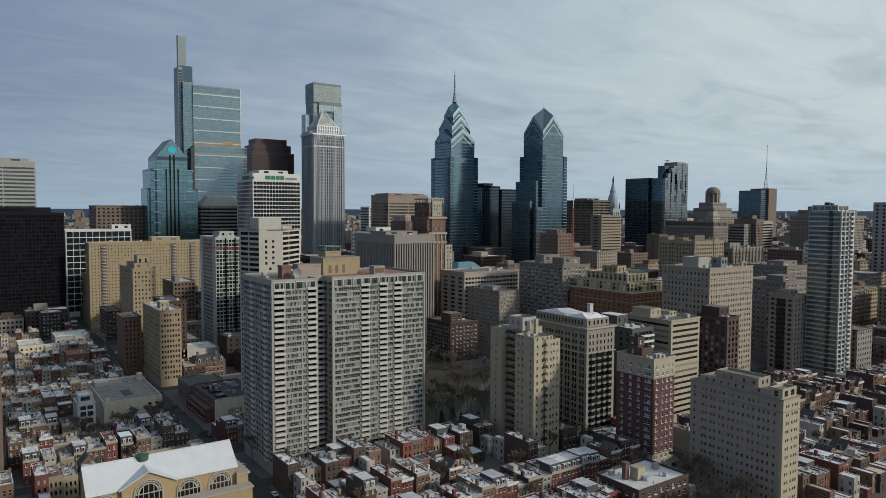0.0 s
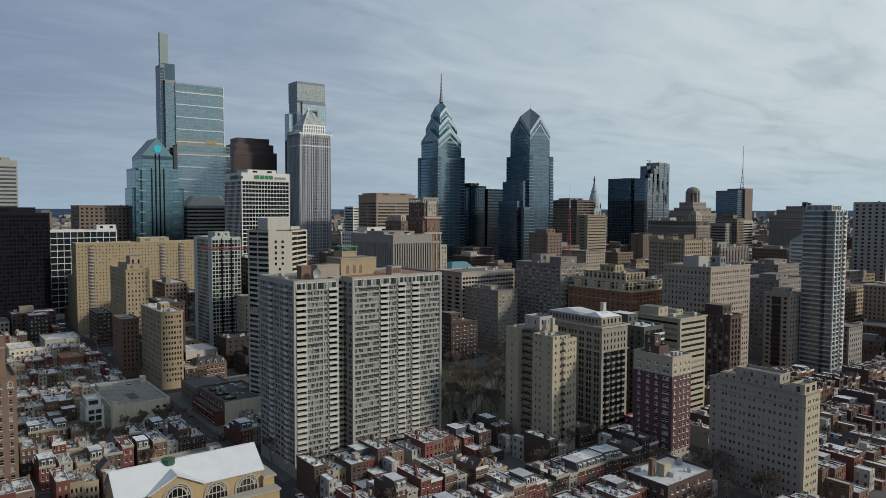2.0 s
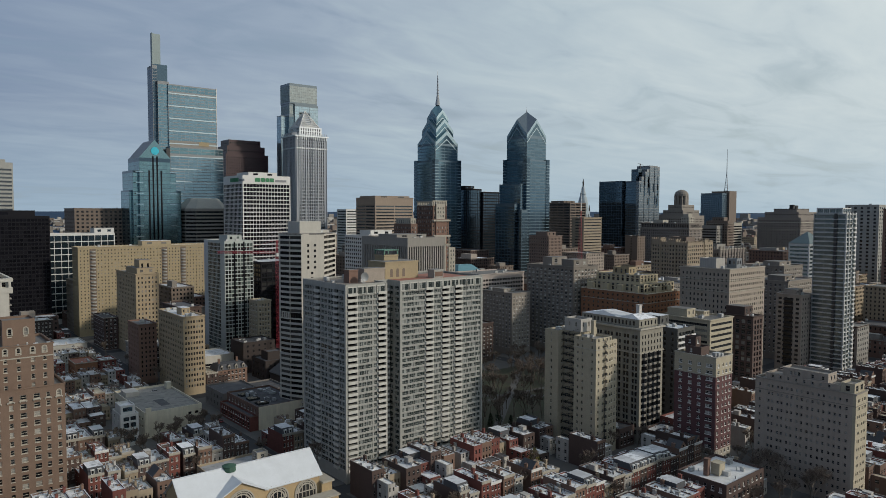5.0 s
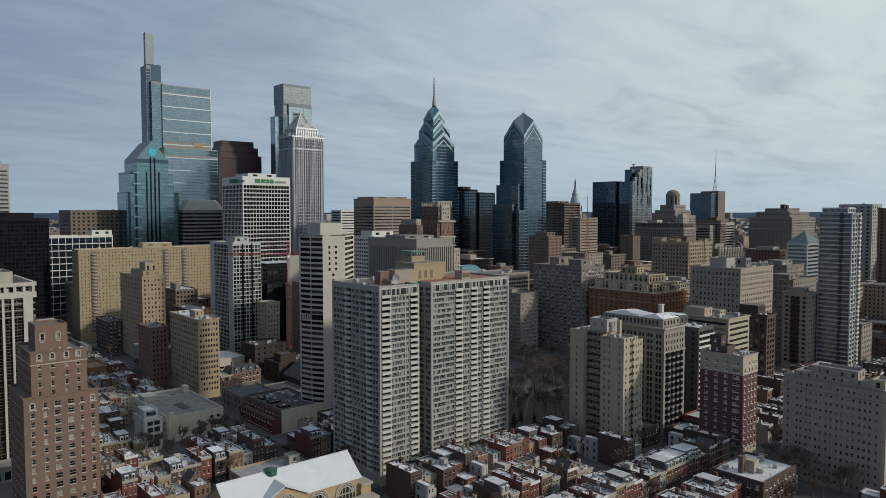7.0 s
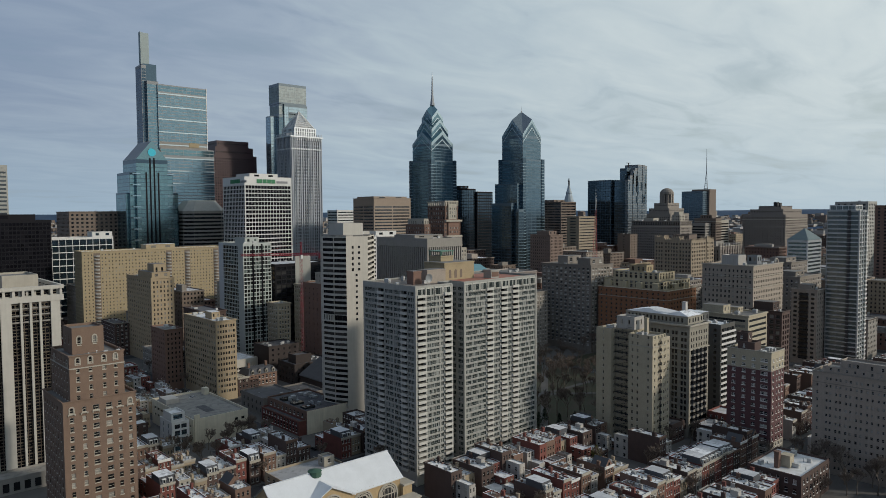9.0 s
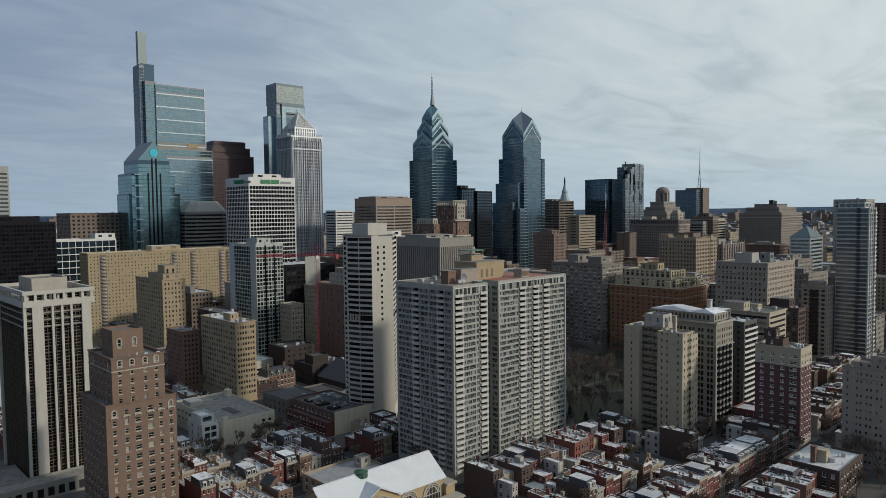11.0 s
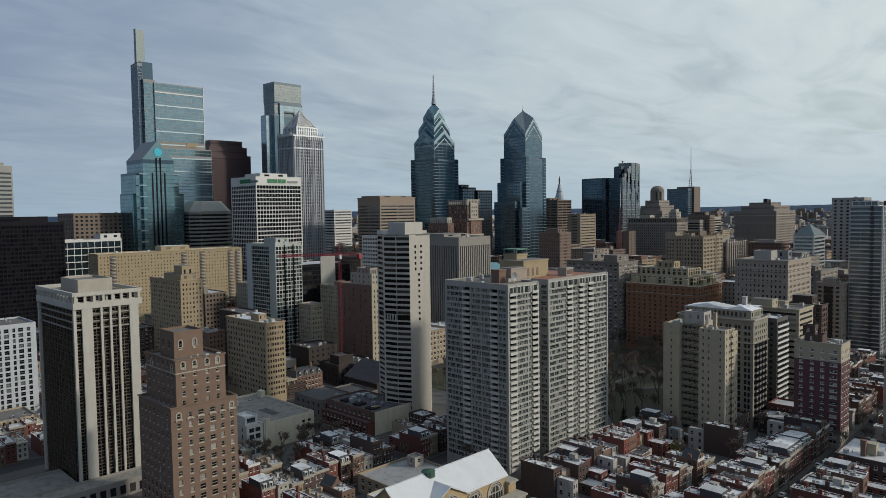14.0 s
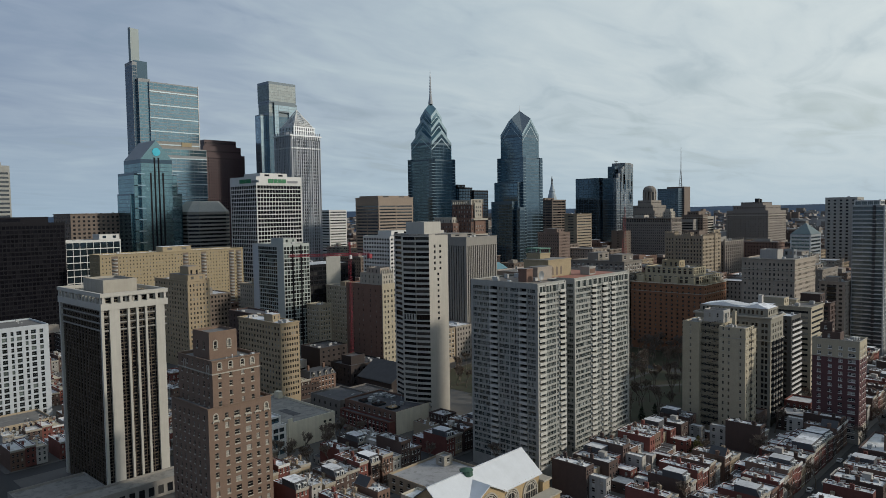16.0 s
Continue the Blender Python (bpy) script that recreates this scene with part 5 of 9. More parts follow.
def chevron_tower(name, label, cx, cy, half, body, layers, spire, lower, upper_half, panes, roofg, cap):
    b = Bld(name, label, "skyscraper", cx, cy)
    n = int((body - 6) / 4.0)
    rows = storeys(6, n, 4.0, 0.20, 0.99)
    w = 2 * half
    b.vol(-half, half, -half, half, 0, body, lane(0.4, w - 0.4, 5, 0.96), lane(0.4, w - 0.4, 5, 0.96), rows, blue_panel, depth=0.12, roofm=roof_dark)
    b.glaze(panes, frame_grey, "plain", 0)
    # darker glass strips up the corners
    for sx in (-1, 1):
        for sy in (-1, 1):
            g = Geo()
            k = half - 5.5
            x0, x1, y0, y1 = sorted((sx * k, sx * (half + 0.6))), 0, 0, 0
            ys = sorted((sy * k, sy * (half + 0.6)))
            g.box(x0[0], x0[1], ys[0], ys[1], 0, body + 1.2)
            for i in range(n):
                g.box(x0[0] - 0.12, x0[1] + 0.12, ys[0] - 0.12, ys[1] + 0.12, 6 + 4 * i - 0.3, 6 + 4 * i + 0.3, 1)
            part("corner_strip", g, [g_navy, crown_band], b.t, "dark glass corner with metal bands")
    r = upper_half
    rows2 = storeys(body, max(2, int((layers[0][1] - body - 2) / 4)), 4.0, 0.15, 0.98)
    b.vol(-r, r, -r, r, body - 0.9, layers[0][1] - 1, lane(0.4, 2 * r - 0.4, 5, 0.96), lane(0.4, 2 * r - 0.4, 5, 0.96), rows2, blue_panel, depth=0.12)
    b.glaze(panes, frame_grey, "plain", 0)
    for i, (rr, e, p) in enumerate(layers):
        g = Geo()
        gabled_layer(g, 0, 0, rr, e, p, 0, 1, e - 16 if i else e - 1.0, cap[2] if i == len(layers) - 1 else None)
        gable_rims(g, 0, 0, rr, e, p, 5.0, 2)
        if rr > 9:
            gable_rims(g, 0, 0, rr + 0.05, e - 10, p - 10.5, 1.4, 3)
        part("gable_crown", g, [panes, roofg, crown_band, pale_band], b.t, "glass gables with pale bands")
    g = Geo()
    z = cap[2] - 2
    if spire - z > 20:
        g.tube((0, 0, z), (0, 0, z + 12), 3.4, 1.6, 8)
        for i in range(7):
            zz = z + 12 + i * (spire - z - 16) / 8
            g.tube((0, 0, zz), (0, 0, zz + 2.4), 1.8 - i * 0.13, 1.5 - i * 0.13, 8)
            g.tube((0, 0, zz + 2.4), (0, 0, zz + (spire - z - 16) / 8), 1.0 - i * 0.07, 0.95 - i * 0.07, 8)
        g.tube((0, 0, spire - 12), (0, 0, spire), 0.55, 0.15, 6)
    else:
        g.tube((0, 0, z), (0, 0, z + 3), 1.2, 0.6, 8)
        g.tube((0, 0, z + 3), (0, 0, spire), 0.3, 0.06, 6)
    part("spire", g, [frame_grey], b.t, "slim grey metal spire")
    for x0, x1, y0, y1, h in lower:
        b.vol(x0, x1, y0, y1, 0, h, lane(0.4, x1 - x0 - 0.4, 6, 0.92), lane(0.4, y1 - y0 - 0.4, 6, 0.92), storeys(6, int((h - 8) / 4), 4.0, 0.2, 0.98), blue_panel, depth=0.15)
        b.glaze(g_lib, frame_grey, "plain", 0)
    return b


chevron_tower("glass_skyscraper", "blue glass skyscraper with stacked chevron gables and spire", 566, 784.5, 22.5, 184,
              [(19.6, 208, 224), (15.2, 226, 241), (10.4, 243, 254)], 308, [(-30, -22.5, -10, 20, 100)], 19.5, g_blue, g_teal, (8.5, 252, 263))
chevron_tower("glass_skyscraper", "blue glass skyscraper with gabled pyramid top", 647.5, 694.5, 21.5, 184,
              [(18.5, 217, 238)], 257, [(-29, -21.5, -18, 22, 152), (-36, -29, -14, 22, 126), (21.5, 25.0, -20, 18, 152), (-33, -22, -24, -19, 118)], 18.5, g_lib, g_grey, (12.5, 233, 250))


def banded_glass_slab():
    b = Bld("glass_skyscraper", "tall pale glass slab skyscraper with tall lantern blade", "skyscraper", 263, 1004)
    H1, H2 = 288, 203

    def skin(x0, x1, y0, y1, z0, z1, pane, step=4.2, cols=12, wall=grey_panel):
        b.vol(x0, x1, y0, y1, z0, z1, lane(0.3, x1 - x0 - 0.3, cols, 0.95), lane(0.3, y1 - y0 - 0.3, 6, 0.95), storeys(z0 + 1, int((z1 - z0 - 2) / step), step, 0.16, 0.99), wall, depth=0.12)
        b.glaze(pane, frame_grey, "plain", 0)

    skin(15, 82, 7, 40, 0, H1 - 10, g_sea)
    skin(15.01, 82.01, 7.01, 40, H1 - 11, H1, g_blue)
    skin(14, 88, 0, 44, 0, H2 - 10, g_sea)
    skin(14.01, 88.01, 0.01, 44, H2 - 11, H2, g_teal)
    for z in [H1 - 13 - 17 * k for k in range(5)]:
        b.solid("white_band", [pale_band], (15, 82.2, 6.6, 7.0, z, z + 1.5))
    for z in [H2 - 14 - 17 * k for k in range(9)]:
        b.solid("white_band", [pale_band], (14, 88.2, -0.4, 0.0, z, z + 1.3))
    b.solid("sky_lobby", [concrete_grey], (16, 81, 6.7, 7.0, H2, H2 + 9))
    # yellow panel: the light on the lobby's ceiling is put into its colour
    b.solid("lit_ceiling", [yellow_brick], (56, 70, 6.2, 6.7, H2 + 3, H2 + 9))
    b.solid("corner_edge", [white_panel], (81.6, 82.6, 6.5, 7.2, H2, H1 + 1))
    skin(2, 17, 9, 36, 0, H1 + 3, g_blue, cols=4)
    skin(-3, 3, 14, 36, 0, H1 + 24, g_navy, cols=2)
    b.solid("core_top", [g_navy], (0.0, 17, 15, 34, H1, H1 + 26))
    b.solid("lantern_blade", [g_frost], (0.0, 10.5, 22, 28, H1 + 26, H1 + 68), label="frosted glass lantern blade")
    b.solid("lantern_edge", [g_frost], (-0.6, 0.0, 21.6, 28.2, H1 + 26, H1 + 69))
    b.solid("corner_slot", [frame_dark], (9, 14, -0.5, 2, 0, H2 - 3))
    clutter(b.t, 20, 45, 10, 30, H1 - 0.6, 6, 3, 4)


def plain_glass_tower():
    b = Bld("glass_skyscraper", "silver glass skyscraper with a frosted crown and notched top", "skyscraper", 468, 1028)
    W, D = 48, 31

    def skin(x0, x1, y0, y1, z0, z1, pane, nx, ny):
        b.vol(x0, x1, y0, y1, z0, z1, lane(0.3, x1 - x0 - 0.3, nx, 0.95), lane(0.3, y1 - y0 - 0.3, ny, 0.95), storeys(z0 + 2, int((z1 - z0 - 3) / 4.2), 4.2, 0.07, 0.99), g_grey, depth=0.12)
        b.glaze(pane, frame_grey, "plain", 0)

    skin(0, W, 1.2, D, 0, 266, g_lib, 14, 8)
    skin(0.6, W - 0.6, 1.8, D - 0.6, 265.1, 283, g_frost, 14, 8)
    skin(0, W, 0, D, 283, 314, g_frost, 14, 8)
    # the pale frame on the south face, open below the crown
    skin(8.5, 16, -0.6, 1.19, 0, 282.9, g_pale, 2, 1)
    skin(34.5, W + 1.2, -0.6, 1.19, 0, 282.9, g_pale, 4, 1)
    skin(16.01, 34.49, -0.6, 1.19, 269, 282.9, g_pale, 5, 1)
    # the mirror-glass blade on the west side
    skin(-10, -0.01, 9, 24, 0, 264, g_pale, 3, 4)


def pyramid_tower():
    b = Bld("office_skyscraper", "grey granite skyscraper with ribbed shaft and white lattice pyramid", "skyscraper", 394.5, 868)
    W, D, H = 46.0, 37.0, 216
    rows = storeys(8, 47, 4.35, 0.25, 0.85)
    b.vol(0, W, 0, D, 0, H - 1, lane(3.5, W - 3.5, 13, 0.62), lane(3.5, D - 3.5, 11, 0.62), rows, light_granite, depth=0.5)
    rib = Geo()
    rib.box(-0.4, 0.4, -0.9, 0, 0, H + 3)
    me = rib.mesh("rib", [material("grey_granite", (0.31, 0.335, 0.36), var=0.08, rough=0.5)])
    for u in (0.6, 4.2, 7.4, W / 2 - 9, W / 2 - 5.4, W / 2 - 1.8, W / 2 + 1.8, W / 2 + 5.4, W / 2 + 9, W - 7.4, W - 4.2, W - 0.6):
        part("rib", me, None, b.t, at=pose(u, 0, 0))
    for u in (0.6, 4.2, 7.4, D / 2 - 9, D / 2 - 5.4, D / 2 - 1.8, D / 2 + 1.8, D / 2 + 5.4, D / 2 + 9, D - 7.4, D - 4.2, D - 0.6):
        part("rib", me, None, b.t, at=pose(0, D - u, 0, 0, 0, 270))
    b.band(0, W, 0, D, H - 2, 1.8, 1.6, silver_panel)
    b.band(0, W, 0, D, H - 18, 0.6, 1.6, silver_panel, "string_course")
    for k in range(14):
        u = W * (k + 0.5) / 14
        b.solid("cornice_bracket", [silver_panel], (u - 0.5, u + 0.5, -1.7, 0, H - 6, H - 2))
    b.vol(6.5, W - 6.5, 2.5, D - 2.5, H - 1, H + 11, lane(1, W - 14, 9, 0.5), lane(1, D - 6, 9, 0.5), [(H + 1.5, H + 5.2), (H + 6.4, H + 9.6)], silver_panel)
    b.glaze(g_office, frame_grey, "sash", 100)
    # the lattice pyramid
    cx, cy, z0, z1, r = W / 2, D / 2, H + 11, H + 34.5, 14.5
    g = Geo()
    c = [(cx - r, cy - r, z0), (cx + r, cy - r, z0), (cx + r, cy + r, z0), (cx - r, cy + r, z0)]
    ap = Vector((cx, cy, z1))
    for i in range(4):
        p, q = Vector(c[i]), Vector(c[(i + 1) % 4])
        g.tube(p, ap, 0.7, 0.5, 4)
        for k in range(9):
            g.tube(p.lerp(ap, k / 9), q.lerp(ap, k / 9), 0.42, 0.42, 4)
        for k in range(1, 9):
            f = k / 9
            g.tube(p.lerp(q, f), p.lerp(ap, 1 - f), 0.34, 0.34, 4)
            g.tube(p.lerp(q, f), q.lerp(ap, f), 0.34, 0.34, 4)
    part("lattice_pyramid", g, [white_panel], b.t, "white steel lattice pyramid")
    g = Geo()
    k = r - 0.9
    g.cone([(cx - k, cy - k), (cx + k, cy - k), (cx + k, cy + k), (cx - k, cy + k)], z0, (cx, cy, z1 - 3))
    part("pyramid_lining", g, [silver_panel], b.t)


def gable_glass_tower():
    b = Bld("glass_skyscraper", "teal blue glass tower with gabled top and notched corners", "skyscraper", 184, 843)

    def skin(x0, x1, y0, y1, h, n):
        b.vol(x0, x1, y0, y1, 0, h, lane(0.2, x1 - x0 - 0.2, 8, 0.97), lane(0.2, y1 - y0 - 0.2, 7, 0.97), storeys(6, n, 4.2, 0.1, 0.99), g_navy, depth=0.1)

    skin(6, 40, 0, 42, 174, 39)
    skin(0, 47, 4, 44, 160, 36)
    skin(-3, 54, 8, 40, 138, 31)
    b.glaze(g_teal, g_navy, "plain", 0)
    g = Geo()
    x0, x1, y0, y1, e, p = 6, 40, 0, 42, 174, 194.5
    m = (x0 + x1) / 2
    g.face([(x0, y0, e), (x1, y0, e), (m, y0, p)], 0)
    g.face([(x1, y1, e), (x0, y1, e), (m, y1, p)], 0)
    g.face([(x1, y0, e), (x1, y1, e), (m, y1, p), (m, y0, p)], 1)
    g.face([(x0, y1, e), (x0, y0, e), (m, y0, p), (m, y1, p)], 1)
    part("gable_roof", g, [g_teal, grey_panel], b.t, "glass gable with metal roof")
    for dx, z in ((-6.6, 160), (-2.2, 176), (2.2, 176), (6.6, 160)):
        b.solid("dark_slot", [g_black], (m + dx - 0.8, m + dx + 0.8, -0.3, 0.0, 40, z))
    sign = Geo()
    for k in range(12):
        a0, a1 = 2 * math.pi * k / 12, 2 * math.pi * (k + 1) / 12
        sign.face([(m, -0.5, 182), (m + 4.4 * math.cos(a0), -0.5, 182 + 4.4 * math.sin(a0)), (m + 4.4 * math.cos(a1), -0.5, 182 + 4.4 * math.sin(a1))])
    part("round_sign", sign, [material("cyan_sign", (0.02, 0.42, 0.55), rough=0.4, var=0.05)], b.t, "round cyan sign")
    for k in range(9):
        for s in (0, 1):
            x = 5 if s == 0 else 42
            b.solid("corner_ledge", [g_pale], (x - 3, x + 5, -0.35, 0.0, 62 + 12 * k, 63.2 + 12 * k))


def stepped_maroon_tower():
    b = Bld("office_tower", "dark maroon granite office tower with stepped crown", "skyscraper", 393, 1090)
    for i, (dx, z0, z1) in enumerate(((0, 0, 205), (4, 204, 218), (9, 217, 228))):
        b.vol(-3 + dx, 68 - dx, dx, 50 - dx, z0, z1, lane(0.6, 71 - 2 * dx - 0.6, 18 - 2 * i, 0.5), lane(0.6, 50 - 2 * dx - 0.6, 12 - 2 * i, 0.5), storeys(z0 + 4, int((z1 - z0 - 6) / 4.2), 4.2, 0.3, 0.8), maroon_panel)
    b.glaze(g_dark, frame_dark, "plain", 0)


def octagon_tower():
    b = Bld("office_tower", "grey banded octagonal office tower with hipped metal top", "office building", 240, 835)
    o = [(9, 0), (42, 0), (51, 9), (51, 36), (42, 45), (9, 45), (0, 36), (0, 9)]
    b.poly(o, 0, 118, 60, 0.99, storeys(6, 26, 4.2, 0.45, 0.95), concrete_grey, depth=0.4)
    b.glaze(g_dark, frame_dark, "band", 30)
    g = Geo()
    t = [(12 + (x - 25.5) * 0 + (x - 25.5) * 0.62 + 13.5, 22.5 + (y - 22.5) * 0.62) for x, y in o]
    for i in range(8):
        j = (i + 1) % 8
        g.face([(*o[i], 118), (*o[j], 118), (*t[j], 130), (*t[i], 130)])
    g.face([(*p, 130) for p in t])
    part("hipped_top", g, [concrete], b.t, "pale sloping metal crown")


def gridded_sign_tower():
    t = slab_tower("office_tower", "white gridded office tower with green rooftop sign", 268.4, 324.5, 749, 801, 153.8, white_panel, g_black, frame_dark, 31, lane(1, 55.1, 15, 0.95), lane(1, 51, 14, 0.95), rowab=(0.16, 0.91), base=8, crown=9, singles=160, style="plain", depth=0.6, plant=[(0.2, 0.8, 0.2, 0.8, 5)], category="office building")
    # the sign: plain green shapes
    for turn, x, y, off in ((0, 0, 0, 14), (270, 0, 52, 20)):
        for i, (a, w) in enumerate(((0, 6.2), (7, 4.6), (12.4, 4.4), (17.4, 4.6))):
            g = Geo()
            g.box(off + a, off + a + w, -0.5, -0.1, 147, 151.2)
            part("sign_shape", g, [sign_green], t, "green sign lettering", at=pose(x, y, 0, 0, 0, turn))
        g = Geo()
        g.box(off + 23.5, off + 37, -0.4, -0.1, 147.2, 149.6)
        part("sign_shape", g, [grey_panel], t, "grey sign lettering", at=pose(x, y, 0, 0, 0, turn))


def yellow_slab():
    t = slab_tower("apartment_block", "long yellow brick slab of flats with rounded balcony stacks", 102.6, 238.5, 729, 752, 82, yellow_brick, g_brown2, frame_grey, 24, 46, 7, (0.32, 0.34), (0.34, 0.72), base=6, singles=160, roofm=roof_silver, plant=[(0.42, 0.62, 0.2, 0.8, 5)], machines=6)
    g = Geo()
    g.prism([(0, 0)] + [(2.4 - 2.4 * math.cos(math.pi * k / 6), -1.9 * math.sin(math.pi * k / 6)) for k in range(1, 6)] + [(4.8, 0)], 0, 0.25, 0)
    g.prism([(0, -0.02)] + [(2.4 - 2.4 * math.cos(math.pi * k / 6), -1.9 * math.sin(math.pi * k / 6)) for k in range(1, 6)] + [(4.8, -0.02)], 0.25, 1.1, 0)
    me = g.mesh("balcony", [concrete])
    # flat brown strips on the wall stand in for shaded recesses behind the balconies
    for x in (9.6, 73.6, 91.6, 120.6, 128.6):
        g = Geo()
        g.box(x, x + 5.6, -0.08, 0.0, 6, 80)
        part("balcony_recess", g, [brown_stone], t)
    for i in range(24):
        z = 6 + i * 3.083
        for x in (10, 74, 92, 121, 129):
            part("balcony", me, None, t, at=pose(x, 0, z))


def ribbed_hotel():
    slab_tower("office_tower", "brown banded office tower with plain stone top", 447.5, 507, 762, 806, 133, tan_stone, g_office, frame_dark, 30, lane(1, 58, 2, 0.96), lane(1, 43, 2, 0.96), rowab=(0.45, 0.9), base=6, crown=10, singles=60, style="band", plant=[(0.05, 0.95, 0.1, 0.9, 3)], category="office building")


banded_glass_slab()
plain_glass_tower()
pyramid_tower()
gable_glass_tower()
stepped_maroon_tower()
octagon_tower()
gridded_sign_tower()
yellow_slab()
ribbed_hotel()
slab_tower("office_tower", "black glass office slab with white roof house", -62, 86, 758, 800, 110, black_panel, g_black, frame_dark, 28, 50, 14, (0.84, 0.84), (0.2, 0.9), base=6, singles=60, style="plain", roofm=roof_silver, plant=[(0.05, 0.93, 0.2, 0.7, 6)], category="office building")
slab_tower("office_tower", "pale banded office tower with antennas", 12, 71, 850, 888, 163, concrete, g_office, frame_dark, 38, 2, 2, (0.97, 0.97), (0.45, 0.92), base=6, crown=6, singles=20, style="band", plant=[(0.1, 0.9, 0.1, 0.9, 4)], category="office building")
slab_tower("office_block", "white framed office block under construction", 94, 158, 822, 850, 92, white_panel, g_navy, frame_dark, 13, 10, 5, (0.93, 0.93), (0.08, 0.95), base=5, singles=60, style="plain", depth=0.6, plant=[(0.7, 1.0, 0.1, 0.7, 6)], category="office building")
slab_tower("office_block", "pale banded office block", 542, 576, 984, 1012, 119, white_panel, g_blind, frame_grey, 26, 1, 1, (0.96, 0.96), (0.4, 0.85), base=6, singles=30, style="band", category="office building")
slab_tower("office_tower", "dark glass office tower with small sign", 611, 640, 775, 806, 148, black_panel, g_navy, frame_dark, 34, 8, 8, (0.9, 0.9), (0.1, 0.95), base=6, singles=0, style="plain", plant=[(0.1, 0.7, 0.2, 0.8, 5)], category="office building")
slab_tower("office_tower", "dark glass office tower beside another", 640, 672, 772, 806, 144, black_panel, g_navy, frame_dark, 33, 8, 8, (0.9, 0.9), (0.3, 0.95), base=6, singles=0, style="plain", category="office building")
slab_tower("office_tower", "brown tower with bold horizontal bands", 800, 838, 746, 812, 130, brown_stone, g_dark, frame_dark, 29, lane(0.5, 37.5, 3, 0.93), lane(1, 65, 5, 0.95), rowab=(0.4, 0.92), base=6, singles=60, style="band", plant=[(0.2, 0.9, 0.3, 0.7, 4)], category="office building")
slab_tower("office_block", "tan concrete office block with blank side", 698, 736, 636, 656, 108, sand_stone, g_office, frame_dark, 26, 1, 1, (0.97, 0.5), (0.50, 0.82), base=6, singles=26, style="band", category="office building")
slab_tower("office_tower", "dark blue glass hotel tower", 885, 915, 712, 757, 165, blue_panel, g_navy, frame_dark, 38, 9, 9, (0.92, 0.92), (0.12, 0.97), base=6, singles=0, style="plain", category="hotel")


def jagged_hotel():
    b = Bld("hotel_tower", "grey blue glass hotel tower with jagged stepped top", "hotel", 886, 681)
    for x0, x1, y0, y1, z in ((0, 9, 5, 25, 164), (9.01, 24, 8, 21, 183), (5, 9, 9, 17, 173)):
        b.vol(x0, x1, y0, y1, 163 if z == 173 else 0, z, lane(0.3, x1 - x0 - 0.3, 4, 0.95), lane(0.3, y1 - y0 - 0.3, 5, 0.95), storeys(164 if z == 173 else 6, 2 if z == 173 else int((z - 8) / 4.1), 4.1, 0.14, 0.98), blue_panel, depth=0.12)
    b.glaze(g_navy, frame_dark, "plain", 0)
    r = random.Random(8)
    for k in range(8):
        x0 = 7.0 * k
        z = (164, 171, 179, 183, 189, 189, 189, 188)[k]
        b.vol(x0, x0 + 7.01, 0.6 * (k % 2), 24 if k > 2 else 5.0, 0, z, [(0.1, 3.4), (3.6, 6.9)], lane(0.3, 4.7 if k < 3 else 23, 2, 0.95) if k in (0, 3, 4) else [], storeys(6, int((z - 8) / 4.1), 4.1, 0.14, 0.98), grey_panel, depth=0.12, back=False)
    b.glaze(g_grey, frame_grey, "plain", 0)
    for k in range(16):
        x0, z = 3.5 * r.randrange(1, 15), r.uniform(122, 172)
        b.solid("dark_slot", [g_navy], (x0, x0 + 2.0, -0.3, 0.0, z, min(z + r.uniform(10, 26), 163 if x0 < 7 else 170 if x0 < 14 else 178)))
    b.solid("roof_crane", [iron], (15, 16, 9, 10, 182, 191), (10, 21, 9.2, 9.8, 191, 191.8))


dome_paint = material("pale_blue_grey_iron_paint", (0.30, 0.36, 0.395), rough=0.6, var=0.1, streak=0.1)


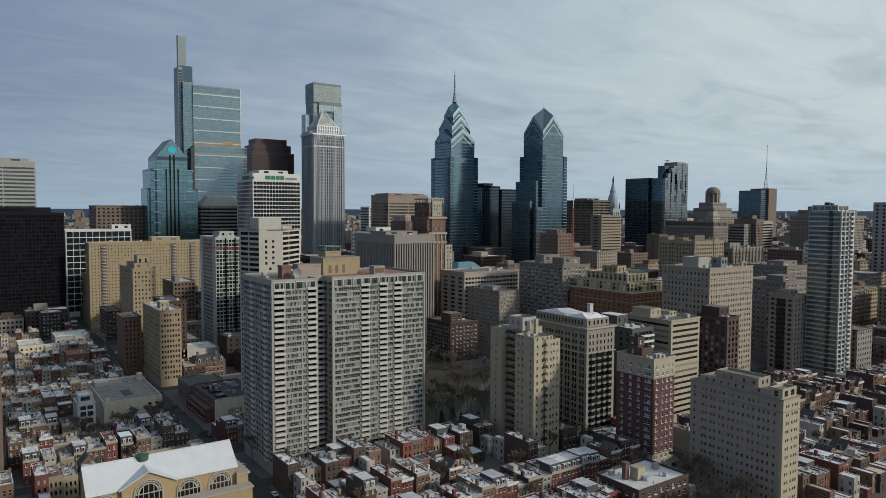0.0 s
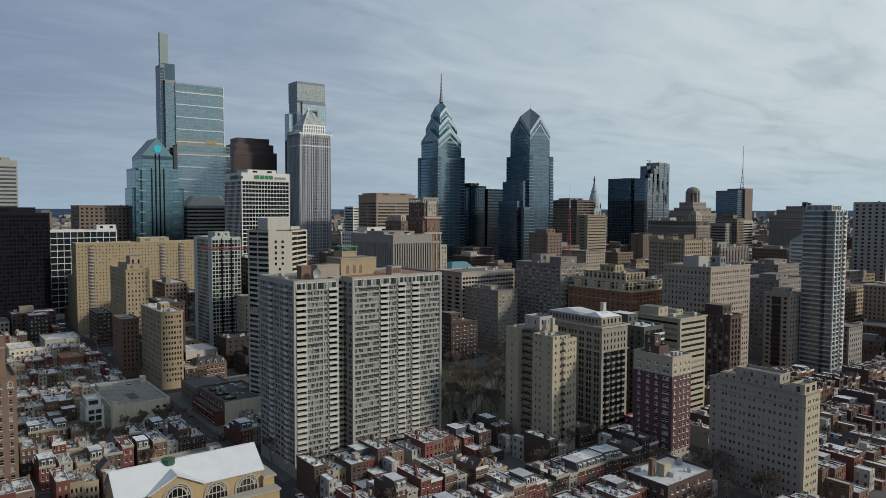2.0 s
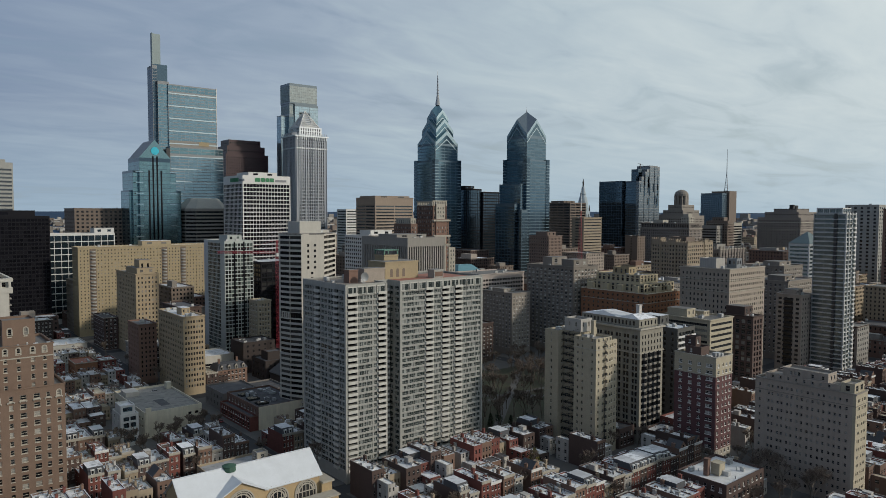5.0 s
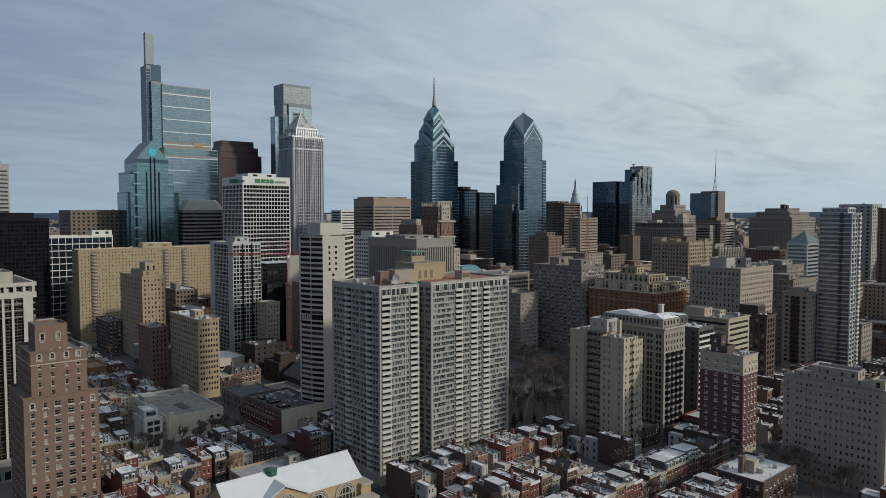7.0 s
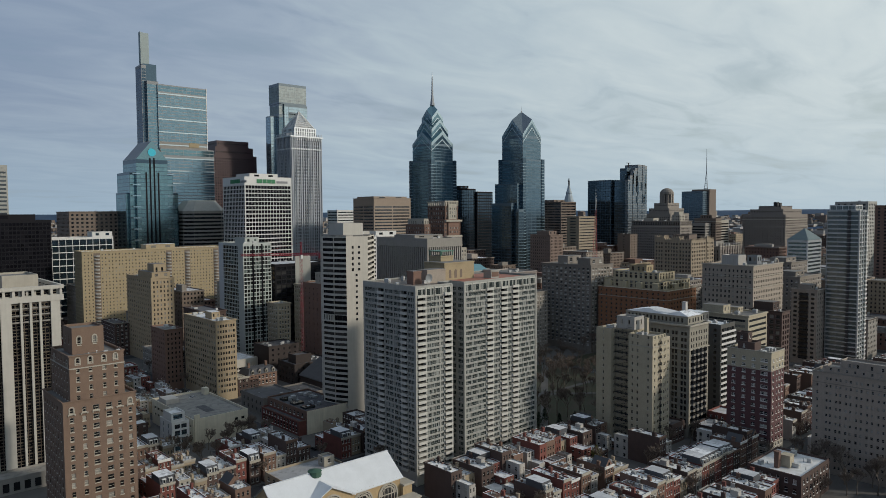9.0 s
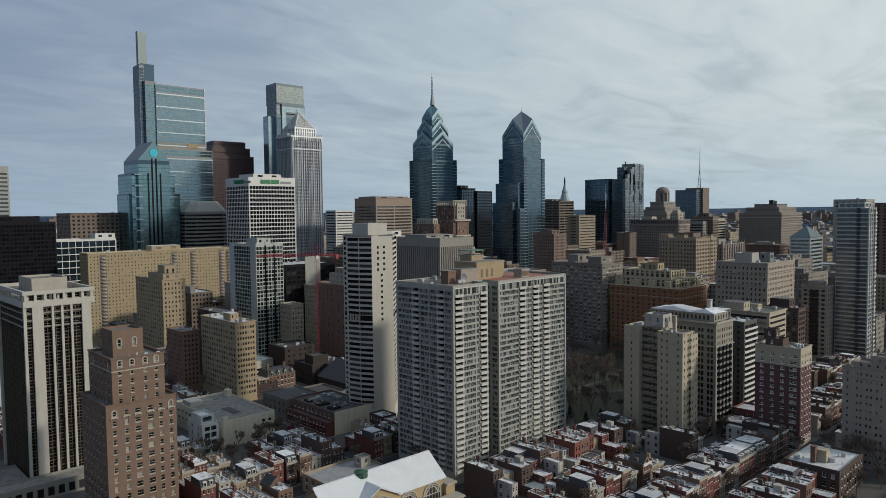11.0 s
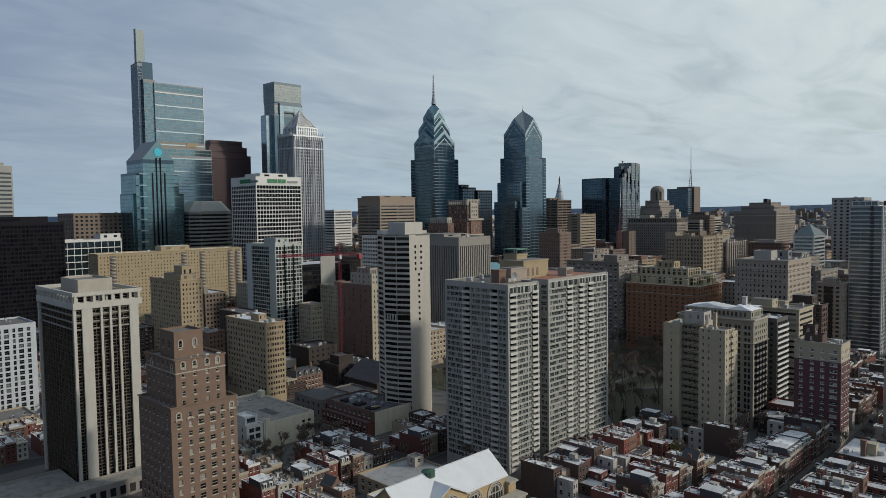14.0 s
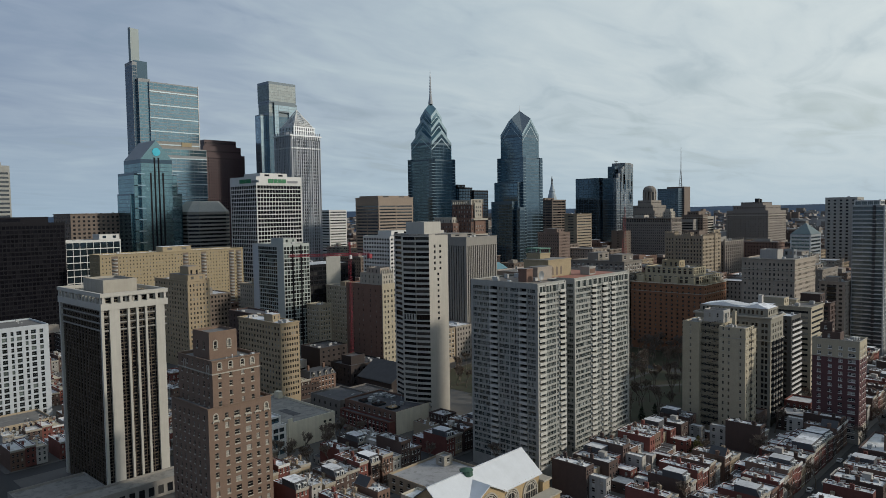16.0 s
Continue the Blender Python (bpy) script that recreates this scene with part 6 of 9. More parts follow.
def city_clock_tower():
    b = Bld("clock_tower", "pale stone clock tower with dark statue on its dome", "tower", 995, 880)
    b.vol(-11, 11, -11, 11, 0, 96, lane(2, 20, 4, 0.4), lane(2, 20, 4, 0.4), storeys(10, 12, 7, 0.2, 0.8), grey_stone)
    b.vol(-9.5, 9.5, -9.5, 9.5, 95, 118, lane(2, 17, 3, 0.4), lane(2, 17, 3, 0.4), [(98, 112)], dome_paint)
    g = Geo()
    prof = [(10.0, 118), (10.6, 123), (9.8, 130), (8.8, 136), (7.0, 143), (5.4, 147), (5.8, 150), (4.2, 154), (2.8, 159), (2.3, 163)]
    for r0, z0 in prof:
        g.v.extend((r0 * math.cos(k * math.pi / 6), r0 * math.sin(k * math.pi / 6), z0) for k in range(12))
    for j in range(len(prof) - 1):
        for k in range(12):
            g.f.append((12 * j + k, 12 * j + (k + 1) % 12, 12 * j + 12 + (k + 1) % 12, 12 * j + 12 + k))
            g.m.append(0)
    part("dome", g, [dome_paint], b.t, "grey painted iron dome")
    for sx in (-8.5, 8.5):
        for sy in (-8.5, 8.5):
            g = Geo()
            g.tube((sx, sy, 118), (sx, sy, 124), 1.4, 1.0, 8)
            g.tube((sx, sy, 124), (sx, sy, 129), 1.0, 0.2, 8)
            part("corner_finial", g, [iron], b.t)
    b.glaze(g_dark, frame_dark, "plain", 40)
    g = Geo()
    for (r0, z0), (r1, z1) in zip([(1.5, 157), (1.2, 159), (1.5, 163), (1.7, 166), (1.0, 168.5), (0.8, 170)], [(1.2, 159), (1.5, 163), (1.7, 166), (1.0, 168.5), (0.8, 170), (0.5, 172.5)]):
        g.tube((0, 0, z0), (0, 0, z1), r0, r1, 8)
    statue = new("statue", g.mesh("statue", [iron]))
    statue.location = (995, 880, 5.5)
    tagged(statue, "dark bronze statue on the clock tower's dome", "statue")


def arched_dome_block():
    b = Bld("office_tower", "grey stone office tower with arched lantern dome", "office building", 1000, 672)
    for dx, z0, z1 in ((0, 0, 110), (6, 109, 119), (12, 118, 128)):
        b.vol(dx, 62 - dx, dx, 50 - dx, z0, z1, lane(1, 61 - 2 * dx, 14, 0.4), lane(1, 49 - 2 * dx, 12, 0.4), storeys(z0 + 4, max(1, int((z1 - z0 - 5) / 3.9)), 3.9, 0.3, 0.8), grey_stone)
    b.glaze(g_dark, frame_dark, "sash", 60)
    cx, cy = 31, 25
    g = Geo()
    for k in range(10):
        a = 2 * math.pi * k / 10
        b.solid("lantern_pier", [grey_stone], (cx + 9.4 * math.cos(a) - 1.9, cx + 9.4 * math.cos(a) + 1.9, cy + 9.4 * math.sin(a) - 1.9, cy + 9.4 * math.sin(a) + 1.9, 127.2, 143))
    g.tube((cx, cy, 143), (cx, cy, 147), 11.8, 11.6, 16)
    for (r0, z0), (r1, z1) in zip([(11.0, 147), (9.6, 150), (6.5, 152.4)], [(9.6, 150), (6.5, 152.4), (2.0, 153.8)]):
        g.tube((cx, cy, z0), (cx, cy, z1), r0, r1, 16)
    g.tube((cx, cy, 127.2), (cx, cy, 143), 6.5, 6.5, 12, 1)
    part("lantern_dome", g, [grey_stone, frame_dark], b.t, "round stone lantern with arches")


def mast_tower():
    b = Bld("office_tower", "dark glass and grey brick office tower with radio mast", "office building", 1262, 750)
    b.vol(0, 20, 0, 46, 0, 154, lane(0.5, 19.5, 6, 0.85), lane(0.5, 45.5, 12, 0.85), storeys(6, 36, 4.0, 0.30, 0.85), blue_panel)
    b.vol(20.01, 48, -4, 34, 0, 158, [], lane(1, 37, 10, 0.5), storeys(6, 37, 4.0, 0.35, 0.8), brown_stone)
    b.glaze(g_navy, frame_dark, "plain", 0)
    g = Geo()
    for k in range(3):
        a = 2 * math.pi * k / 3
        g.tube((34 + 4 * math.cos(a), 10 + 4 * math.sin(a), 157), (34, 10, 198), 0.6, 0.5, 5)
    g.tube((34, 10, 194), (34, 10, 242), 0.8, 0.3, 6)
    for k in range(8):
        z = 160 + 5 * k
        r = 4 * (198 - z) / 41 + 0.4
        g.prism(circle(34, 10, r, r, 3), z, z + 0.7)
    part("radio_mast", g, [grey_panel], b.t, "tall lattice radio mast")


def mansard_hotel():
    b = Bld("hotel_block", "large stone hotel block with setback top", "hotel", 1003, 486)
    for x0, x1, y0, y1, z0, z1 in ((0, 84, 0, 64, 0, 108), (6, 76, 6, 56, 107, 116), (18, 60, 14, 48, 115, 121)):
        b.vol(x0, x1, y0, y1, z0, z1, lane(1, x1 - x0 - 1, int((x1 - x0) / 4), 0.4), lane(1, y1 - y0 - 1, int((y1 - y0) / 4), 0.4), storeys(z0 + 3, max(1, int((z1 - z0 - 4) / 3.9)), 3.9, 0.3, 0.8), pink_grey)
    b.band(0, 84, 0, 64, 100, 0.8, 1.0, limestone)
    b.band(0, 84, 0, 64, 90, 0.4, 0.6, limestone, "string_course")
    b.solid("roof_tank", [iron], (34, 40, 26, 32, 120, 127), (44, 50, 26, 32, 120, 126))
    b.glaze(g_dark, frame_dark, "sash", 60)


jagged_hotel()
city_clock_tower()
arched_dome_block()
mast_tower()
mansard_hotel()


def battlements(b, x0, x1, y0, y1, z, mat, step=2.4, w=1.1, h=1.5, out=0.25):
    """Merlons along the south and west edges of a roof."""
    g = Geo()
    for k in range(int((x1 - x0) / step) + 1):
        x = x0 + (x1 - x0 - w) * k / int((x1 - x0) / step)
        g.box(x, x + w, y0 - out, y0 + 0.5, z - 0.4, z + h)
    for k in range(1, int((y1 - y0) / step) + 1):
        y = y0 + (y1 - y0 - w) * k / int((y1 - y0) / step)
        g.box(x0 - out, x0 + 0.5, y, y + w, z - 0.4, z + h)
    part("parapet", g, [mat], b.t, "notched stone parapet", kind="stuff")


def castle_block():
    b = Bld("office_block", "tan stone office block with piers and notched battlements", "office building", 578, 409)
    W, D, H = 47, 40, 85
    for x0, x1, y0, y1, z in ((0, W, 0, D, H), (-0.8, 9, 30, D + 0.6, H + 3), (-0.8, 8, 13, 21, H + 2), (30, 37, -0.8, 6, H + 2)):
        b.vol(x0, x1, y0, y1, 0, z, lane(0.8, x1 - x0 - 0.8, max(2, int((x1 - x0) / 3.6)), 0.5), lane(0.8, y1 - y0 - 0.8, max(2, int((y1 - y0) / 3.2)), 0.5), storeys(5, 20, 3.9, 0.22, 0.74), sand_stone)
        battlements(b, x0, x1, y0, y1, z, sand_stone)
    for z in (H - 9, H - 18, 30):
        b.band(0, W, 0, D, z, 0.3, 0.5, sand_stone, "string_course")
    b.vol(14, 30, 10, 28, H - 1, H + 5, [], lane(1, 17, 4, 0.4), [(H + 1, H + 3.4)], brown_stone, name="penthouse")
    b.glaze(g_dark, frame_grey, "sash", 0)
    FOOT.append((577, 626, 408, 450))
    clutter(b.t, 2, 45, 2, 38, H - 0.9, 7, 61, 3.4)


def arcaded_block():
    b = Bld("office_block", "long grey stone office block with arcaded attic storey", "office building", 842, 567)
    W, D, H = 34, 80, 100
    b.vol(0, W, 0, D, 0, H - 8, lane(1, W - 1, 9, 0.45), lane(1, D - 1, 24, 0.42), storeys(5, 22, 3.9, 0.25, 0.76), pink_grey)
    b.vol(0.5, W - 0.5, 0.5, D - 0.5, H - 8.9, H, lane(1, W - 2, 11, 0.6), lane(1, D - 2, 27, 0.6), [(H - 6.4, H - 2.0)], pink_grey)
    b.band(0, W, 0, D, H - 8.4, 0.9, 0.7, limestone)
    b.band(0.5, W - 0.5, 0.5, D - 0.5, H - 0.9, 1.0, 0.9, pink_grey)
    for x0, x1, y0, y1, z in ((2, 16, 2, 14, H + 9), (4, 14, 4, 12, H + 13), (6, 20, 46, 62, H + 4)):
        b.vol(x0, x1, y0, y1, H - 1, z, lane(0.6, x1 - x0 - 0.6, 3, 0.4), lane(0.6, y1 - y0 - 0.6, 4, 0.4), [(H + 1, H + 3.2), (H + 5, H + 7.4)] if z > H + 5 else [], limestone, name="penthouse")
    b.glaze(g_dark, frame_grey, "sash", 0)
    FOOT.append((841, 877, 566, 648))
    clutter(b.t, 2, 30, 16, 76, H - 0.9, 9, 62, 4)


def finned_block():
    b = Bld("office_block", "grey stone office block with tall fins and notched parapet", "office building", 648, 414)
    W, D, H = 55, 36, 76
    b.vol(0, W, 0, D, 0, H, lane(1, W - 1, 18, 0.42), lane(1, D - 1, 12, 0.42), storeys(6, 17, 3.9, 0.14, 0.86), pink_grey)
    rib = Geo()
    rib.box(-0.45, 0.45, -0.7, 0, 8, H + 2.4)
    rib.box(-0.3, 0.3, -0.5, 0, H + 2.4, H + 3.4)
    me = rib.mesh("fin", [pink_grey])
    for k in range(10):
        part("fin", me, None, b.t, at=pose(0.5 + (W - 1) * k / 9, 0, 0))
    for k in range(7):
        part("fin", me, None, b.t, at=pose(0, D - 0.5 - (D - 1) * k / 6, 0, 0, 0, 270))
    b.band(0, W, 0, D, H - 0.6, 0.4, 0.9, limestone)
    b.vol(8, 26, 8, 28, H - 1, H + 5, [], lane(1, 19, 5, 0.4), [(H + 1, H + 3.4)], concrete_grey, name="penthouse")
    b.glaze(g_dark, frame_dark, "sash", 0)
    FOOT.append((647, 704, 413, 451))
    clutter(b.t, 28, 53, 2, 34, H - 0.9, 7, 63, 3.6)


def twin_block():
    b = Bld("office_block", "grey twin-topped office block with a pale banded wing", "office building", 926, 556)
    b.vol(0, 18, 0, 34, 0, 103, lane(0.8, 17.2, 5, 0.5), lane(0.8, 33.2, 9, 0.5), storeys(5, 24, 3.95, 0.25, 0.78), brown_stone)
    b.vol(18.01, 46, 2, 34, 0, 100, lane(0.6, 27.4, 1, 0.97), lane(0.8, 31, 8, 0.5), storeys(5, 23, 3.95, 0.36, 0.86), limestone)
    b.vol(-16, -0.01, 8, 34, 0, 96, lane(0.8, 15.2, 4, 0.5), lane(0.6, 25.4, 1, 0.96), storeys(5, 22, 3.95, 0.36, 0.86), concrete_grey)
    b.band(0, 18, 0, 34, 98, 0.5, 0.6, limestone)
    b.vol(3, 14, 8, 26, 102, 108, [], lane(1, 17, 4, 0.4), [(103.6, 106)], brown_stone, name="penthouse")
    b.glaze(g_dark, frame_grey, "plain", 0)
    FOOT.append((909, 973, 555, 591))
    clutter(b.t, 20, 44, 4, 32, 99.1, 5, 64, 4)


castle_block()
arcaded_block()
finned_block()
twin_block()
slab_tower("office_block", "dark brown brick office block with pale roof house", 770, 806, 640, 682, 65, brown_brick, g_home, frame_grey, 16, 9, 10, (0.45, 0.45), base=5, singles=0, roofm=roof_silver, plant=[(0.2, 0.5, 0.3, 0.6, 5)])
slab_tower("office_block", "blank grey brown masonry block", 784, 802, 611, 632, 82, brown_stone, g_dark, frame_dark, 20, 4, 1, (0.3, 0.1), base=5, singles=0, machines=2)
t = slab_tower("office_block", "teal glass block with pyramid roof", 668, 705, 332, 352, 84, silver_panel, g_blue, frame_grey, 20, 1, 1, (0.96, 0.96), (0.4, 0.9), base=6, singles=20, style="band")
g = Geo()
g.cone([(-0.5, -0.5), (37.5, -0.5), (37.5, 20.5), (-0.5, 20.5)], 84.2, (18.5, 10, 96))
part("pyramid_roof", g, [material("dull_green_metal_roof", (0.075, 0.115, 0.125), rough=0.5, var=0.15)], t, "dull green metal pyramid roof")
b = Bld("office_block", "low pale block with teal copper hipped roof", "office building", 398, 545)
b.vol(0, 30, 0, 22, 0, 56, lane(1, 29, 9, 0.5), lane(1, 21, 7, 0.5), storeys(4, 14, 3.6, 0.3, 0.8), limestone)
b.glaze(g_dark, frame_dark, "sash", 0)
g = Geo()
for q in ([(0, 0), (30, 0), (24, 7), (6, 7)], [(30, 0), (30, 22), (24, 15), (24, 7)], [(30, 22), (0, 22), (6, 15), (24, 15)], [(0, 22), (0, 0), (6, 7), (6, 15)], [(6, 7), (24, 7), (24, 15), (6, 15)]):
    g.face([(x, y, 56.2 if x in (0, 30) or y in (0, 22) else 62.5) for x, y in q])
part("hipped_roof", g, [teal_roof], b.t, "teal copper hipped roof")
FOOT.append((397, 429, 544, 568))
slab_tower("apartment_tower", "pale art deco tower with tall arched recesses", 826, 858, 325, 360, 124, concrete, g_dark, frame_dark, 28, 5, 5, (0.4, 0.4), base=6, singles=50)
slab_tower("apartment_tower", "dark brick apartment tower with narrow windows", 763, 800, 262, 300, 119, brown_brick, g_dark, frame_dark, 32, 5, 6, (0.4, 0.4), base=6, singles=50)
slab_tower("office_block", "grey block with small windows", 500, 545, 276, 310, 62, grey_stone, g_home, frame_white, 15, 12, 9, (0.35, 0.35), base=5, singles=60, plant=[(0.2, 0.6, 0.2, 0.6, 4)])
slab_tower("apartment_block", "grey stone residential block", 545, 580, 300, 335, 70, grey_stone, g_home, frame_white, 17, 9, 9, (0.38, 0.35), base=5, singles=60, plant=[(0.2, 0.8, 0.2, 0.6, 4)])
pink_brick = material("pink_brown_brick", (0.175, 0.128, 0.106), var=0.14, streak=0.1, bump=0.2, course=2.6)
slab_tower("office_block", "pink brown brick office block with crenellated top", 553, 576, 568, 598, 88, pink_brick, g_dark, frame_dark, 22, 9, 10, (0.4, 0.4), base=6, singles=40, plant=[(0.2, 0.8, 0.2, 0.8, 5)])
slab_tower("office_block", "low white gridded office block", 354, 400, 640, 682, 90, white_panel, g_dark, frame_dark, 20, 11, 10, (0.7, 0.7), (0.35, 0.85), base=6, singles=60, style="plain", depth=0.5, plant=[(0.3, 0.9, 0.3, 0.8, 6)])


def stone_topped_tower():
    b = Bld("apartment_tower", "brown brick apartment tower with cream stone front and crown", "apartment building", 198.2, 478)
    rows = storeys(5, 15, 3.7, 0.28, 0.76)
    b.vol(0.6, 14.6, 0.6, 40.6, 0, 63, spots([2, 5, 8.6, 11.6], 1.3), spots([3, 8, 14, 19, 27, 33, 38], 0.8), rows, brown_brick)
    b.vol(0.3, 14.9, 0, 0.75, 0, 64, spots([2.3, 5.3, 8.9, 11.9], 1.3), [], rows, cream_brick, back=False)
    b.vol(2, 13, 2, 26, 62, 71, spots([2, 4.5, 7, 9.4], 0.9), spots([2, 6, 10, 15, 20], 1.0), storeys(63, 2, 3.6, 0.28, 0.78), limestone)
    b.vol(3, 12, 5, 20, 70, 75, spots([2, 4.5, 7], 0.9), spots([3, 7, 11], 1.0), [(71.5, 73.6)], taupe_brick, name="penthouse")
    for k in range(6):
        b.solid("finial", [limestone], (1.8 + 2.1 * k, 2.5 + 2.1 * k, 1.8, 2.5, 71, 73.6))
    b.glaze(g_home, frame_grey, "sash", 100)
    FOOT.append((198, 213.5, 477, 519))


stone_topped_tower()
t = slab_tower("office_block", "black glass block with blank grey end wall", 212, 262, 585, 625, 72, black_panel, g_dark, frame_dark, 17, 10, 8, (0.85, 0.85), (0.2, 0.9), base=5, singles=40, style="plain", roofm=roof_silver)
g = Geo()
g.box(19, 34, -0.4, 0.0, 0, 78)
part("end_wall", g, [concrete], t, "blank pale concrete end wall")
slab_tower("apartment_block", "small cream apartment block", 186, 197, 535, 551, 46, cream_brick, g_home, frame_white, 11, 4, 5, (0.45, 0.4), base=4, singles=40)
slab_tower("apartment_block", "blue grey and white apartment block with balconies", -26, 1, 534, 566, 56, blue_white, g_leaf, frame_grey, 17, [(1.2, 3.0), (4.2, 6.6), (8.4, 9.8), (11.2, 13.6), (15.4, 16.8), (18.2, 20.6), (22.4, 24.2)], [], (0.5, 0.6), (0.14, 0.86), base=3, singles=100, depth=0.5)
slab_tower("apartment_block", "cream brick low block", -40, -6, 560, 590, 28, cream_brick, g_dark, frame_dark, 7, 8, 7, (0.35, 0.35), base=3, singles=50)
slab_tower("office_block", "brown low office block", 132, 192, 880, 930, 118, brown_stone, g_dark, frame_dark, 26, 12, 10, (0.5, 0.5), base=6, singles=40)

# ---- low buildings: church, garage, rows of town houses ----
FOOT += [(50, 91, 283, 322), (35, 63, 597, 627), (62, 89, 551, 579), (58, 75, 689, 711), (63, 90, 639, 671), (103, 115.5, 649, 685), (197, 299, 395, 453), (341, 402, 281, 394), (245, 277, 216, 232), (232, 245, 233, 261), (134, 197, 418, 530), (126, 158, 511, 539), (104, 188, 276, 320), (30, 89.5, 255, 292), (211, 233, 231, 268), (245, 269, 231, 275), (243.5, 261.5, 190, 215), (245.5, 261, 134, 178), (277, 299, 230, 264),
         (305, 335, 228, 264), (-52, 15, 385, 449), (-12.5, 14.5, 332, 362), (128, 184, 366, 414), (103, 152, 372, 446), (57, 90, 388, 453), (75, 90, 292, 318), (186, 336, 276, 398), (394, 442, 329, 394),
         (388, 440, 262, 302), (480, 511, 228, 253), (327, 377, 518, 556), (540, 592, 760, 808), (610, 672, 668, 718), (260, 352, 1000, 1050), (428, 494, 990, 1036), (392, 443, 850, 910),
         (180, 240, 840, 890), (390, 462, 1088, 1142), (238, 293, 833, 882), (880, 940, 668, 750), (974, 1002, 852, 880), (1000, 1064, 670, 724), (1268, 1356, 736, 794), (1000, 1090, 484, 552)]


def free(x0, x1, y0, y1, pad=-0.05):
    return all(x1 + pad <= a or x0 - pad >= b or y1 + pad <= c or y0 - pad >= d for a, b, c, d in FOOT)


def arch_geo(g, r0, r1, y0, y1, m, n=14, z=0.0):
    """A round-arched moulding from radius r0 out to r1, its face at y0."""
    for k in range(n):
        a, b = math.pi * k / n, math.pi * (k + 1) / n
        p = [(-r * math.cos(w), y0, z + r * math.sin(w)) for r, w in ((r0, a), (r1, a), (r1, b), (r0, b))]
        g.face(p, m)
        g.face([p[1], (p[1][0], y1, p[1][2]), (p[2][0], y1, p[2][2]), p[2]], m)
        g.face([p[0], p[3], (p[3][0], y1, p[3][2]), (p[0][0], y1, p[0][2])], m)


def church():
    t = thing("church", "yellow stone church with white metal roof and arched windows", "church", 35, 264.5)
    W, D, E, R = 51.5, 17.5, 15.0, 22.0
    g = Geo()
    g.box(0, W, 0, D, 0, E, 0)
    for x in (0, W):
        s = [(x, 0, E), (x, D, E), (x, D / 2, R - 0.3)]
        g.face(s if x else s[::-1], 0)
    part("wall", g, [tan_church], t)
    g = Geo()
    o, th = 1.0, 0.35
    for s, y in ((1, -o), (-1, D + o)):
        a = [(-0.8, y, E - o * 0.8), (W + 0.8, y, E - o * 0.8), (W + 0.8, D / 2, R), (-0.8, D / 2, R)]
        g.face(a if s > 0 else a[::-1], 0)
        lo = [(x, yy, z - th) for x, yy, z in a]
        g.face(lo[::-1] if s > 0 else lo, 0)
        g.face([lo[0], lo[1], a[1], a[0]] if s > 0 else [a[0], a[1], lo[1], lo[0]], 0)
    g.box(-0.8, W + 0.8, D / 2 - 0.25, D / 2 + 0.25, R - 0.1, R + 0.18)
    part("roof", g, [roof_white], t, "smooth white metal gable roof")
    # the cross gable over the middle
    gx0, gx1, gm = 10.5, 28.5, 19.5
    g = Geo()
    g.box(gx0, gx1, -1.6, 0.0, 0, E, 0)
    g.face([(gx0, -1.6, E), (gx1, -1.6, E), (gm, -1.6, E + 4.3)], 0)
    part("transept", g, [tan_church], t)
    g = Geo()
    for s in (-1, 1):
        x = gm + s * 10.0
        q = [(x, -2.4, E - 0.5), (gm, -2.4, E + 4.7), (gm, 8.0, E + 4.7), (x, 3.0, E - 0.5)]
        g.face(q if s > 0 else q[::-1], 0)
        g.face([(x, -2.4, E - 0.9), (x, -2.4, E - 0.5), (gm, -2.4, E + 4.7), (gm, -2.4, E + 4.3)] if s < 0 else [(gm, -2.4, E + 4.3), (gm, -2.4, E + 4.7), (x, -2.4, E - 0.5), (x, -2.4, E - 0.9)], 0)
    part("transept_roof", g, [roof_white], t)
    g = Geo()
    for k in range(28):
        g.box(0.6 + k * 1.8, 1.1 + k * 1.8, -0.6, 0.0, E - 1.0, E - 0.4)
    g.box(-0.2, W + 0.2, -0.3, 0.0, E - 1.4, E - 1.0)
    part("eaves_moulding", g, [limestone], t, kind="stuff")
    # great round-arched windows
    def big_window(u, y, r, z):
        w = Geo()
        arch_geo(w, r, r + 0.55, -0.35, 0.0, 0, z=z)
        arch_geo(w, r - 0.62, r - 0.22, -0.2, 0.0, 0, z=z)
        arch_geo(w, r - 1.5, r - 0.95, -0.14, 0.0, 0, z=z)
        for s in (-1, 1):
            w.box(min(s * r, s * (r + 0.55)), max(s * r, s * (r + 0.55)), -0.35, 0, z - 6.5, z)
        frm = part("arched_window", w, [limestone], t, "round-arched church window with stone bars", at=pose(u, y, 0))
        n, w = 14, Geo()
        w.face([(-r, -0.06, z - 6.5), (r, -0.06, z - 6.5)] + [(r * math.cos(math.pi * k / n), -0.06, z + r * math.sin(math.pi * k / n)) for k in range(n + 1)])
        part("pane", w, [g_dark], frm, "dark leaded pane")
        for k in range(-2, 3):
            w = Geo()
            w.box(k * r / 2.6 - 0.12, k * r / 2.6 + 0.12, -0.22, -0.06, z - 6.5, z + math.sqrt(max(0.2, r * r - (k * r / 2.6) ** 2)) * 0.92)
            part("mullion", w, [limestone], frm)
        for z0, z1 in ((z - 0.2, z + 0.15), (z - 3.4, z - 3.1)):
            w = Geo()
            w.box(-r, r, -0.25, -0.06, z0, z1)
            part("transom", w, [limestone], frm)
    for u in (34.0, 45.6):
        big_window(u, 0.0, 4.0, 9.2)
    for u in (5.2,):
        big_window(u, 0.0, 3.6, 9.4)
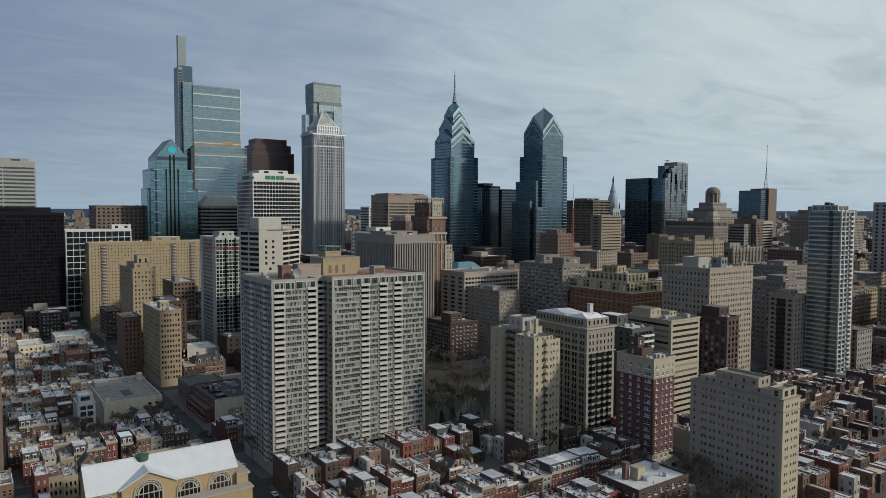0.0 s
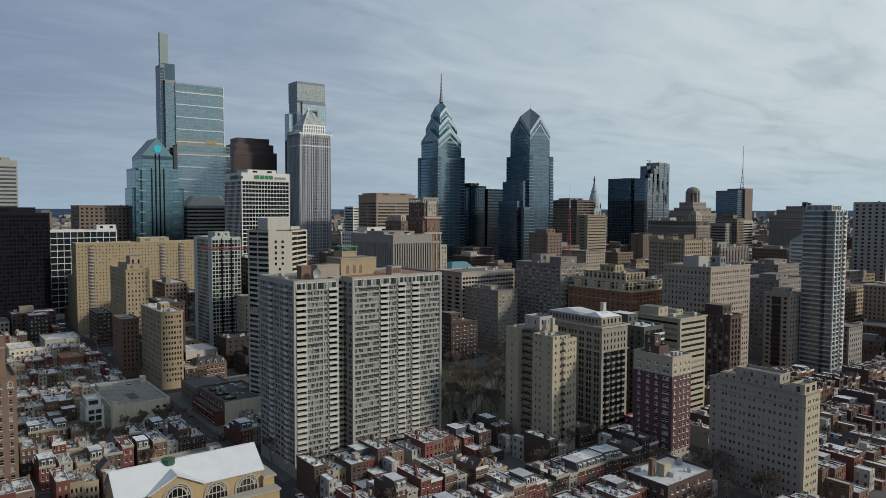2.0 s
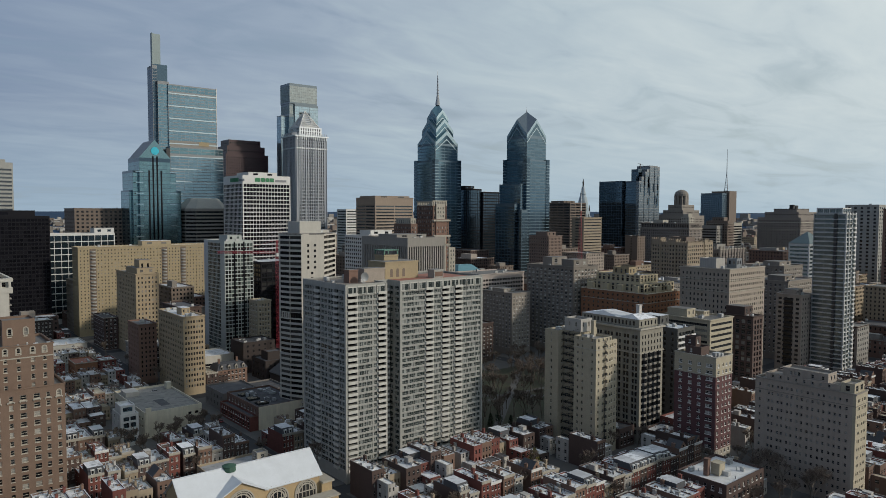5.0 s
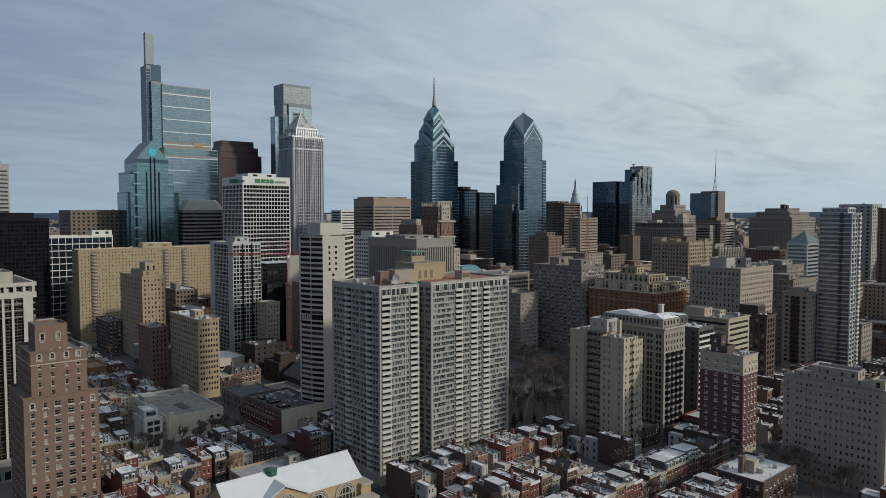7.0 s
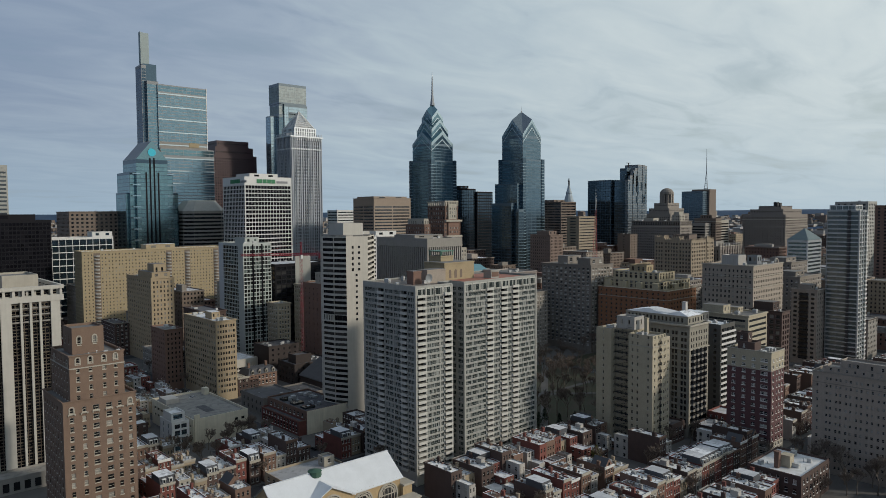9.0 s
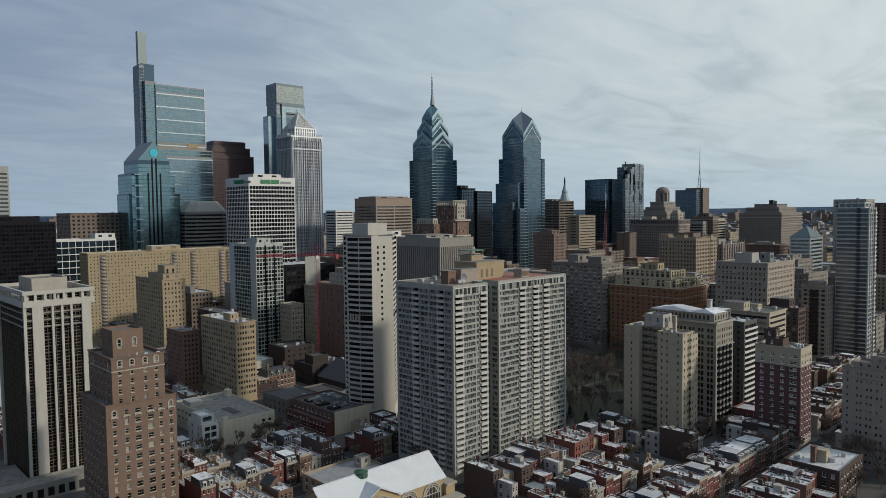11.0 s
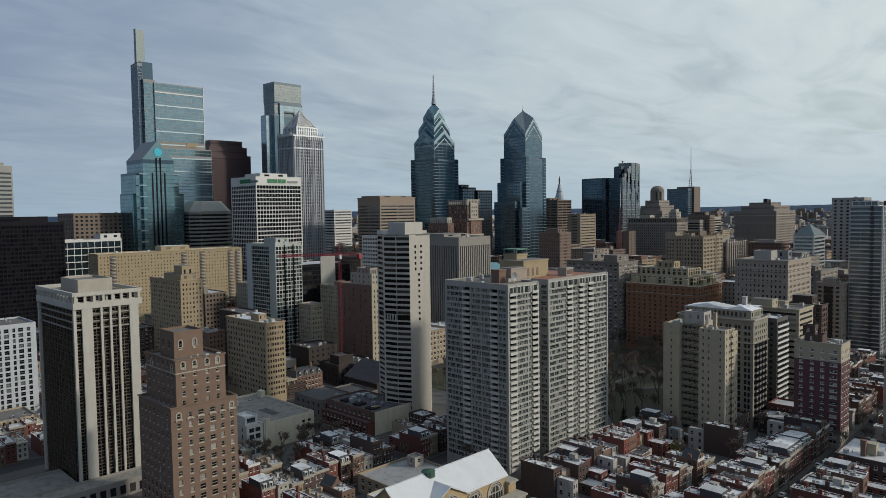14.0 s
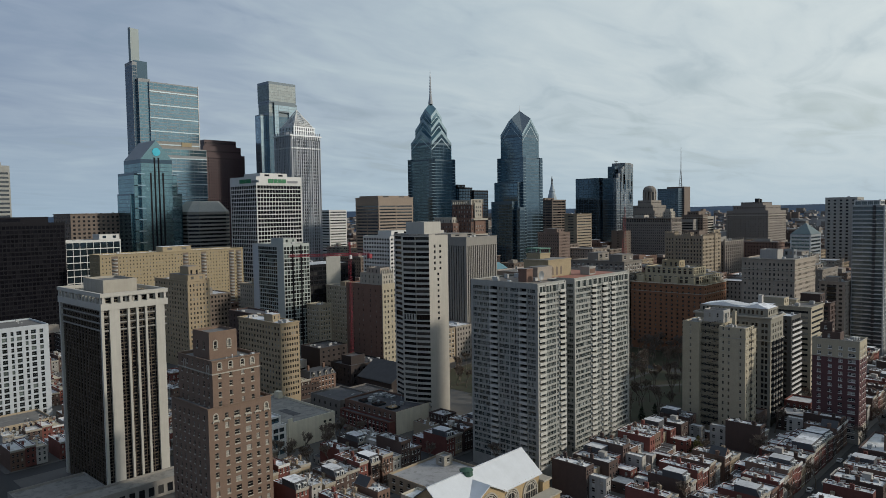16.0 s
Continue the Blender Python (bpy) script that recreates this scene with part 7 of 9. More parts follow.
    big_window(19.5, -1.6, 4.6, 11.6)
    # aisle along the foot, and the corner turret
    g = Geo()
    g.box(-1, W + 4.5, -6.5, -1.65, 0, 7.0, 0)
    g.box(W + 0.05, W + 4.5, -1.65, 14, 0, 11.0, 0)
    g.box(W + 0.05, W + 5.2, -2.3, 14.6, 11.0, 11.7, 1)
    g.box(-1.4, W + 5.0, -7.0, -1.65, 7.0, 7.6, 1)
    part("aisle", g, [tan_church, limestone], t)
    g = Geo()
    g.tube((19.5, D / 2, R - 1.5), (19.5, D / 2, R + 0.4), 2.5, 2.3, 10)
    g.tube((19.5, D / 2, R + 0.4), (19.5, D / 2, R + 1.1), 2.6, 0.5, 10)
    part("roof_cupola", g, [material("dark_green_copper", (0.035, 0.085, 0.058), rough=0.7, var=0.25)], t, "low green copper cupola")
    return t


stucco_dim = material("dim_grey_stucco", (0.17, 0.155, 0.14), var=0.2, streak=0.2, bump=0.2)
tan_church = material("yellow_sandstone", (0.37, 0.275, 0.155), var=0.15, streak=0.12, bump=0.25, course=1.2)
church()


def parking_garage():
    t = thing("parking_garage", "cream walled parking garage with cars on its roof deck", "parking garage", 60.5, 394)
    g, wins = Geo(), []
    W, D, H = 29.0, 55.0, 13.4
    ins, zr = block(g, wins, 0, W, 0, D, 0, H, lane(21, 28, 2, 0.5), lane(2, 53, 11, 0.6), [(5.0, 6.4), (8.6, 10.0)], 0.5, parapet=1.1)
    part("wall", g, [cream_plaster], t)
    g = Geo()
    g.box(0.5, 3.2, -0.6, 0.0, 0, H + 2.2)
    g.box(W - 3.2, W - 0.5, 46, 50, H - 1.4, H + 2.6)
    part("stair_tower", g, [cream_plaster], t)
    roof_part(t, ins, zr, deck, "worn concrete parking deck")
    windows(t, wins, g_dark, frame_dark, "plain", 24)
    g = Geo()
    g.box(2, 9, 40, 50, zr, zr + 2.6)
    part("stair_house", g, [stucco], t)
    g = Geo()
    g.box(12, 17, 12, 26, zr + 0.006, zr + 0.02)
    part("ramp_opening", g, [roof_dark], t)


parking_garage()
b = Bld("office_block", "low dark brick hall with blank grey end wall", "building", 110.5, 371, roof_dark)
b.vol(0, 26, 0, 41, 0, 12.4, [], lane(2, 39, 9, 0.35), [(8.6, 10.6)], brown_brick)
b.vol(-4.2, -0.01, 0.4, 40, 0, 8.0, [], lane(1, 38.6, 12, 0.5), [(1.6, 4.2), (5.2, 6.8)], red_brick)
b.band(-4.2, 0, 0.4, 40, 7.6, 0.2, 0.4, brownstone)
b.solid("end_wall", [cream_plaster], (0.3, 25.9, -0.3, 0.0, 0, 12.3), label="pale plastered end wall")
b.glaze(g_dark, frame_white, "sash", 40)
clutter(b.t, 2, 24, 4, 38, 11.5, 18, 17, 3.0)
for k in range(3):
    b.solid("skylight", [g_blind, frame_grey], (3, 9, 6 + 11 * k, 11 + 11 * k, 11.4, 12.5), label="long glazed roof light")
roof_annex = material("weathered_annex_roof", (0.30, 0.305, 0.31), var=0.25, scale=0.15, fine=1.5, tint=(0.22, 0.22, 0.225))
b = Bld("parish_house", "low yellow brick parish house with grey flat roof", "building", 60, 288, roof_annex)
b.vol(0, 30, 0, 33, 0, 7.6, lane(1, 29, 8, 0.4), lane(1, 32, 7, 0.4), [(1.5, 3.2), (4.6, 6.2)], stucco_tan)
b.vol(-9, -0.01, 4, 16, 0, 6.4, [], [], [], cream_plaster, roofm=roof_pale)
b.vol(22, 27, 22, 27, 6.8, 11.0, lane(0.6, 4.4, 1, 0.4), lane(0.6, 4.4, 1, 0.4), [(8.2, 10)], limestone, name="turret")
b.glaze(g_dark, frame_white, "sash", 18)
b = Bld("town_house", "modern grey town house with blue framed windows", "house", 47.5, 387.5, roof_pale)
b.vol(0, 8.4, 0, 15, 0, 16, [(1.4, 4.0), (4.6, 7.2)], lane(1, 14, 2, 0.2), [(2, 4.2), (5.6, 8.0), (9.2, 11.6), (12.6, 14.6)], white_panel)
b.vol(1.0, 7.6, 3.0, 13, 15.2, 19.5, [(1.0, 5.4)], [], [(16.4, 18.6)], white_panel, name="penthouse")
b.glaze(g_blue, frame_dark, "pair", 8)
FOOT += [(46.5, 60, 386.5, 404.5), (103, 151, 366, 444), (50, 91, 283, 322)]

HOUSE_PANE, ROOF_AT = {}, {}


def house_proto(name, label, w, d, fl, wall, roofm, seed, mansard=False, ell=True, fine=True, frm=frame_white, gable=False, stair=False, dz=0.0):
    """A row house: street front at y = 0 facing south, party walls at the sides, yard behind."""
    r = random.Random(seed)
    fh = 3.3
    h = 1.0 + fl * fh + (0.4 if mansard else 0.9) + dz
    t = thing(name, label, "house", 0, 0)
    capm = r.choice((roof_silver, brownstone, roof_grey, roof_dark))
    wins, g = [], Geo()
    n = 2 if w < 5.2 else 3
    rows = storeys(1.0, fl, fh, 0.26, 0.80)
    ins, zr = block(g, wins, 0, w, 0, d, 0, h, even(w, n, 0.42, 0.3), [], rows, 0.18, parapet=0.5, cap=1)
    # two openings in the yard side
    part("wall", g, [wall, capm], t)
    g = Geo()
    g.box(ins[0][0], ins[2][0], ins[0][1], ins[2][1], zr - 0.3, zr + 0.004)
    part("roof", g, [roofm], t)
    g = Geo()
    g.box(-0.05, w + 0.05, -0.45, 0.0, h - 0.75, h + 0.05)
    g.box(0.02, w - 0.02, -0.25, 0.0, h - 1.1, h - 0.75)
    part("cornice", g, [limestone if r.random() < 0.4 else (brownstone if r.random() < 0.5 else frame_white)], t)
    for k in range((1 if r.random() < 0.5 else 2) if fine else 1):
        cx, cy = (0.5 if k == 0 else w - 0.5), d * (0.25 + 0.3 * k) + r.uniform(-1, 1)
        g = Geo()
        g.box(cx - 0.42, cx + 0.42, cy - 0.7, cy + 0.7, zr - 0.2, h + 1.5)
        g.box(cx - 0.5, cx + 0.5, cy - 0.78, cy + 0.78, h + 1.5, h + 1.7)
        stack = part("chimney", g, [wall], t)
        if fine:
            g = Geo()
            q = r.uniform(-0.35, 0.3)
            g.tube((cx, cy + q, h + 1.7), (cx, cy + q, h + 2.2), 0.17, 0.13, 6)
            part("chimney_pot", g, [brownstone], stack)
    g = Geo()
    x, y = r.uniform(1.4, w - 1.6), r.uniform(2.5, d - 3)
    if stair:
        g.box(0.6, 2.9, d * 0.55, d * 0.55 + 3.0, zr, zr + 2.3)
        g.box(0.5, 3.0, d * 0.55 - 0.1, d * 0.55 + 3.1, zr + 2.3, zr + 2.42)
        g.box(1.3, 2.1, d * 0.55 - 0.05, d * 0.55, zr, zr + 1.95)
        part("stair_house", g, [stucco], t)
        g = Geo()
    g.box(x - 0.6, x + 0.6, y - 0.8, y + 0.8, zr, zr + 0.9)
    g.face([(x - 0.65, y - 0.85, zr + 0.92), (x + 0.65, y - 0.85, zr + 0.92), (x + 0.65, y + 0.85, zr + 1.25), (x - 0.65, y + 0.85, zr + 1.25)])
    part("roof_hatch", g, [metal_box], t)
    if fine:
        g = Geo()
        x, y = r.uniform(1.2, w - 1.2), r.uniform(2.5, d - 3)
        g.box(x - 0.5, x + 0.5, y - 0.45, y + 0.45, zr + 0.1, zr + 0.95)
        g.box(x - 0.4, x + 0.4, y - 0.35, y + 0.35, zr - 0.02, zr + 0.1)
        g.tube((x, y, zr + 0.95), (x, y, zr + 1.02), 0.36, 0.36, 10)
        part("air_conditioner", g, [metal_box], t)
        g = Geo()
        x, y = r.uniform(1.2, w - 1.2), r.uniform(2.0, d - 2)
        g.box(x - 0.45, x + 0.45, y - 0.7, y + 0.7, zr - 0.02, zr + 0.3, 1)
        g.face([(x - 0.4, y - 0.65, zr + 0.32), (x + 0.4, y - 0.65, zr + 0.32), (x + 0.4, y + 0.65, zr + 0.36), (x - 0.4, y + 0.65, zr + 0.36)], 0)
        part("skylight", g, [g_blind, frame_white], t)
    if mansard:
        g = Geo()
        zz, in_ = h + 2.6, 1.2
        g.face([(0, -0.1, h), (w, -0.1, h), (w, in_, zz), (0, in_, zz)], 0)
        g.face([(0, in_, zz), (w, in_, zz), (w, d * 0.6, zz), (0, d * 0.6, zz)], 1)
        g.face([(w, -0.1, h), (w, d * 0.6, h), (w, d * 0.6, zz), (w, in_, zz)], 0)
        g.face([(0, d * 0.6, h), (0, -0.1, h), (0, in_, zz), (0, d * 0.6, zz)], 0)
        g.face([(w, d * 0.6, h), (0, d * 0.6, h), (0, d * 0.6, zz), (w, d * 0.6, zz)], 0)
        slope = part("mansard_roof", g, [roof_slate, roofm], t, "steep slate mansard")
        for k in range(2):
            u = w * (0.28 + 0.44 * k)
            g = Geo()
            g.box(u - 0.6, u + 0.6, -0.12, 1.1, h + 0.2, h + 1.7)
            g.prism([(u - 0.75, -0.25), (u + 0.75, -0.25), (u + 0.75, 1.2), (u - 0.75, 1.2)], h + 1.7, h + 1.9)
            g.face([(u - 0.42, -0.14, h + 0.35), (u + 0.42, -0.14, h + 0.35), (u + 0.42, -0.14, h + 1.55), (u - 0.42, -0.14, h + 1.55)], 1)
            part("dormer", g, [frm, g_home], slope)
    if gable:
        g = Geo()
        zz = h + 2.8
        g.face([(0, -0.02, h - 0.6), (w, -0.02, h - 0.6), (w / 2, -0.02, zz)], 0)
        g.face([(w, -0.02, h - 0.6), (w, d * 0.5, h - 0.6), (w / 2, d * 0.5, zz), (w / 2, -0.02, zz)], 1)
        g.face([(0, d * 0.5, h - 0.6), (0, -0.02, h - 0.6), (w / 2, -0.02, zz), (w / 2, d * 0.5, zz)], 1)
        g.face([(w, d * 0.5, h - 0.6), (0, d * 0.5, h - 0.6), (w / 2, d * 0.5, zz)], 0)
        g.box(w / 2 - 0.5, w / 2 + 0.5, -0.08, -0.02, h - 0.2, h + 1.2, 2)
        part("gable", g, [wall, roof_slate, g_home], t)
    if ell:
        hh = h - fh * r.choice((1, 1, 2)) - 0.3
        wins2, g = [], Geo()
        ew = w * r.choice((0.6, 0.8, 1.0))
        el = r.choice((6.0, 7.5, 9.0))
        ins2, zr2 = block(g, wins2, 0, ew, d, d + el, 0, hh, even(ew, 2, 0.36), even(el, 2, 0.3), storeys(1.0, max(1, fl - 1), fh, 0.3, 0.75)[:max(1, int((hh - 1) / fh))], 0.15, parapet=0.3, back=True, cap=1)
        wing = part("rear_wing", g, [wall if r.random() < 0.6 else stucco, capm], t)
        roof_part(wing, ins2, zr2, r.choice((roof_silver, roof_pale, roof_pale, roof_silver, roof_dark)))
        gl = Geo()
        for turn, x, y, z, ww, hq in wins2:
            c, s = math.cos(radians(turn)), math.sin(radians(turn))
            pane_geo(gl, ww, hq, "sash", False, lambda q: (x + q[0] * c - q[1] * s, y + q[0] * s + q[1] * c, z + q[2]))
        for turn, x, y, z, ww, hq in [q for q in wins if q[0] == 180]:
            if x - ww < ew + 0.1 and z < hh:
                continue
            pane_geo(gl, ww, hq, "sash", False, lambda q: (x - q[0], y - q[1], z + q[2]))
        part("rear_glazing", gl, [g_home, frm], wing, kind="stuff")
    # back wall windows set on the yard side
    front = [q for q in wins if q[0] == 0]
    if fine:
        for turn, x, y, z, ww, hq in front:
            key = (round(ww, 2), round(hq, 2), frm.name)
            if key not in HOUSE_PANE:
                gp = Geo()
                pane_geo(gp, ww, hq, "sash", True)
                gp.box(-0.12, ww + 0.12, -0.3, -0.1, -0.18, 0.0, 1)
                HOUSE_PANE[key] = gp.mesh("window", [g_home, frm])
            part("window", HOUSE_PANE[key], None, t, at=pose(x, y, z))
    else:
        gl = Geo()
        for turn, x, y, z, ww, hq in front:
            pane_geo(gl, ww, hq, "sash", False, lambda q: (x + q[0], y + q[1], z + q[2]))
        part("glazing", gl, [g_home, frm], t, kind="stuff")
    ROOF_AT[t.name] = (w, d, zr, mansard or gable)
    return t, w, d + (el if ell else 0.0)


PROTOS = []
SPEC = [("red brick row house with white cornice and flat silvery roof", 5.4, 14, 3, red_brick, roof_silver, {}),
        ("dark brick row house with slate mansard and dormers", 5.0, 15, 3, dark_brick, roof_silver, {"mansard": True}),
        ("brownstone row house with flat silvery roof", 6.0, 16, 3, brownstone, roof_silver, {"dz": 0.8}),
        ("grey stucco row house with silver coated roof", 4.8, 13, 3, stucco, roof_silver, {"dz": -1.2}),
        ("brownstone row house with pointed gable to the street", 6.2, 14, 3, brownstone, roof_silver, {"gable": True}),
        ("tall dark brick row house with tar roof", 5.6, 16, 4, dark_brick, roof_dark, {}),
        ("red brick row house with mansard and pale trim", 5.8, 15, 3, red_brick, roof_silver, {"mansard": True}),
        ("low tan stucco row house with pale roof", 5.2, 13, 2, stucco_tan, roof_pale, {"ell": False, "dz": 1.0}),
        ("broad brick town house with white roof and stair house", 7.4, 17, 3, dark_brick, roof_pale, {"stair": True}),
        ("narrow brick row house with cream coated roof", 4.6, 16, 3, red_brick, roof_cream, {"dz": 0.5}),
        ("dark painted town house with grey roof and stair house", 6.6, 15, 3, dark_brick, roof_silver, {"stair": True, "dz": -0.6})]
NP = len(SPEC)
for fine in (True, False):
    for i, (lab, w, d, fl, wm, rm, opts) in enumerate(SPEC):
        o, w_, d_ = house_proto("row_house", lab, w, d, fl, wm, rm, 40 + i, fine=fine, **opts)
        PROTOS.append((o, w_, d_))
        o.location = (-600 - 12 * i, -700 - (40 if fine else 0), 0)

rng = random.Random(7)
USED = set()
COATED, coats_rng = {}, random.Random(21)


def put_house(k, m, ob):
    """Lays the first of a kind itself where the first one is wanted, and copies after that."""
    if k in USED:
        c = copy_thing(ob, m)
    else:
        USED.add(k)
        ob.matrix_basis = m
        c = ob
    c["group"] = "row houses along the street"
    coat = coats_rng.choice((None, roof_pale, None, roof_silver, roof_pale, None))
    for ch in c.children:
        if coat and ch.name.startswith("roof") and not ch.name.startswith("roof_hatch"):
            key = (ch.data.name, coat.name)
            if key not in COATED:
                COATED[key] = ch.data.copy()
                COATED[key].materials[0] = coat
            ch.data = COATED[key]
    return c


JOINED = {}
JOIN_V, JOIN_F, JOIN_M, JOIN_MATS = [], [], [], []


roofs_rng = random.Random(5)
vents, vents_rng = Geo(), random.Random(6)


def roof_vents(ob, m):
    """Pipes, hoods and small casings scattered over one roof."""
    w, d, z, steep = ROOF_AT[ob.name]
    for i in range(5 if steep else 13):
        x, y = vents_rng.uniform(0.7, w - 0.7), vents_rng.uniform(d * 0.62 if steep else 1.2, d - 0.8)
        s, h = vents_rng.uniform(0.12, 0.55), vents_rng.uniform(0.3, 1.2)
        n = len(vents.v)
        if s < 0.24:
            vents.tube((x, y, z - 0.02), (x, y, z + h), s * 0.6, s * 0.6, 5, i % 2)
        else:
            vents.box(x - s, x + s, y - s * 0.8, y + s * 0.8, z - 0.02, z + h * 0.8, i % 4)
        vents.v[n:] = [tuple(m @ Vector(q)) for q in vents.v[n:]]
    if not steep and vents_rng.random() < 0.35:
        n, y0, y1 = len(vents.v), d * 0.6, d * 0.6 + 3.6
        vents.box(0.7, w - 0.7, y0, y1, z + 0.05, z + 0.3, 3)
        for x in [0.75 + (w - 1.6) * k / 4 for k in range(5)]:
            vents.box(x, x + 0.08, y0, y0 + 0.08, z + 0.3, z + 1.3, 3)
            vents.box(x, x + 0.08, y1 - 0.08, y1, z + 0.3, z + 1.3, 3)
        for y in (y0, y1 - 0.08):
            vents.box(0.7, w - 0.7, y, y + 0.08, z + 1.3, z + 1.42, 3)
        vents.v[n:] = [tuple(m @ Vector(q)) for q in vents.v[n:]]


def join_house(ob, m):
    """Adds a far row house to the one mesh of those too small to pick apart; its roof coating is its own."""
    coat = roofs_rng.choice((None, roof_pale, roof_silver, roof_pale, roof_cream, roof_pale))
    for ch in ob.children_recursive:
        me = ch.data
        if me.name not in JOINED:
            JOINED[me.name] = ([v.co.copy() for v in me.vertices], [(tuple(p.vertices), p.material_index) for p in me.polygons], [x for x in me.materials])
        vs, fs, ms = JOINED[me.name]
        mm, n = m @ ch.matrix_basis, len(JOIN_V)
        JOIN_V.extend(tuple(mm @ v) for v in vs)
        if ch.name.startswith("roof") and coat and not ch.name.startswith("roof_hatch"):
            ms = [coat]
        for f, k in fs:
            JOIN_F.append(tuple(n + i for i in f))
            if ms[k] not in JOIN_MATS:
                JOIN_MATS.append(ms[k])
            JOIN_M.append(JOIN_MATS.index(ms[k]))


def house_row(a, b, front, facing, fine=True, skip=0.05, pool=range(11), deep=None, squat=1.0):
    """Row houses from a to b along a street; facing: S, N, E or W."""
    u, last = a, None
    while True:
        k = rng.choice([q for q in pool if q != last] or list(pool))
        ob, w, d = PROTOS[k if fine else k + NP]
        if u + w > b:
            break
        if deep and d > deep:
            last = k
            k = 7
            ob, w, d = PROTOS[k if fine else k + NP]
            if u + w > b:
                break
        rect = {"S": (u, u + w, front, front + d), "N": (u, u + w, front - d, front), "W": (front, front + d, u, u + w), "E": (front - d, front, u, u + w)}[facing]
        if free(*rect) and rng.random() > skip:
            dz = rng.choice((-0.9, -0.4, 0.0, 0.0, 0.5, 0.9)) - 0.3
            m = {"S": pose(u, front, dz), "N": pose(u + w, front, dz, 0, 0, 180), "W": pose(front, u + w, dz, 0, 0, 270), "E": pose(front, u, dz, 0, 0, 90)}[facing]
            roof_vents(ob, m)
            if squat != 1.0:
                m = m @ Matrix.Diagonal((1, 1, squat, 1))
            if fine:
                put_house(k, m, ob)
            else:
                join_house(ob, m)
            FOOT.append(rect)
            last = k
        u += w + (0.02 if rng.random() < 0.93 else 1.4)


# a broad house with a pale roof south of the plum tower
t = slab_tower("town_house", "broad dark brick house with pale flat roof and tall chimney", 199, 228, 161.5, 182.2, 13.2, dark_brick, g_home, frame_white, 3, 8, 6, (0.4, 0.4), base=1.5, crown=1.0, singles=30, roofm=roof_pale, machines=9)
g = Geo()
g.box(5.0, 7.0, 10.5, 12.3, 12.5, 18.6)
g.box(4.8, 7.2, 10.3, 12.5, 18.6, 19.0)
part("chimney", g, [brown_brick], t, "tall brown brick chimney")
g = Geo()
g.box(8.2, 12.2, 7.4, 11.0, 12.5, 17.0)
g.box(8.0, 12.4, 7.2, 11.2, 17.0, 17.25)
part("lift_house", g, [cream_brick], t, "cream rendered lift house")

# rows seen best
house_row(103, 245, 196.2, "S")
house_row(104, 212, 270.6, "N")
house_row(104, 212, 221.8, "S", deep=25)
house_row(104, 331, 182.6, "N", pool=(0, 3, 2, 6, 7, 9, 10, 8))
house_row(20, 89, 328.5, "S")
house_row(-36, 66, 317, "N", deep=25)
house_row(103, 190, 328.5, "S")
house_row(16, 88, 352.0, "S", deep=21)
house_row(-38, 57, 378.0, "S", deep=22)
house_row(263, 331, 196.2, "S")
house_row(263, 330, 150.0, "N", fine=False)
house_row(110, 245, 150.0, "S", fine=False)
house_row(342, 446, 196.2, "S", fine=False)
house_row(342, 446, 182.6, "N", fine=False)
house_row(342, 388, 270.6, "N", fine=False)
house_row(342, 446, 150, "S", fine=False)
house_row(342, 446, 224, "S", fine=False)
house_row(262, 331, 222, "S", fine=False)
house_row(190, 246, 116, "S", fine=False)
house_row(262, 446, 116, "S", fine=False)
house_row(-38, 57, 452, "N", fine=False, pool=(3, 7, 8, 9, 0, 7, 3, 2), squat=0.78)
house_row(-38, 57, 404, "S", fine=False, pool=(3, 7, 8, 9, 0, 7, 3, 2), squat=0.78)
house_row(-38, 57, 425, "S", fine=False, deep=22, pool=(3, 7, 8, 9, 0, 7, 3, 2), squat=0.78)
house_row(104, 128, 350, "S", deep=20)
house_row(152, 190, 350, "S", fine=False)
house_row(-38, 57, 516, "S", fine=False, pool=(3, 7, 8, 9, 0, 7, 3, 2), squat=0.78)
house_row(-38, 89, 571, "S", fine=False, pool=(3, 7, 8, 9, 0, 7, 3, 2), squat=0.78)
house_row(-38, 89, 610, "S", fine=False, pool=(3, 7, 8, 9, 0, 7, 3, 2), squat=0.78)
house_row(-38, 89, 668, "S", fine=False)
house_row(342, 388, 244, "S", fine=False)
house_row(104, 245, 128, "S", fine=False)
house_row(263, 331, 244, "S", fine=False)
house_row(-38, 89, 466, "S", fine=False, pool=(3, 7, 8, 9, 0, 7, 3, 2), squat=0.78)
house_row(-38, 89, 538, "N", fine=False, pool=(3, 7, 8, 9, 0, 7, 3, 2), squat=0.78)
house_row(-38, 89, 496, "S", fine=False, pool=(3, 7, 8, 9, 0, 7, 3, 2), squat=0.78)
house_row(-38, 89, 551, "S", fine=False, pool=(3, 7, 8, 9, 0, 7, 3, 2), squat=0.78)
house_row(-38, 89, 632, "N", fine=False)
house_row(-38, 89, 590, "S", fine=False, pool=(3, 7, 8, 9, 0, 7, 3, 2), squat=0.78)
house_row(-38, 89, 648, "S", fine=False, pool=(3, 7, 8, 9, 0, 7, 3, 2), squat=0.78)
house_row(-38, 89, 702, "N", fine=False)
house_row(-150, -51, 448, "N", fine=False)
house_row(-150, -51, 466, "S", fine=False)
house_row(-150, -51, 538, "N", fine=False)
house_row(458, 560, 196, "S", fine=False)
house_row(458, 560, 182, "N", fine=False)
house_row(103, 160, 466, "S", fine=False)
house_row(134, 165, 538, "N", fine=False)

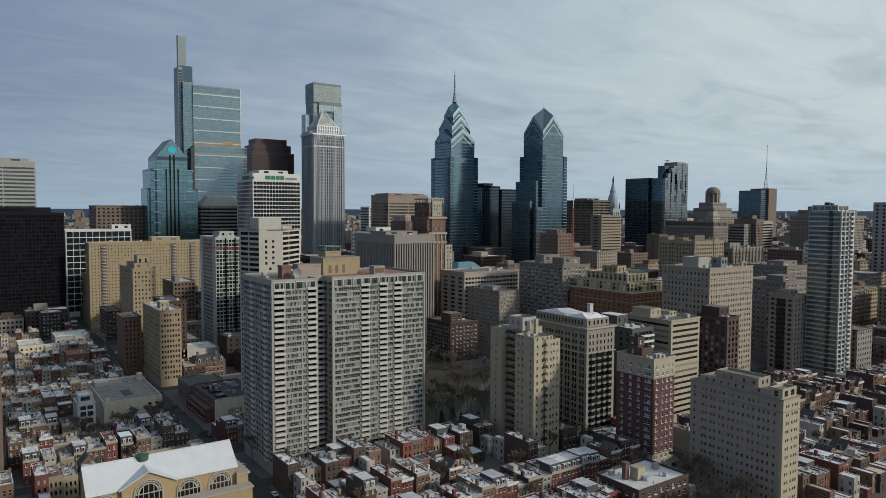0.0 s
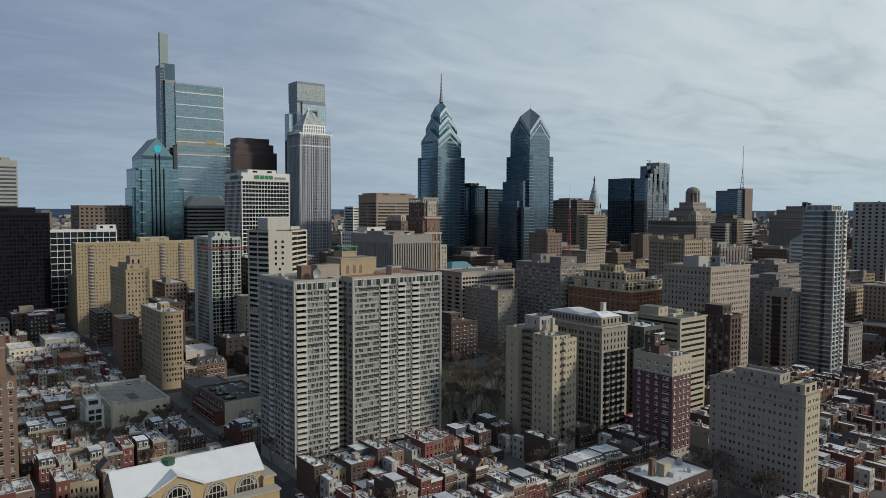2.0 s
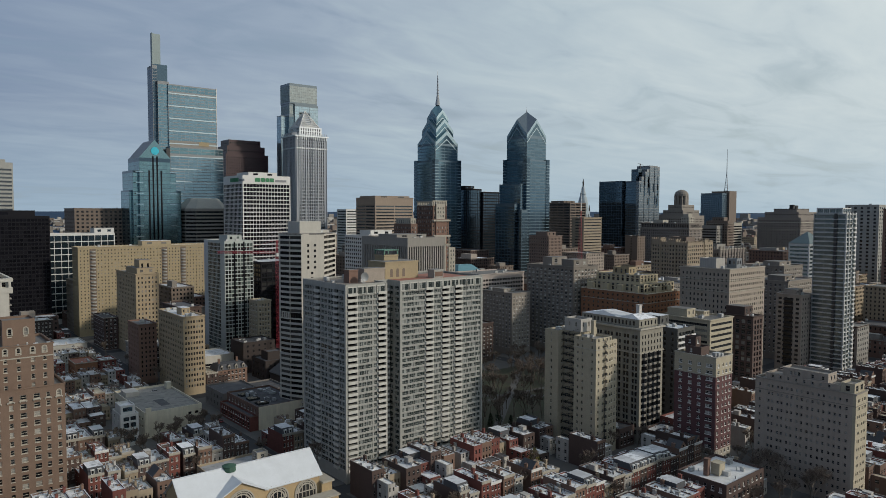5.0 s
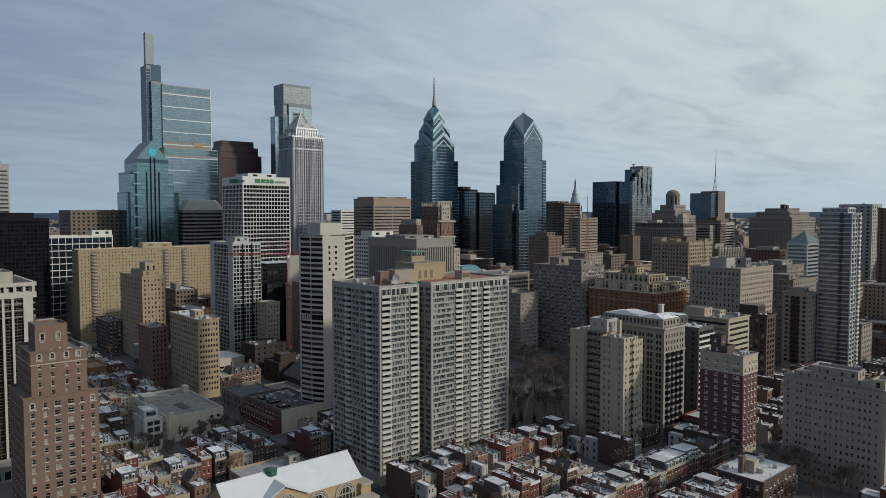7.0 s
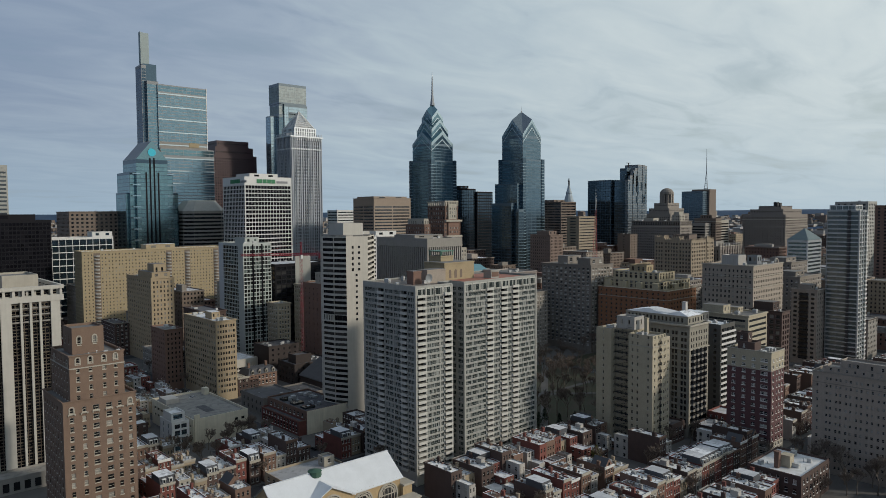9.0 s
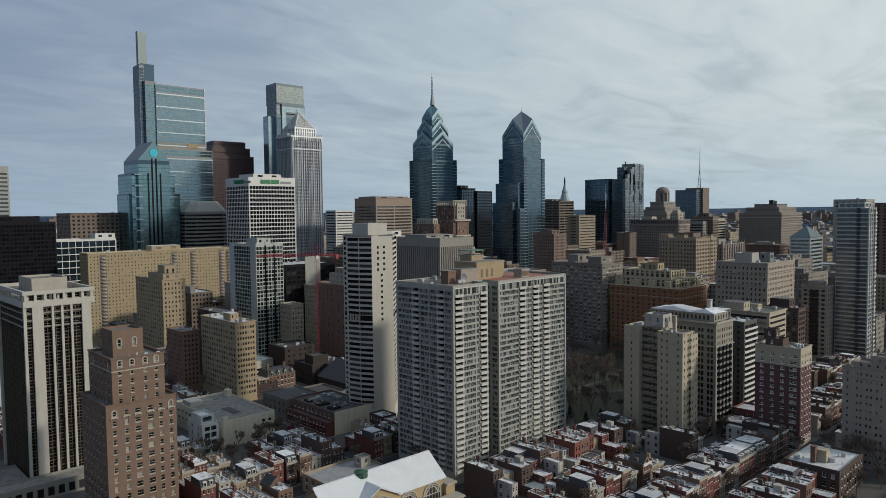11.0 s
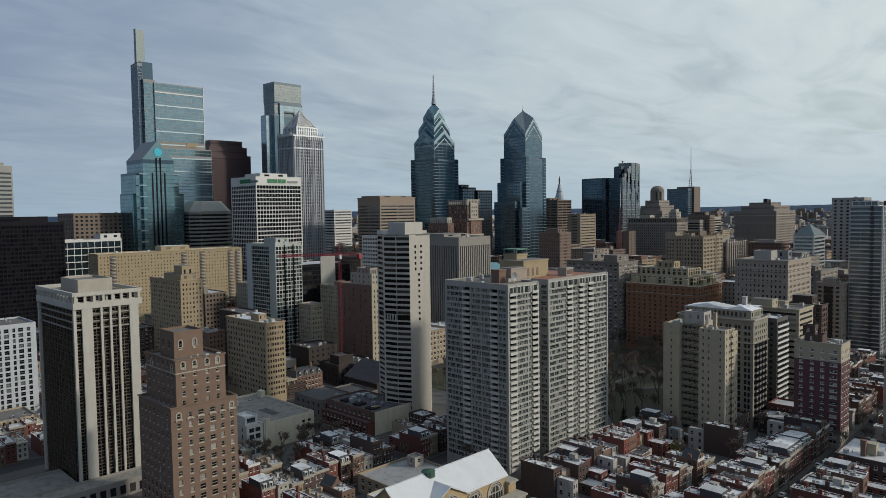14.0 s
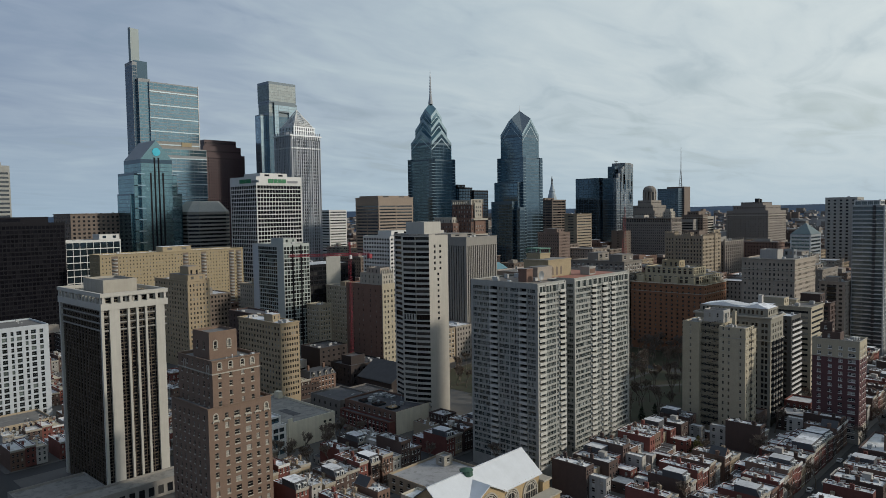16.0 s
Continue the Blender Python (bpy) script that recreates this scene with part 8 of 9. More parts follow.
tagged(new("roof_vents", vents.mesh("roof_vents", [metal_box, roof_dark, stucco, brownstone])), "small vents, pipes, casings and timber decks on house roofs", "roof vents", kind="stuff")
far_rows = Geo()
far_rows.v, far_rows.f, far_rows.m = JOIN_V, JOIN_F, JOIN_M
tagged(new("row_houses", far_rows.mesh("row_houses", JOIN_MATS)), "further rows of brick town houses with flat roofs", "houses", kind="stuff")
for k, (ob, w, d) in enumerate(PROTOS):
    if k >= NP or k not in USED:
        for o in (*ob.children_recursive, ob):
            bpy.data.objects.remove(o)

# small dark houses between the brick hall and the great slab
for x, y, w, d, h, wm, rm in ((128, 353, 9, 11, 10, dark_brick, roof_silver), (137.2, 353, 8, 12, 8.5, brownstone, roof_dark), (145.4, 352.5, 10, 12, 9.5, dark_brick, roof_pale), (107, 357, 9, 12, 8, stucco, roof_silver), (116.2, 356, 10, 13, 9, dark_brick, roof_silver)):
    if free(x, x + w, y, y + d):
        b = Bld("town_house", "small dark brick town house with flat roof and rooftop units", "house", x, y, rm)
        b.vol(0, w, 0, d, 0, h, lane(0.5, w - 0.5, 3, 0.45), lane(0.5, d - 0.5, 4, 0.4), storeys(0.8, int((h - 1) / 3), 3.0, 0.25, 0.78), wm)
        b.glaze(g_home, frame_white, "sash", 16)
        clutter(b.t, 0.5, w - 0.5, 0.5, d - 0.5, h - 0.9, 4, int(x), 1.6)
        FOOT.append((x, x + w, y, y + d))
# low flats between the ornate tower and the plum one
b = Bld("town_house", "low dark brick block with silver roof below a tower", "house", 246, 217, roof_silver)
b.vol(0, 16, 0, 13, 0, 9, lane(0.5, 15.5, 5, 0.45), lane(0.5, 12.5, 4, 0.4), storeys(1, 2, 3.6, 0.25, 0.75), dark_brick)
b.vol(16.02, 30, 1, 14, 0, 12, lane(0.5, 13.5, 4, 0.45), lane(0.5, 12.5, 4, 0.4), storeys(1, 3, 3.4, 0.25, 0.75), red_brick)
b.glaze(g_home, frame_white, "sash", 30)
clutter(b.t, 1, 15, 1, 12, 8.2, 5, 51, 2.0)
b = Bld("town_house", "low brick block with dark roof beside a tower", "house", 232.5, 234, roof_dark)
b.vol(0, 12, 0, 26, 0, 10, lane(0.5, 11.5, 4, 0.45), [], storeys(1, 2, 3.8, 0.25, 0.75), dark_brick)
b.glaze(g_home, frame_white, "sash", 8)
clutter(b.t, 1, 11, 1, 25, 9.2, 5, 52, 2.0)
# low dark blocks and an old mansion behind the brick hall
b = Bld("parking_garage", "low white concrete garage with open decks", "parking garage", 127, 512, roof_silver)
b.vol(0, 30, 0, 26, 0, 13, lane(0.5, 29.5, 4, 0.95), lane(0.5, 25.5, 4, 0.95), [(2.2, 4.0), (5.8, 7.4)], white_conc, depth=0.8)
b.glaze(g_black, frame_dark, "plain", 8)
soot_brick = material("soot_black_brick", (0.04, 0.031, 0.029), var=0.2, streak=0.1, bump=0.3, course=2.6)
b = Bld("office_block", "low black brick block with flat tar roof", "building", 160, 467, roof_dark)
b.vol(0, 30, 0, 22, 0, 14, lane(1, 29, 7, 0.35), lane(1, 21, 5, 0.3), [(2, 4), (6, 8), (9.8, 11.6)], soot_brick)
b.vol(4, 16, 5, 15, 13, 19, [], [], [], soot_brick, name="penthouse", roofm=roof_dark)
b.glaze(g_dark, frame_dark, "sash", 20)
clutter(b.t, 1, 29, 1, 21, 13.1, 8, 41)
b = Bld("office_block", "dark brick corner block with blank walls", "building", 158, 498, roof_dark)
b.vol(0, 24, 0, 22, 0, 22, lane(1, 23, 5, 0.3), [], storeys(3, 5, 3.6, 0.3, 0.7), soot_brick)
b.glaze(g_dark, frame_dark, "sash", 10)
clutter(b.t, 1, 23, 1, 21, 21.1, 6, 42)
b = Bld("mansion", "brownstone mansion with dormers and green copper roof", "house", 127, 467, roof_slate)
b.vol(0, 20, 0, 13, 0, 12, lane(1, 19, 7, 0.5), lane(1, 12, 4, 0.5), storeys(1.5, 3, 3.4, 0.2, 0.75), brownstone)
g = Geo()
g.face([(-0.3, -0.3, 12), (20.3, -0.3, 12), (18.5, 1.8, 15.4), (1.5, 1.8, 15.4)])
g.face([(20.3, -0.3, 12), (20.3, 13.3, 12), (18.5, 11.2, 15.4), (18.5, 1.8, 15.4)])
g.face([(20.3, 13.3, 12), (-0.3, 13.3, 12), (1.5, 11.2, 15.4), (18.5, 11.2, 15.4)])
g.face([(-0.3, 13.3, 12), (-0.3, -0.3, 12), (1.5, 1.8, 15.4), (1.5, 11.2, 15.4)])
g.face([(1.5, 1.8, 15.4), (18.5, 1.8, 15.4), (18.5, 11.2, 15.4), (1.5, 11.2, 15.4)])
slope = part("mansard_roof", g, [roof_slate], b.t, "steep slate mansard roof")
for k in range(4):
    g = Geo()
    u = 2.8 + 4.8 * k
    g.box(u - 0.8, u + 0.8, -0.35, 1.6, 12.3, 14.3)
    g.face([(u - 1.0, -0.4, 14.3), (u + 1.0, -0.4, 14.3), (u, -0.4, 15.4)], 0)
    g.face([(u + 1.0, -0.4, 14.3), (u + 1.0, 2, 14.3), (u, 2, 15.4), (u, -0.4, 15.4)], 2)
    g.face([(u - 1.0, 2, 14.3), (u - 1.0, -0.4, 14.3), (u, -0.4, 15.4), (u, 2, 15.4)], 2)
    g.box(u - 0.5, u + 0.5, -0.40, -0.35, 12.6, 14.1, 1)
    part("dormer", g, [limestone, g_dark, roof_slate], slope)
b.glaze(g_dark, frame_white, "sash", 40)
b.solid("chimney", [brownstone], (3, 4.2, 6, 7.4, 12, 18.4))
b.solid("chimney", [brownstone], (15, 16.2, 6, 7.4, 12, 18.4))

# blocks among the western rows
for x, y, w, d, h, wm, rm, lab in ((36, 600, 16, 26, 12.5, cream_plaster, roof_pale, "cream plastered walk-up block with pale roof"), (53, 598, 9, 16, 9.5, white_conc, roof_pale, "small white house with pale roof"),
                                   (63, 556, 14, 22, 10.5, orange_brick, roof_red, "orange brick corner block with red roof"), (78, 552, 10, 14, 11.5, red_brick, roof_silver, "red brick corner house with silver roof"),
                                   (59, 690, 15, 20, 24, soot_brick, roof_pale, "dark brick block with white roof"), (64, 640, 25, 30, 10, white_conc, roof_pale, "long pale low block with rows of windows"),
                                   (104, 650, 11, 34, 27, dark_brick, roof_dark, "dark brick flats with pale cornice")):
    b = Bld("town_block", lab, "building", x, y, rm)
    b.vol(0, w, 0, d, 0, h, lane(0.6, w - 0.6, max(2, int(w / 3)), 0.45), lane(0.6, d - 0.6, max(2, int(d / 3.2)), 0.4), storeys(0.8, int((h - 1) / 3.2), 3.2, 0.25, 0.76), wm)
    b.band(0, w, 0, d, h - 0.5, 0.3, 0.5, limestone)
    b.glaze(g_home, frame_dark if wm in (cream_plaster, white_conc) else frame_white, "sash", 0)
    clutter(b.t, 0.8, w - 0.8, 0.8, d - 0.8, h - 0.9, 5, int(x * 7), 2.0)
# a grey stuccoed block and a dark pitched hall behind the brick hall
b = Bld("office_block", "low grey stuccoed block with dark flat roof", "building", 110, 416, roof_dark)
b.vol(0, 22, 0, 27, 0, 10.5, lane(1, 21, 4, 0.3), lane(1, 26, 5, 0.25), [(2, 4.2), (6, 8)], stucco_dim)
b.vol(22.01, 42, 2, 27, 0, 8, [], [], [], stucco_dim)
b.glaze(g_dark, frame_dark, "sash", 8)
clutter(b.t, 1, 40, 3, 26, 8.2, 9, 43, 2.6)
t = thing("church_hall", "dark brick hall with steep black pitched roof", "building", 160, 428)
g = Geo()
g.box(0, 30, 0, 32, 0, 9)
for y in (0, 32):
    q = [(0, y, 9), (30, y, 9), (15, y, 17.6)]
    g.face(q if y == 0 else q[::-1])
part("wall", g, [soot_brick], t)
g = Geo()
for s_ in (-1, 1):
    x = 15 + 15.8 * s_
    q = [(x, -0.5, 8.6), (15, -0.5, 18.0), (15, 32.5, 18.0), (x, 32.5, 8.6)]
    g.face(q if s_ < 0 else q[::-1])
    low_q = [(u, v, z - 0.35) for u, v, z in q]
    g.face(low_q[::-1] if s_ < 0 else low_q)
    g.face([low_q[0], q[0], q[1], low_q[1]])
part("roof", g, [roof_slate], t, "steep black slate roof")

# a long low block north of the white-piered tower
b = Bld("office_block", "low tan block with rows of square windows", "building", -46, 505, roof_grey)
b.vol(0, 38, 0, 24, 0, 11, lane(1, 37, 14, 0.45), lane(1, 23, 8, 0.45), [(2, 4), (5, 7), (8, 10)], stucco_tan)
b.glaze(g_dark, frame_white, "plain", 40)

# ---- the square: bare trees, paths ----


def bare_tree(name, label, h, seed, twigs=True, spread=1.0):
    r = random.Random(seed)
    t = thing(name, label, "tree", 0, 0)
    trunk, crown = Geo(), Geo()

    def grow(p, way, length, rad, depth):
        q = p + way * length
        if depth >= 6:
            s = way.cross(Vector((r.uniform(-1, 1), r.uniform(-1, 1), r.uniform(-1, 1)))).normalized() * rad * 1.5
            crown.face([tuple(p - s), tuple(p + s), tuple(q + s * 0.4), tuple(q - s * 0.4)])
        else:
            (trunk if depth < 3 else crown).tube(tuple(p), tuple(q), rad, rad * 0.7, 6 if depth < 2 else 3)
        if depth >= 7:
            return
        k = 2 if depth < 1 else r.choice((2, 3, 3))
        for i in range(k):
            a = r.uniform(0, 2 * math.pi)
            side = Vector((math.cos(a), math.sin(a), 0.25))
            nw = (way * 1.0 + side * r.uniform(0.32, 0.72) * spread + Vector((0, 0, 0.10))).normalized()
            start = p.lerp(q, r.uniform(0.65, 1.0)) if depth else q
            grow(start, nw, length * r.uniform(0.66, 0.86), max(rad * 0.64, 0.05), depth + 1)

    trunk.tube((0, 0, -0.2), (0, 0, h * 0.06), h * 0.034, h * 0.024, 8)
    grow(Vector((0, 0, h * 0.05)), Vector((r.uniform(-0.06, 0.06), r.uniform(-0.06, 0.06), 1)).normalized(), h * 0.27, h * 0.022, 0)
    part("trunk", trunk, [bark], t)
    part("crown", crown, [twig], t, "bare brown twigs")
    return t


def leafy_tree(name, label, h, w, mat, seed, clumps=900):
    r = random.Random(seed)
    t = thing(name, label, "tree", 0, 0)
    g = Geo()
    g.tube((0, 0, -0.2), (0, 0, h * 0.8), 0.25, 0.06, 6)
    for i in range(10):
        a, z = i * 2.4, h * (0.2 + 0.06 * i)
        g.tube((0, 0, z), (math.cos(a) * w * 0.4, math.sin(a) * w * 0.4, z + h * 0.1), 0.08, 0.03, 4)
    part("trunk", g, [bark], t)
    g = Geo()
    for i in range(clumps):
        f = r.random()
        z = h * (0.12 + 0.86 * f)
        rad = w * (1 - f) ** 0.7 * math.sqrt(r.random()) * r.uniform(0.7, 1.15)
        a = r.uniform(0, 2 * math.pi)
        c = Vector((rad * math.cos(a), rad * math.sin(a), z))
        s = r.uniform(0.18, 0.45)
        u = Vector((r.uniform(-1, 1), r.uniform(-1, 1), r.uniform(-0.6, 0.6))).normalized()
        v = u.cross(Vector((r.uniform(-1, 1), r.uniform(-1, 1), 1))).normalized()
        g.face([tuple(c - u * s), tuple(c + v * s * 0.5), tuple(c + u * s), tuple(c - v * s * 0.5)])
    part("crown", g, [mat], t)
    return t


TREES = [bare_tree("bare_tree", "large bare winter tree with spreading brown twigs", hh, sd) for hh, sd in ((16, 1), (13, 2), (18, 3), (11, 5))]
for i, t in enumerate(TREES):
    t.location = (205 + 21 * i, 300 + 17 * i, 0.1)
rng = random.Random(12)
spots_t = []
while len(spots_t) < 100:
    x, y = rng.uniform(190, 329), rng.uniform(282, 396)
    if all(math.hypot(x - a, y - c) > 5.6 for a, c in spots_t):
        spots_t.append((x, y))
for x, y in spots_t:
    copy_thing(TREES[rng.randrange(4)], pose(x, y, 0.1, 0, 0, rng.uniform(0, 360)))["group"] = "bare trees of the square"
for i in range(46):
    x, y = 342 + 48 * rng.random(), 304 + 90 * rng.random()
    copy_thing(TREES[rng.randrange(4)], pose(x, y, 0.1, 0, 0, rng.uniform(0, 360)))["group"] = "bare trees of the square"
for i in range(26):
    x, y = 200 + 96 * rng.random(), 400 + 50 * rng.random()
    copy_thing(TREES[rng.choice((1, 3))], pose(x, y, 0.1, 0, 0, rng.uniform(0, 360)))["group"] = "bare trees of the square"
for x, y in ((240, 131), (243, 150), (106, 300), (93, 330), (46, 372), (84, 384), (70, 378), (78, 372), (205, 274), (190, 222), (150, 192), (120, 193), (176, 192), (98, 560), (99, 500), (98, 620), (272, 188), (300, 190), (232, 188)):
    copy_thing(TREES[rng.choice((1, 3))], pose(x, y, 0, 0, 0, rng.uniform(0, 360)))["group"] = "bare street trees"
for x, y in ((239, 159), (236, 146), (241, 170)):
    copy_thing(TREES[0], pose(x, y, 0, 0, 0, rng.uniform(0, 360)))["group"] = "bare street trees"
yards = 0
while yards < 40:
    x, y = rng.choice(((rng.uniform(104, 330), rng.uniform(200, 266)), (rng.uniform(20, 92), rng.uniform(326, 392)), (rng.uniform(104, 330), rng.uniform(150, 182))))
    if free(x - 1.2, x + 1.2, y - 1.2, y + 1.2):
        copy_thing(TREES[rng.choice((1, 3))], pose(x, y, 0, 0, 0, rng.uniform(0, 360)))["group"] = "bare yard trees"
        yards += 1
ev = leafy_tree("evergreen_tree", "dark evergreen tree beside the park path", 9, 2.6, evergreen, 4)
ev.location = (212, 287, 0.1)
for x, y in ((221, 284), (206, 296), (216, 300)):
    copy_thing(ev, pose(x, y, 0.1, 0, 0, rng.uniform(0, 360)))
ol = leafy_tree("garden_tree", "yellow green tree in a back garden", 9, 4.2, olive, 9, 1400)
ol.location = (184, 244, 0)
g = Geo()
for x0, y0, x1, y1, w in ((196, 284, 328, 392, 2.2), (328, 284, 196, 392, 2.2), (196, 338, 328, 338, 1.8)):
    d = Vector((x1 - x0, y1 - y0, 0)).normalized()
    s = Vector((-d.y, d.x, 0)) * w
    a, c = Vector((x0, y0, 0.235)), Vector((x1, y1, 0.235))
    g.face([tuple(a - s), tuple(c - s), tuple(c + s), tuple(a + s)])
    g.v[-4:] = [(x, y, 0.235 + 0.004 * (len(g.f))) for x, y, _ in g.v[-4:]]
setting("park_path", g, [paving], "pale paved paths crossing the square", "path")

# ---- tower crane and lattice mast ----


def lattice(g, a, b, half, bays, rad=0.12):
    a, b = Vector(a), Vector(b)
    q = (b - a).to_track_quat("Z", "Y")
    cor = [q @ Vector((sx * half, sy * half, 0)) for sx, sy in ((-1, -1), (1, -1), (1, 1), (-1, 1))]
    for c in cor:
        g.tube(tuple(a + c), tuple(b + c), rad, rad, 4)
    for i in range(bays):
        p, s = a.lerp(b, i / bays), a.lerp(b, (i + 1) / bays)
        for k in range(4):
            c, d = cor[k], cor[(k + 1) % 4]
            g.tube(tuple(p + c), tuple(s + d), rad * 0.6, rad * 0.6, 3)
            g.tube(tuple(p + c), tuple(p + d), rad * 0.6, rad * 0.6, 3)


t = thing("tower_crane", "red lattice tower crane over a building site", "crane", 181.6, 492.3)
g = Geo()
lattice(g, (0, 0, 0), (0, 0, 84), 0.8, 26, 0.08)
part("mast", g, [crane_red], t)
jib = Vector((-0.80, 0.6, 0))
g = Geo()
lattice(g, (0, 0, 85.5), tuple(jib * 42 + Vector((0, 0, 85.5))), 0.7, 26, 0.16)
part("jib", g, [crane_red], t)
g = Geo()
lattice(g, (0, 0, 85.5), tuple(-jib * 14 + Vector((0, 0, 85.5))), 0.7, 9, 0.16)
g.box(10, 12.6, -9.2, -6.8, 82.5, 85.5)
part("counter_jib", g, [crane_red], t)
g = Geo()
lattice(g, (0, 0, 85), (0, 0, 94), 0.45, 5, 0.12)
g.tube((0, 0, 94), tuple(jib * 30 + Vector((0, 0, 86.4))), 0.07, 0.07, 3)
g.tube((0, 0, 94), tuple(-jib * 13 + Vector((0, 0, 86.4))), 0.07, 0.07, 3)
part("tower_head", g, [crane_red], t)
g = Geo()
g.box(-1.4, 0.2, -2.2, -0.9, 82.6, 85.0)
part("cab", g, [white_panel], t)

t = thing("radio_mast", "red and white lattice radio mast on a rooftop", "mast", 413, 407, 70)
g = Geo()
for k in range(3):
    a = 2 * math.pi * k / 3
    g.tube((2.6 * math.cos(a), 2.6 * math.sin(a), 0), (0.5 * math.cos(a), 0.5 * math.sin(a), 46), 0.16, 0.12, 4)
for i in range(22):
    z0, z1 = 2.09 * i, 2.09 * (i + 1)
    r0, r1 = 2.6 - 2.1 * z0 / 46, 2.6 - 2.1 * z1 / 46
    for k in range(3):
        a, c = 2 * math.pi * k / 3, 2 * math.pi * (k + 1) / 3
        g.tube((r0 * math.cos(a), r0 * math.sin(a), z0), (r1 * math.cos(c), r1 * math.sin(c), z1), 0.09, 0.09, 3)
        g.tube((r0 * math.cos(a), r0 * math.sin(a), z0), (r0 * math.cos(c), r0 * math.sin(c), z0), 0.09, 0.09, 3)
part("lattice", g, [material("faded_red_paint", (0.34, 0.10, 0.09), rough=0.6, var=0.2)], t)
g = Geo()
g.tube((0, 0, 45.5), (0, 0, 58), 0.4, 0.3, 6)
g.tube((0, 0, 58), (0, 0, 66), 0.18, 0.05, 5)
part("aerial", g, [frame_white], t)

# ---- cars ----


def car(label, paint):
    t = thing("car", label, "car", 0, 0)
    g = Geo()
    prof = [(-2.2, 0.35), (2.2, 0.35), (2.25, 0.75), (1.1, 0.95), (0.55, 1.42), (-1.1, 1.45), (-1.75, 1.0), (-2.25, 0.9)]
    for s, y in ((1, -0.86), (-1, 0.86)):
        f = [(x, y, z) for x, z in prof]
        g.face(f if s > 0 else f[::-1])
    for (x0, z0), (x1, z1) in zip(prof, prof[1:] + prof[:1]):
        g.face([(x0, -0.86, z0), (x0, 0.86, z0), (x1, 0.86, z1), (x1, -0.86, z1)])
    part("body", g, [paint], t)
    g = Geo()
    for s in (-1, 1):
        f = [(1.0, s * 0.87, 0.98), (0.5, s * 0.87, 1.36), (-1.05, s * 0.87, 1.38), (-1.6, s * 0.87, 1.0)]
        g.face(f if s > 0 else f[::-1])
    g.face([(1.08, -0.75, 0.97), (1.08, 0.75, 0.97), (0.6, 0.7, 1.38), (0.6, -0.7, 1.38)])
    g.face([(-1.76, 0.75, 1.02), (-1.76, -0.75, 1.02), (-1.2, -0.7, 1.42), (-1.2, 0.7, 1.42)])
    part("car_glass", g, [g_dark], t)
    w = Geo()
    w.tube((0, -0.1, 0), (0, 0.1, 0), 0.33, 0.33, 10)
    me = w.mesh("wheel", [iron])
    for x in (-1.4, 1.4):
        for y in (-0.8, 0.8):
            part("wheel", me, None, t, at=pose(x, y, 0.33))
    return t


CARS = [car("silver parked car", material("silver_car_paint", (0.42, 0.43, 0.45), rough=0.3, metal=0.5, var=0.03)),
        car("black parked car", material("black_car_paint", (0.02, 0.02, 0.022), rough=0.25, var=0.03)),
        car("white parked car", material("white_car_paint", (0.7, 0.7, 0.7), rough=0.3, var=0.03)),
        car("dark red parked car", material("red_car_paint", (0.20, 0.02, 0.02), rough=0.3, var=0.03))]
for c in CARS:
    c["label"] = c["label"] + " beside the kerb"
CARS[0].matrix_basis = pose(80, 440, 11.42)
CARS[0]["label"] = "silver car on a roof parking deck"
CARS[1].matrix_basis = pose(101.2, 250, -0.02, 0, 0, 90)
CARS[2].matrix_basis = pose(101.2, 262, -0.02, 0, 0, 90)
CARS[3].matrix_basis = pose(91.2, 300, -0.02, 0, 0, 90)
for i in range(26):
    c = CARS[rng.choice((1, 1, 2, 3))]
    k = i % 4
    m = (pose(101.2, 300 + 12.3 * i, -0.02, 0, 0, 90) if k == 0 else pose(91.2, 310 + 13.1 * i, -0.02, 0, 0, 90) if k == 1 else pose(150 + 11 * i, 193.0, -0.02) if k == 2 else pose(118 + 12 * i, 185.4, -0.02))
    copy_thing(c, m)["group"] = "cars parked along the street"

# ---- the rest of the city: filler blocks and far roofs ----
rng = random.Random(31)
LOTS = []
FILL_W = [grey_stone, brown_brick, taupe_brick, limestone, concrete_grey, brown_stone, stucco_tan, dark_brick]
for i in range(len(XS) - 1):
    for j in range(len(YS) - 1):
        x0, x1 = XS[i][0] + XS[i][1] / 2 + 2, XS[i + 1][0] - XS[i + 1][1] / 2 - 2
        y0, y1 = YS[j][0] + YS[j][1] / 2 + 2, YS[j + 1][0] - YS[j + 1][1] / 2 - 2
        near = x1 < 455 and y1 < 460
        if near or x0 < -60 or math.hypot(x0, y0) > 1500 or y0 < 180 or x0 > 1235:
            continue
        u = x0
        while u < x1 - 14:
            w = min(rng.uniform(18, 38), x1 - u)
            v = y0
            while v < y1 - 12:
                d = min(rng.uniform(18, 44), y1 - v)
                dist = math.hypot(u, v)
                hi = 15 if (u < 200 and v < 640) else 24 if u < 100 else (34 if dist < 560 else (52 if dist < 800 else 64))
                h = rng.uniform(12, hi) if rng.random() < 0.8 else rng.uniform(hi * 0.7, hi * 1.15)
                if free(u, u + w, v, v + d, 1.0) and rng.random() < 0.92:
                    LOTS.append((dist, u, v, w, d, h))
                    FOOT.append((u, u + w, v, v + d))
                v += d + 1.5
            u += w + 1.5

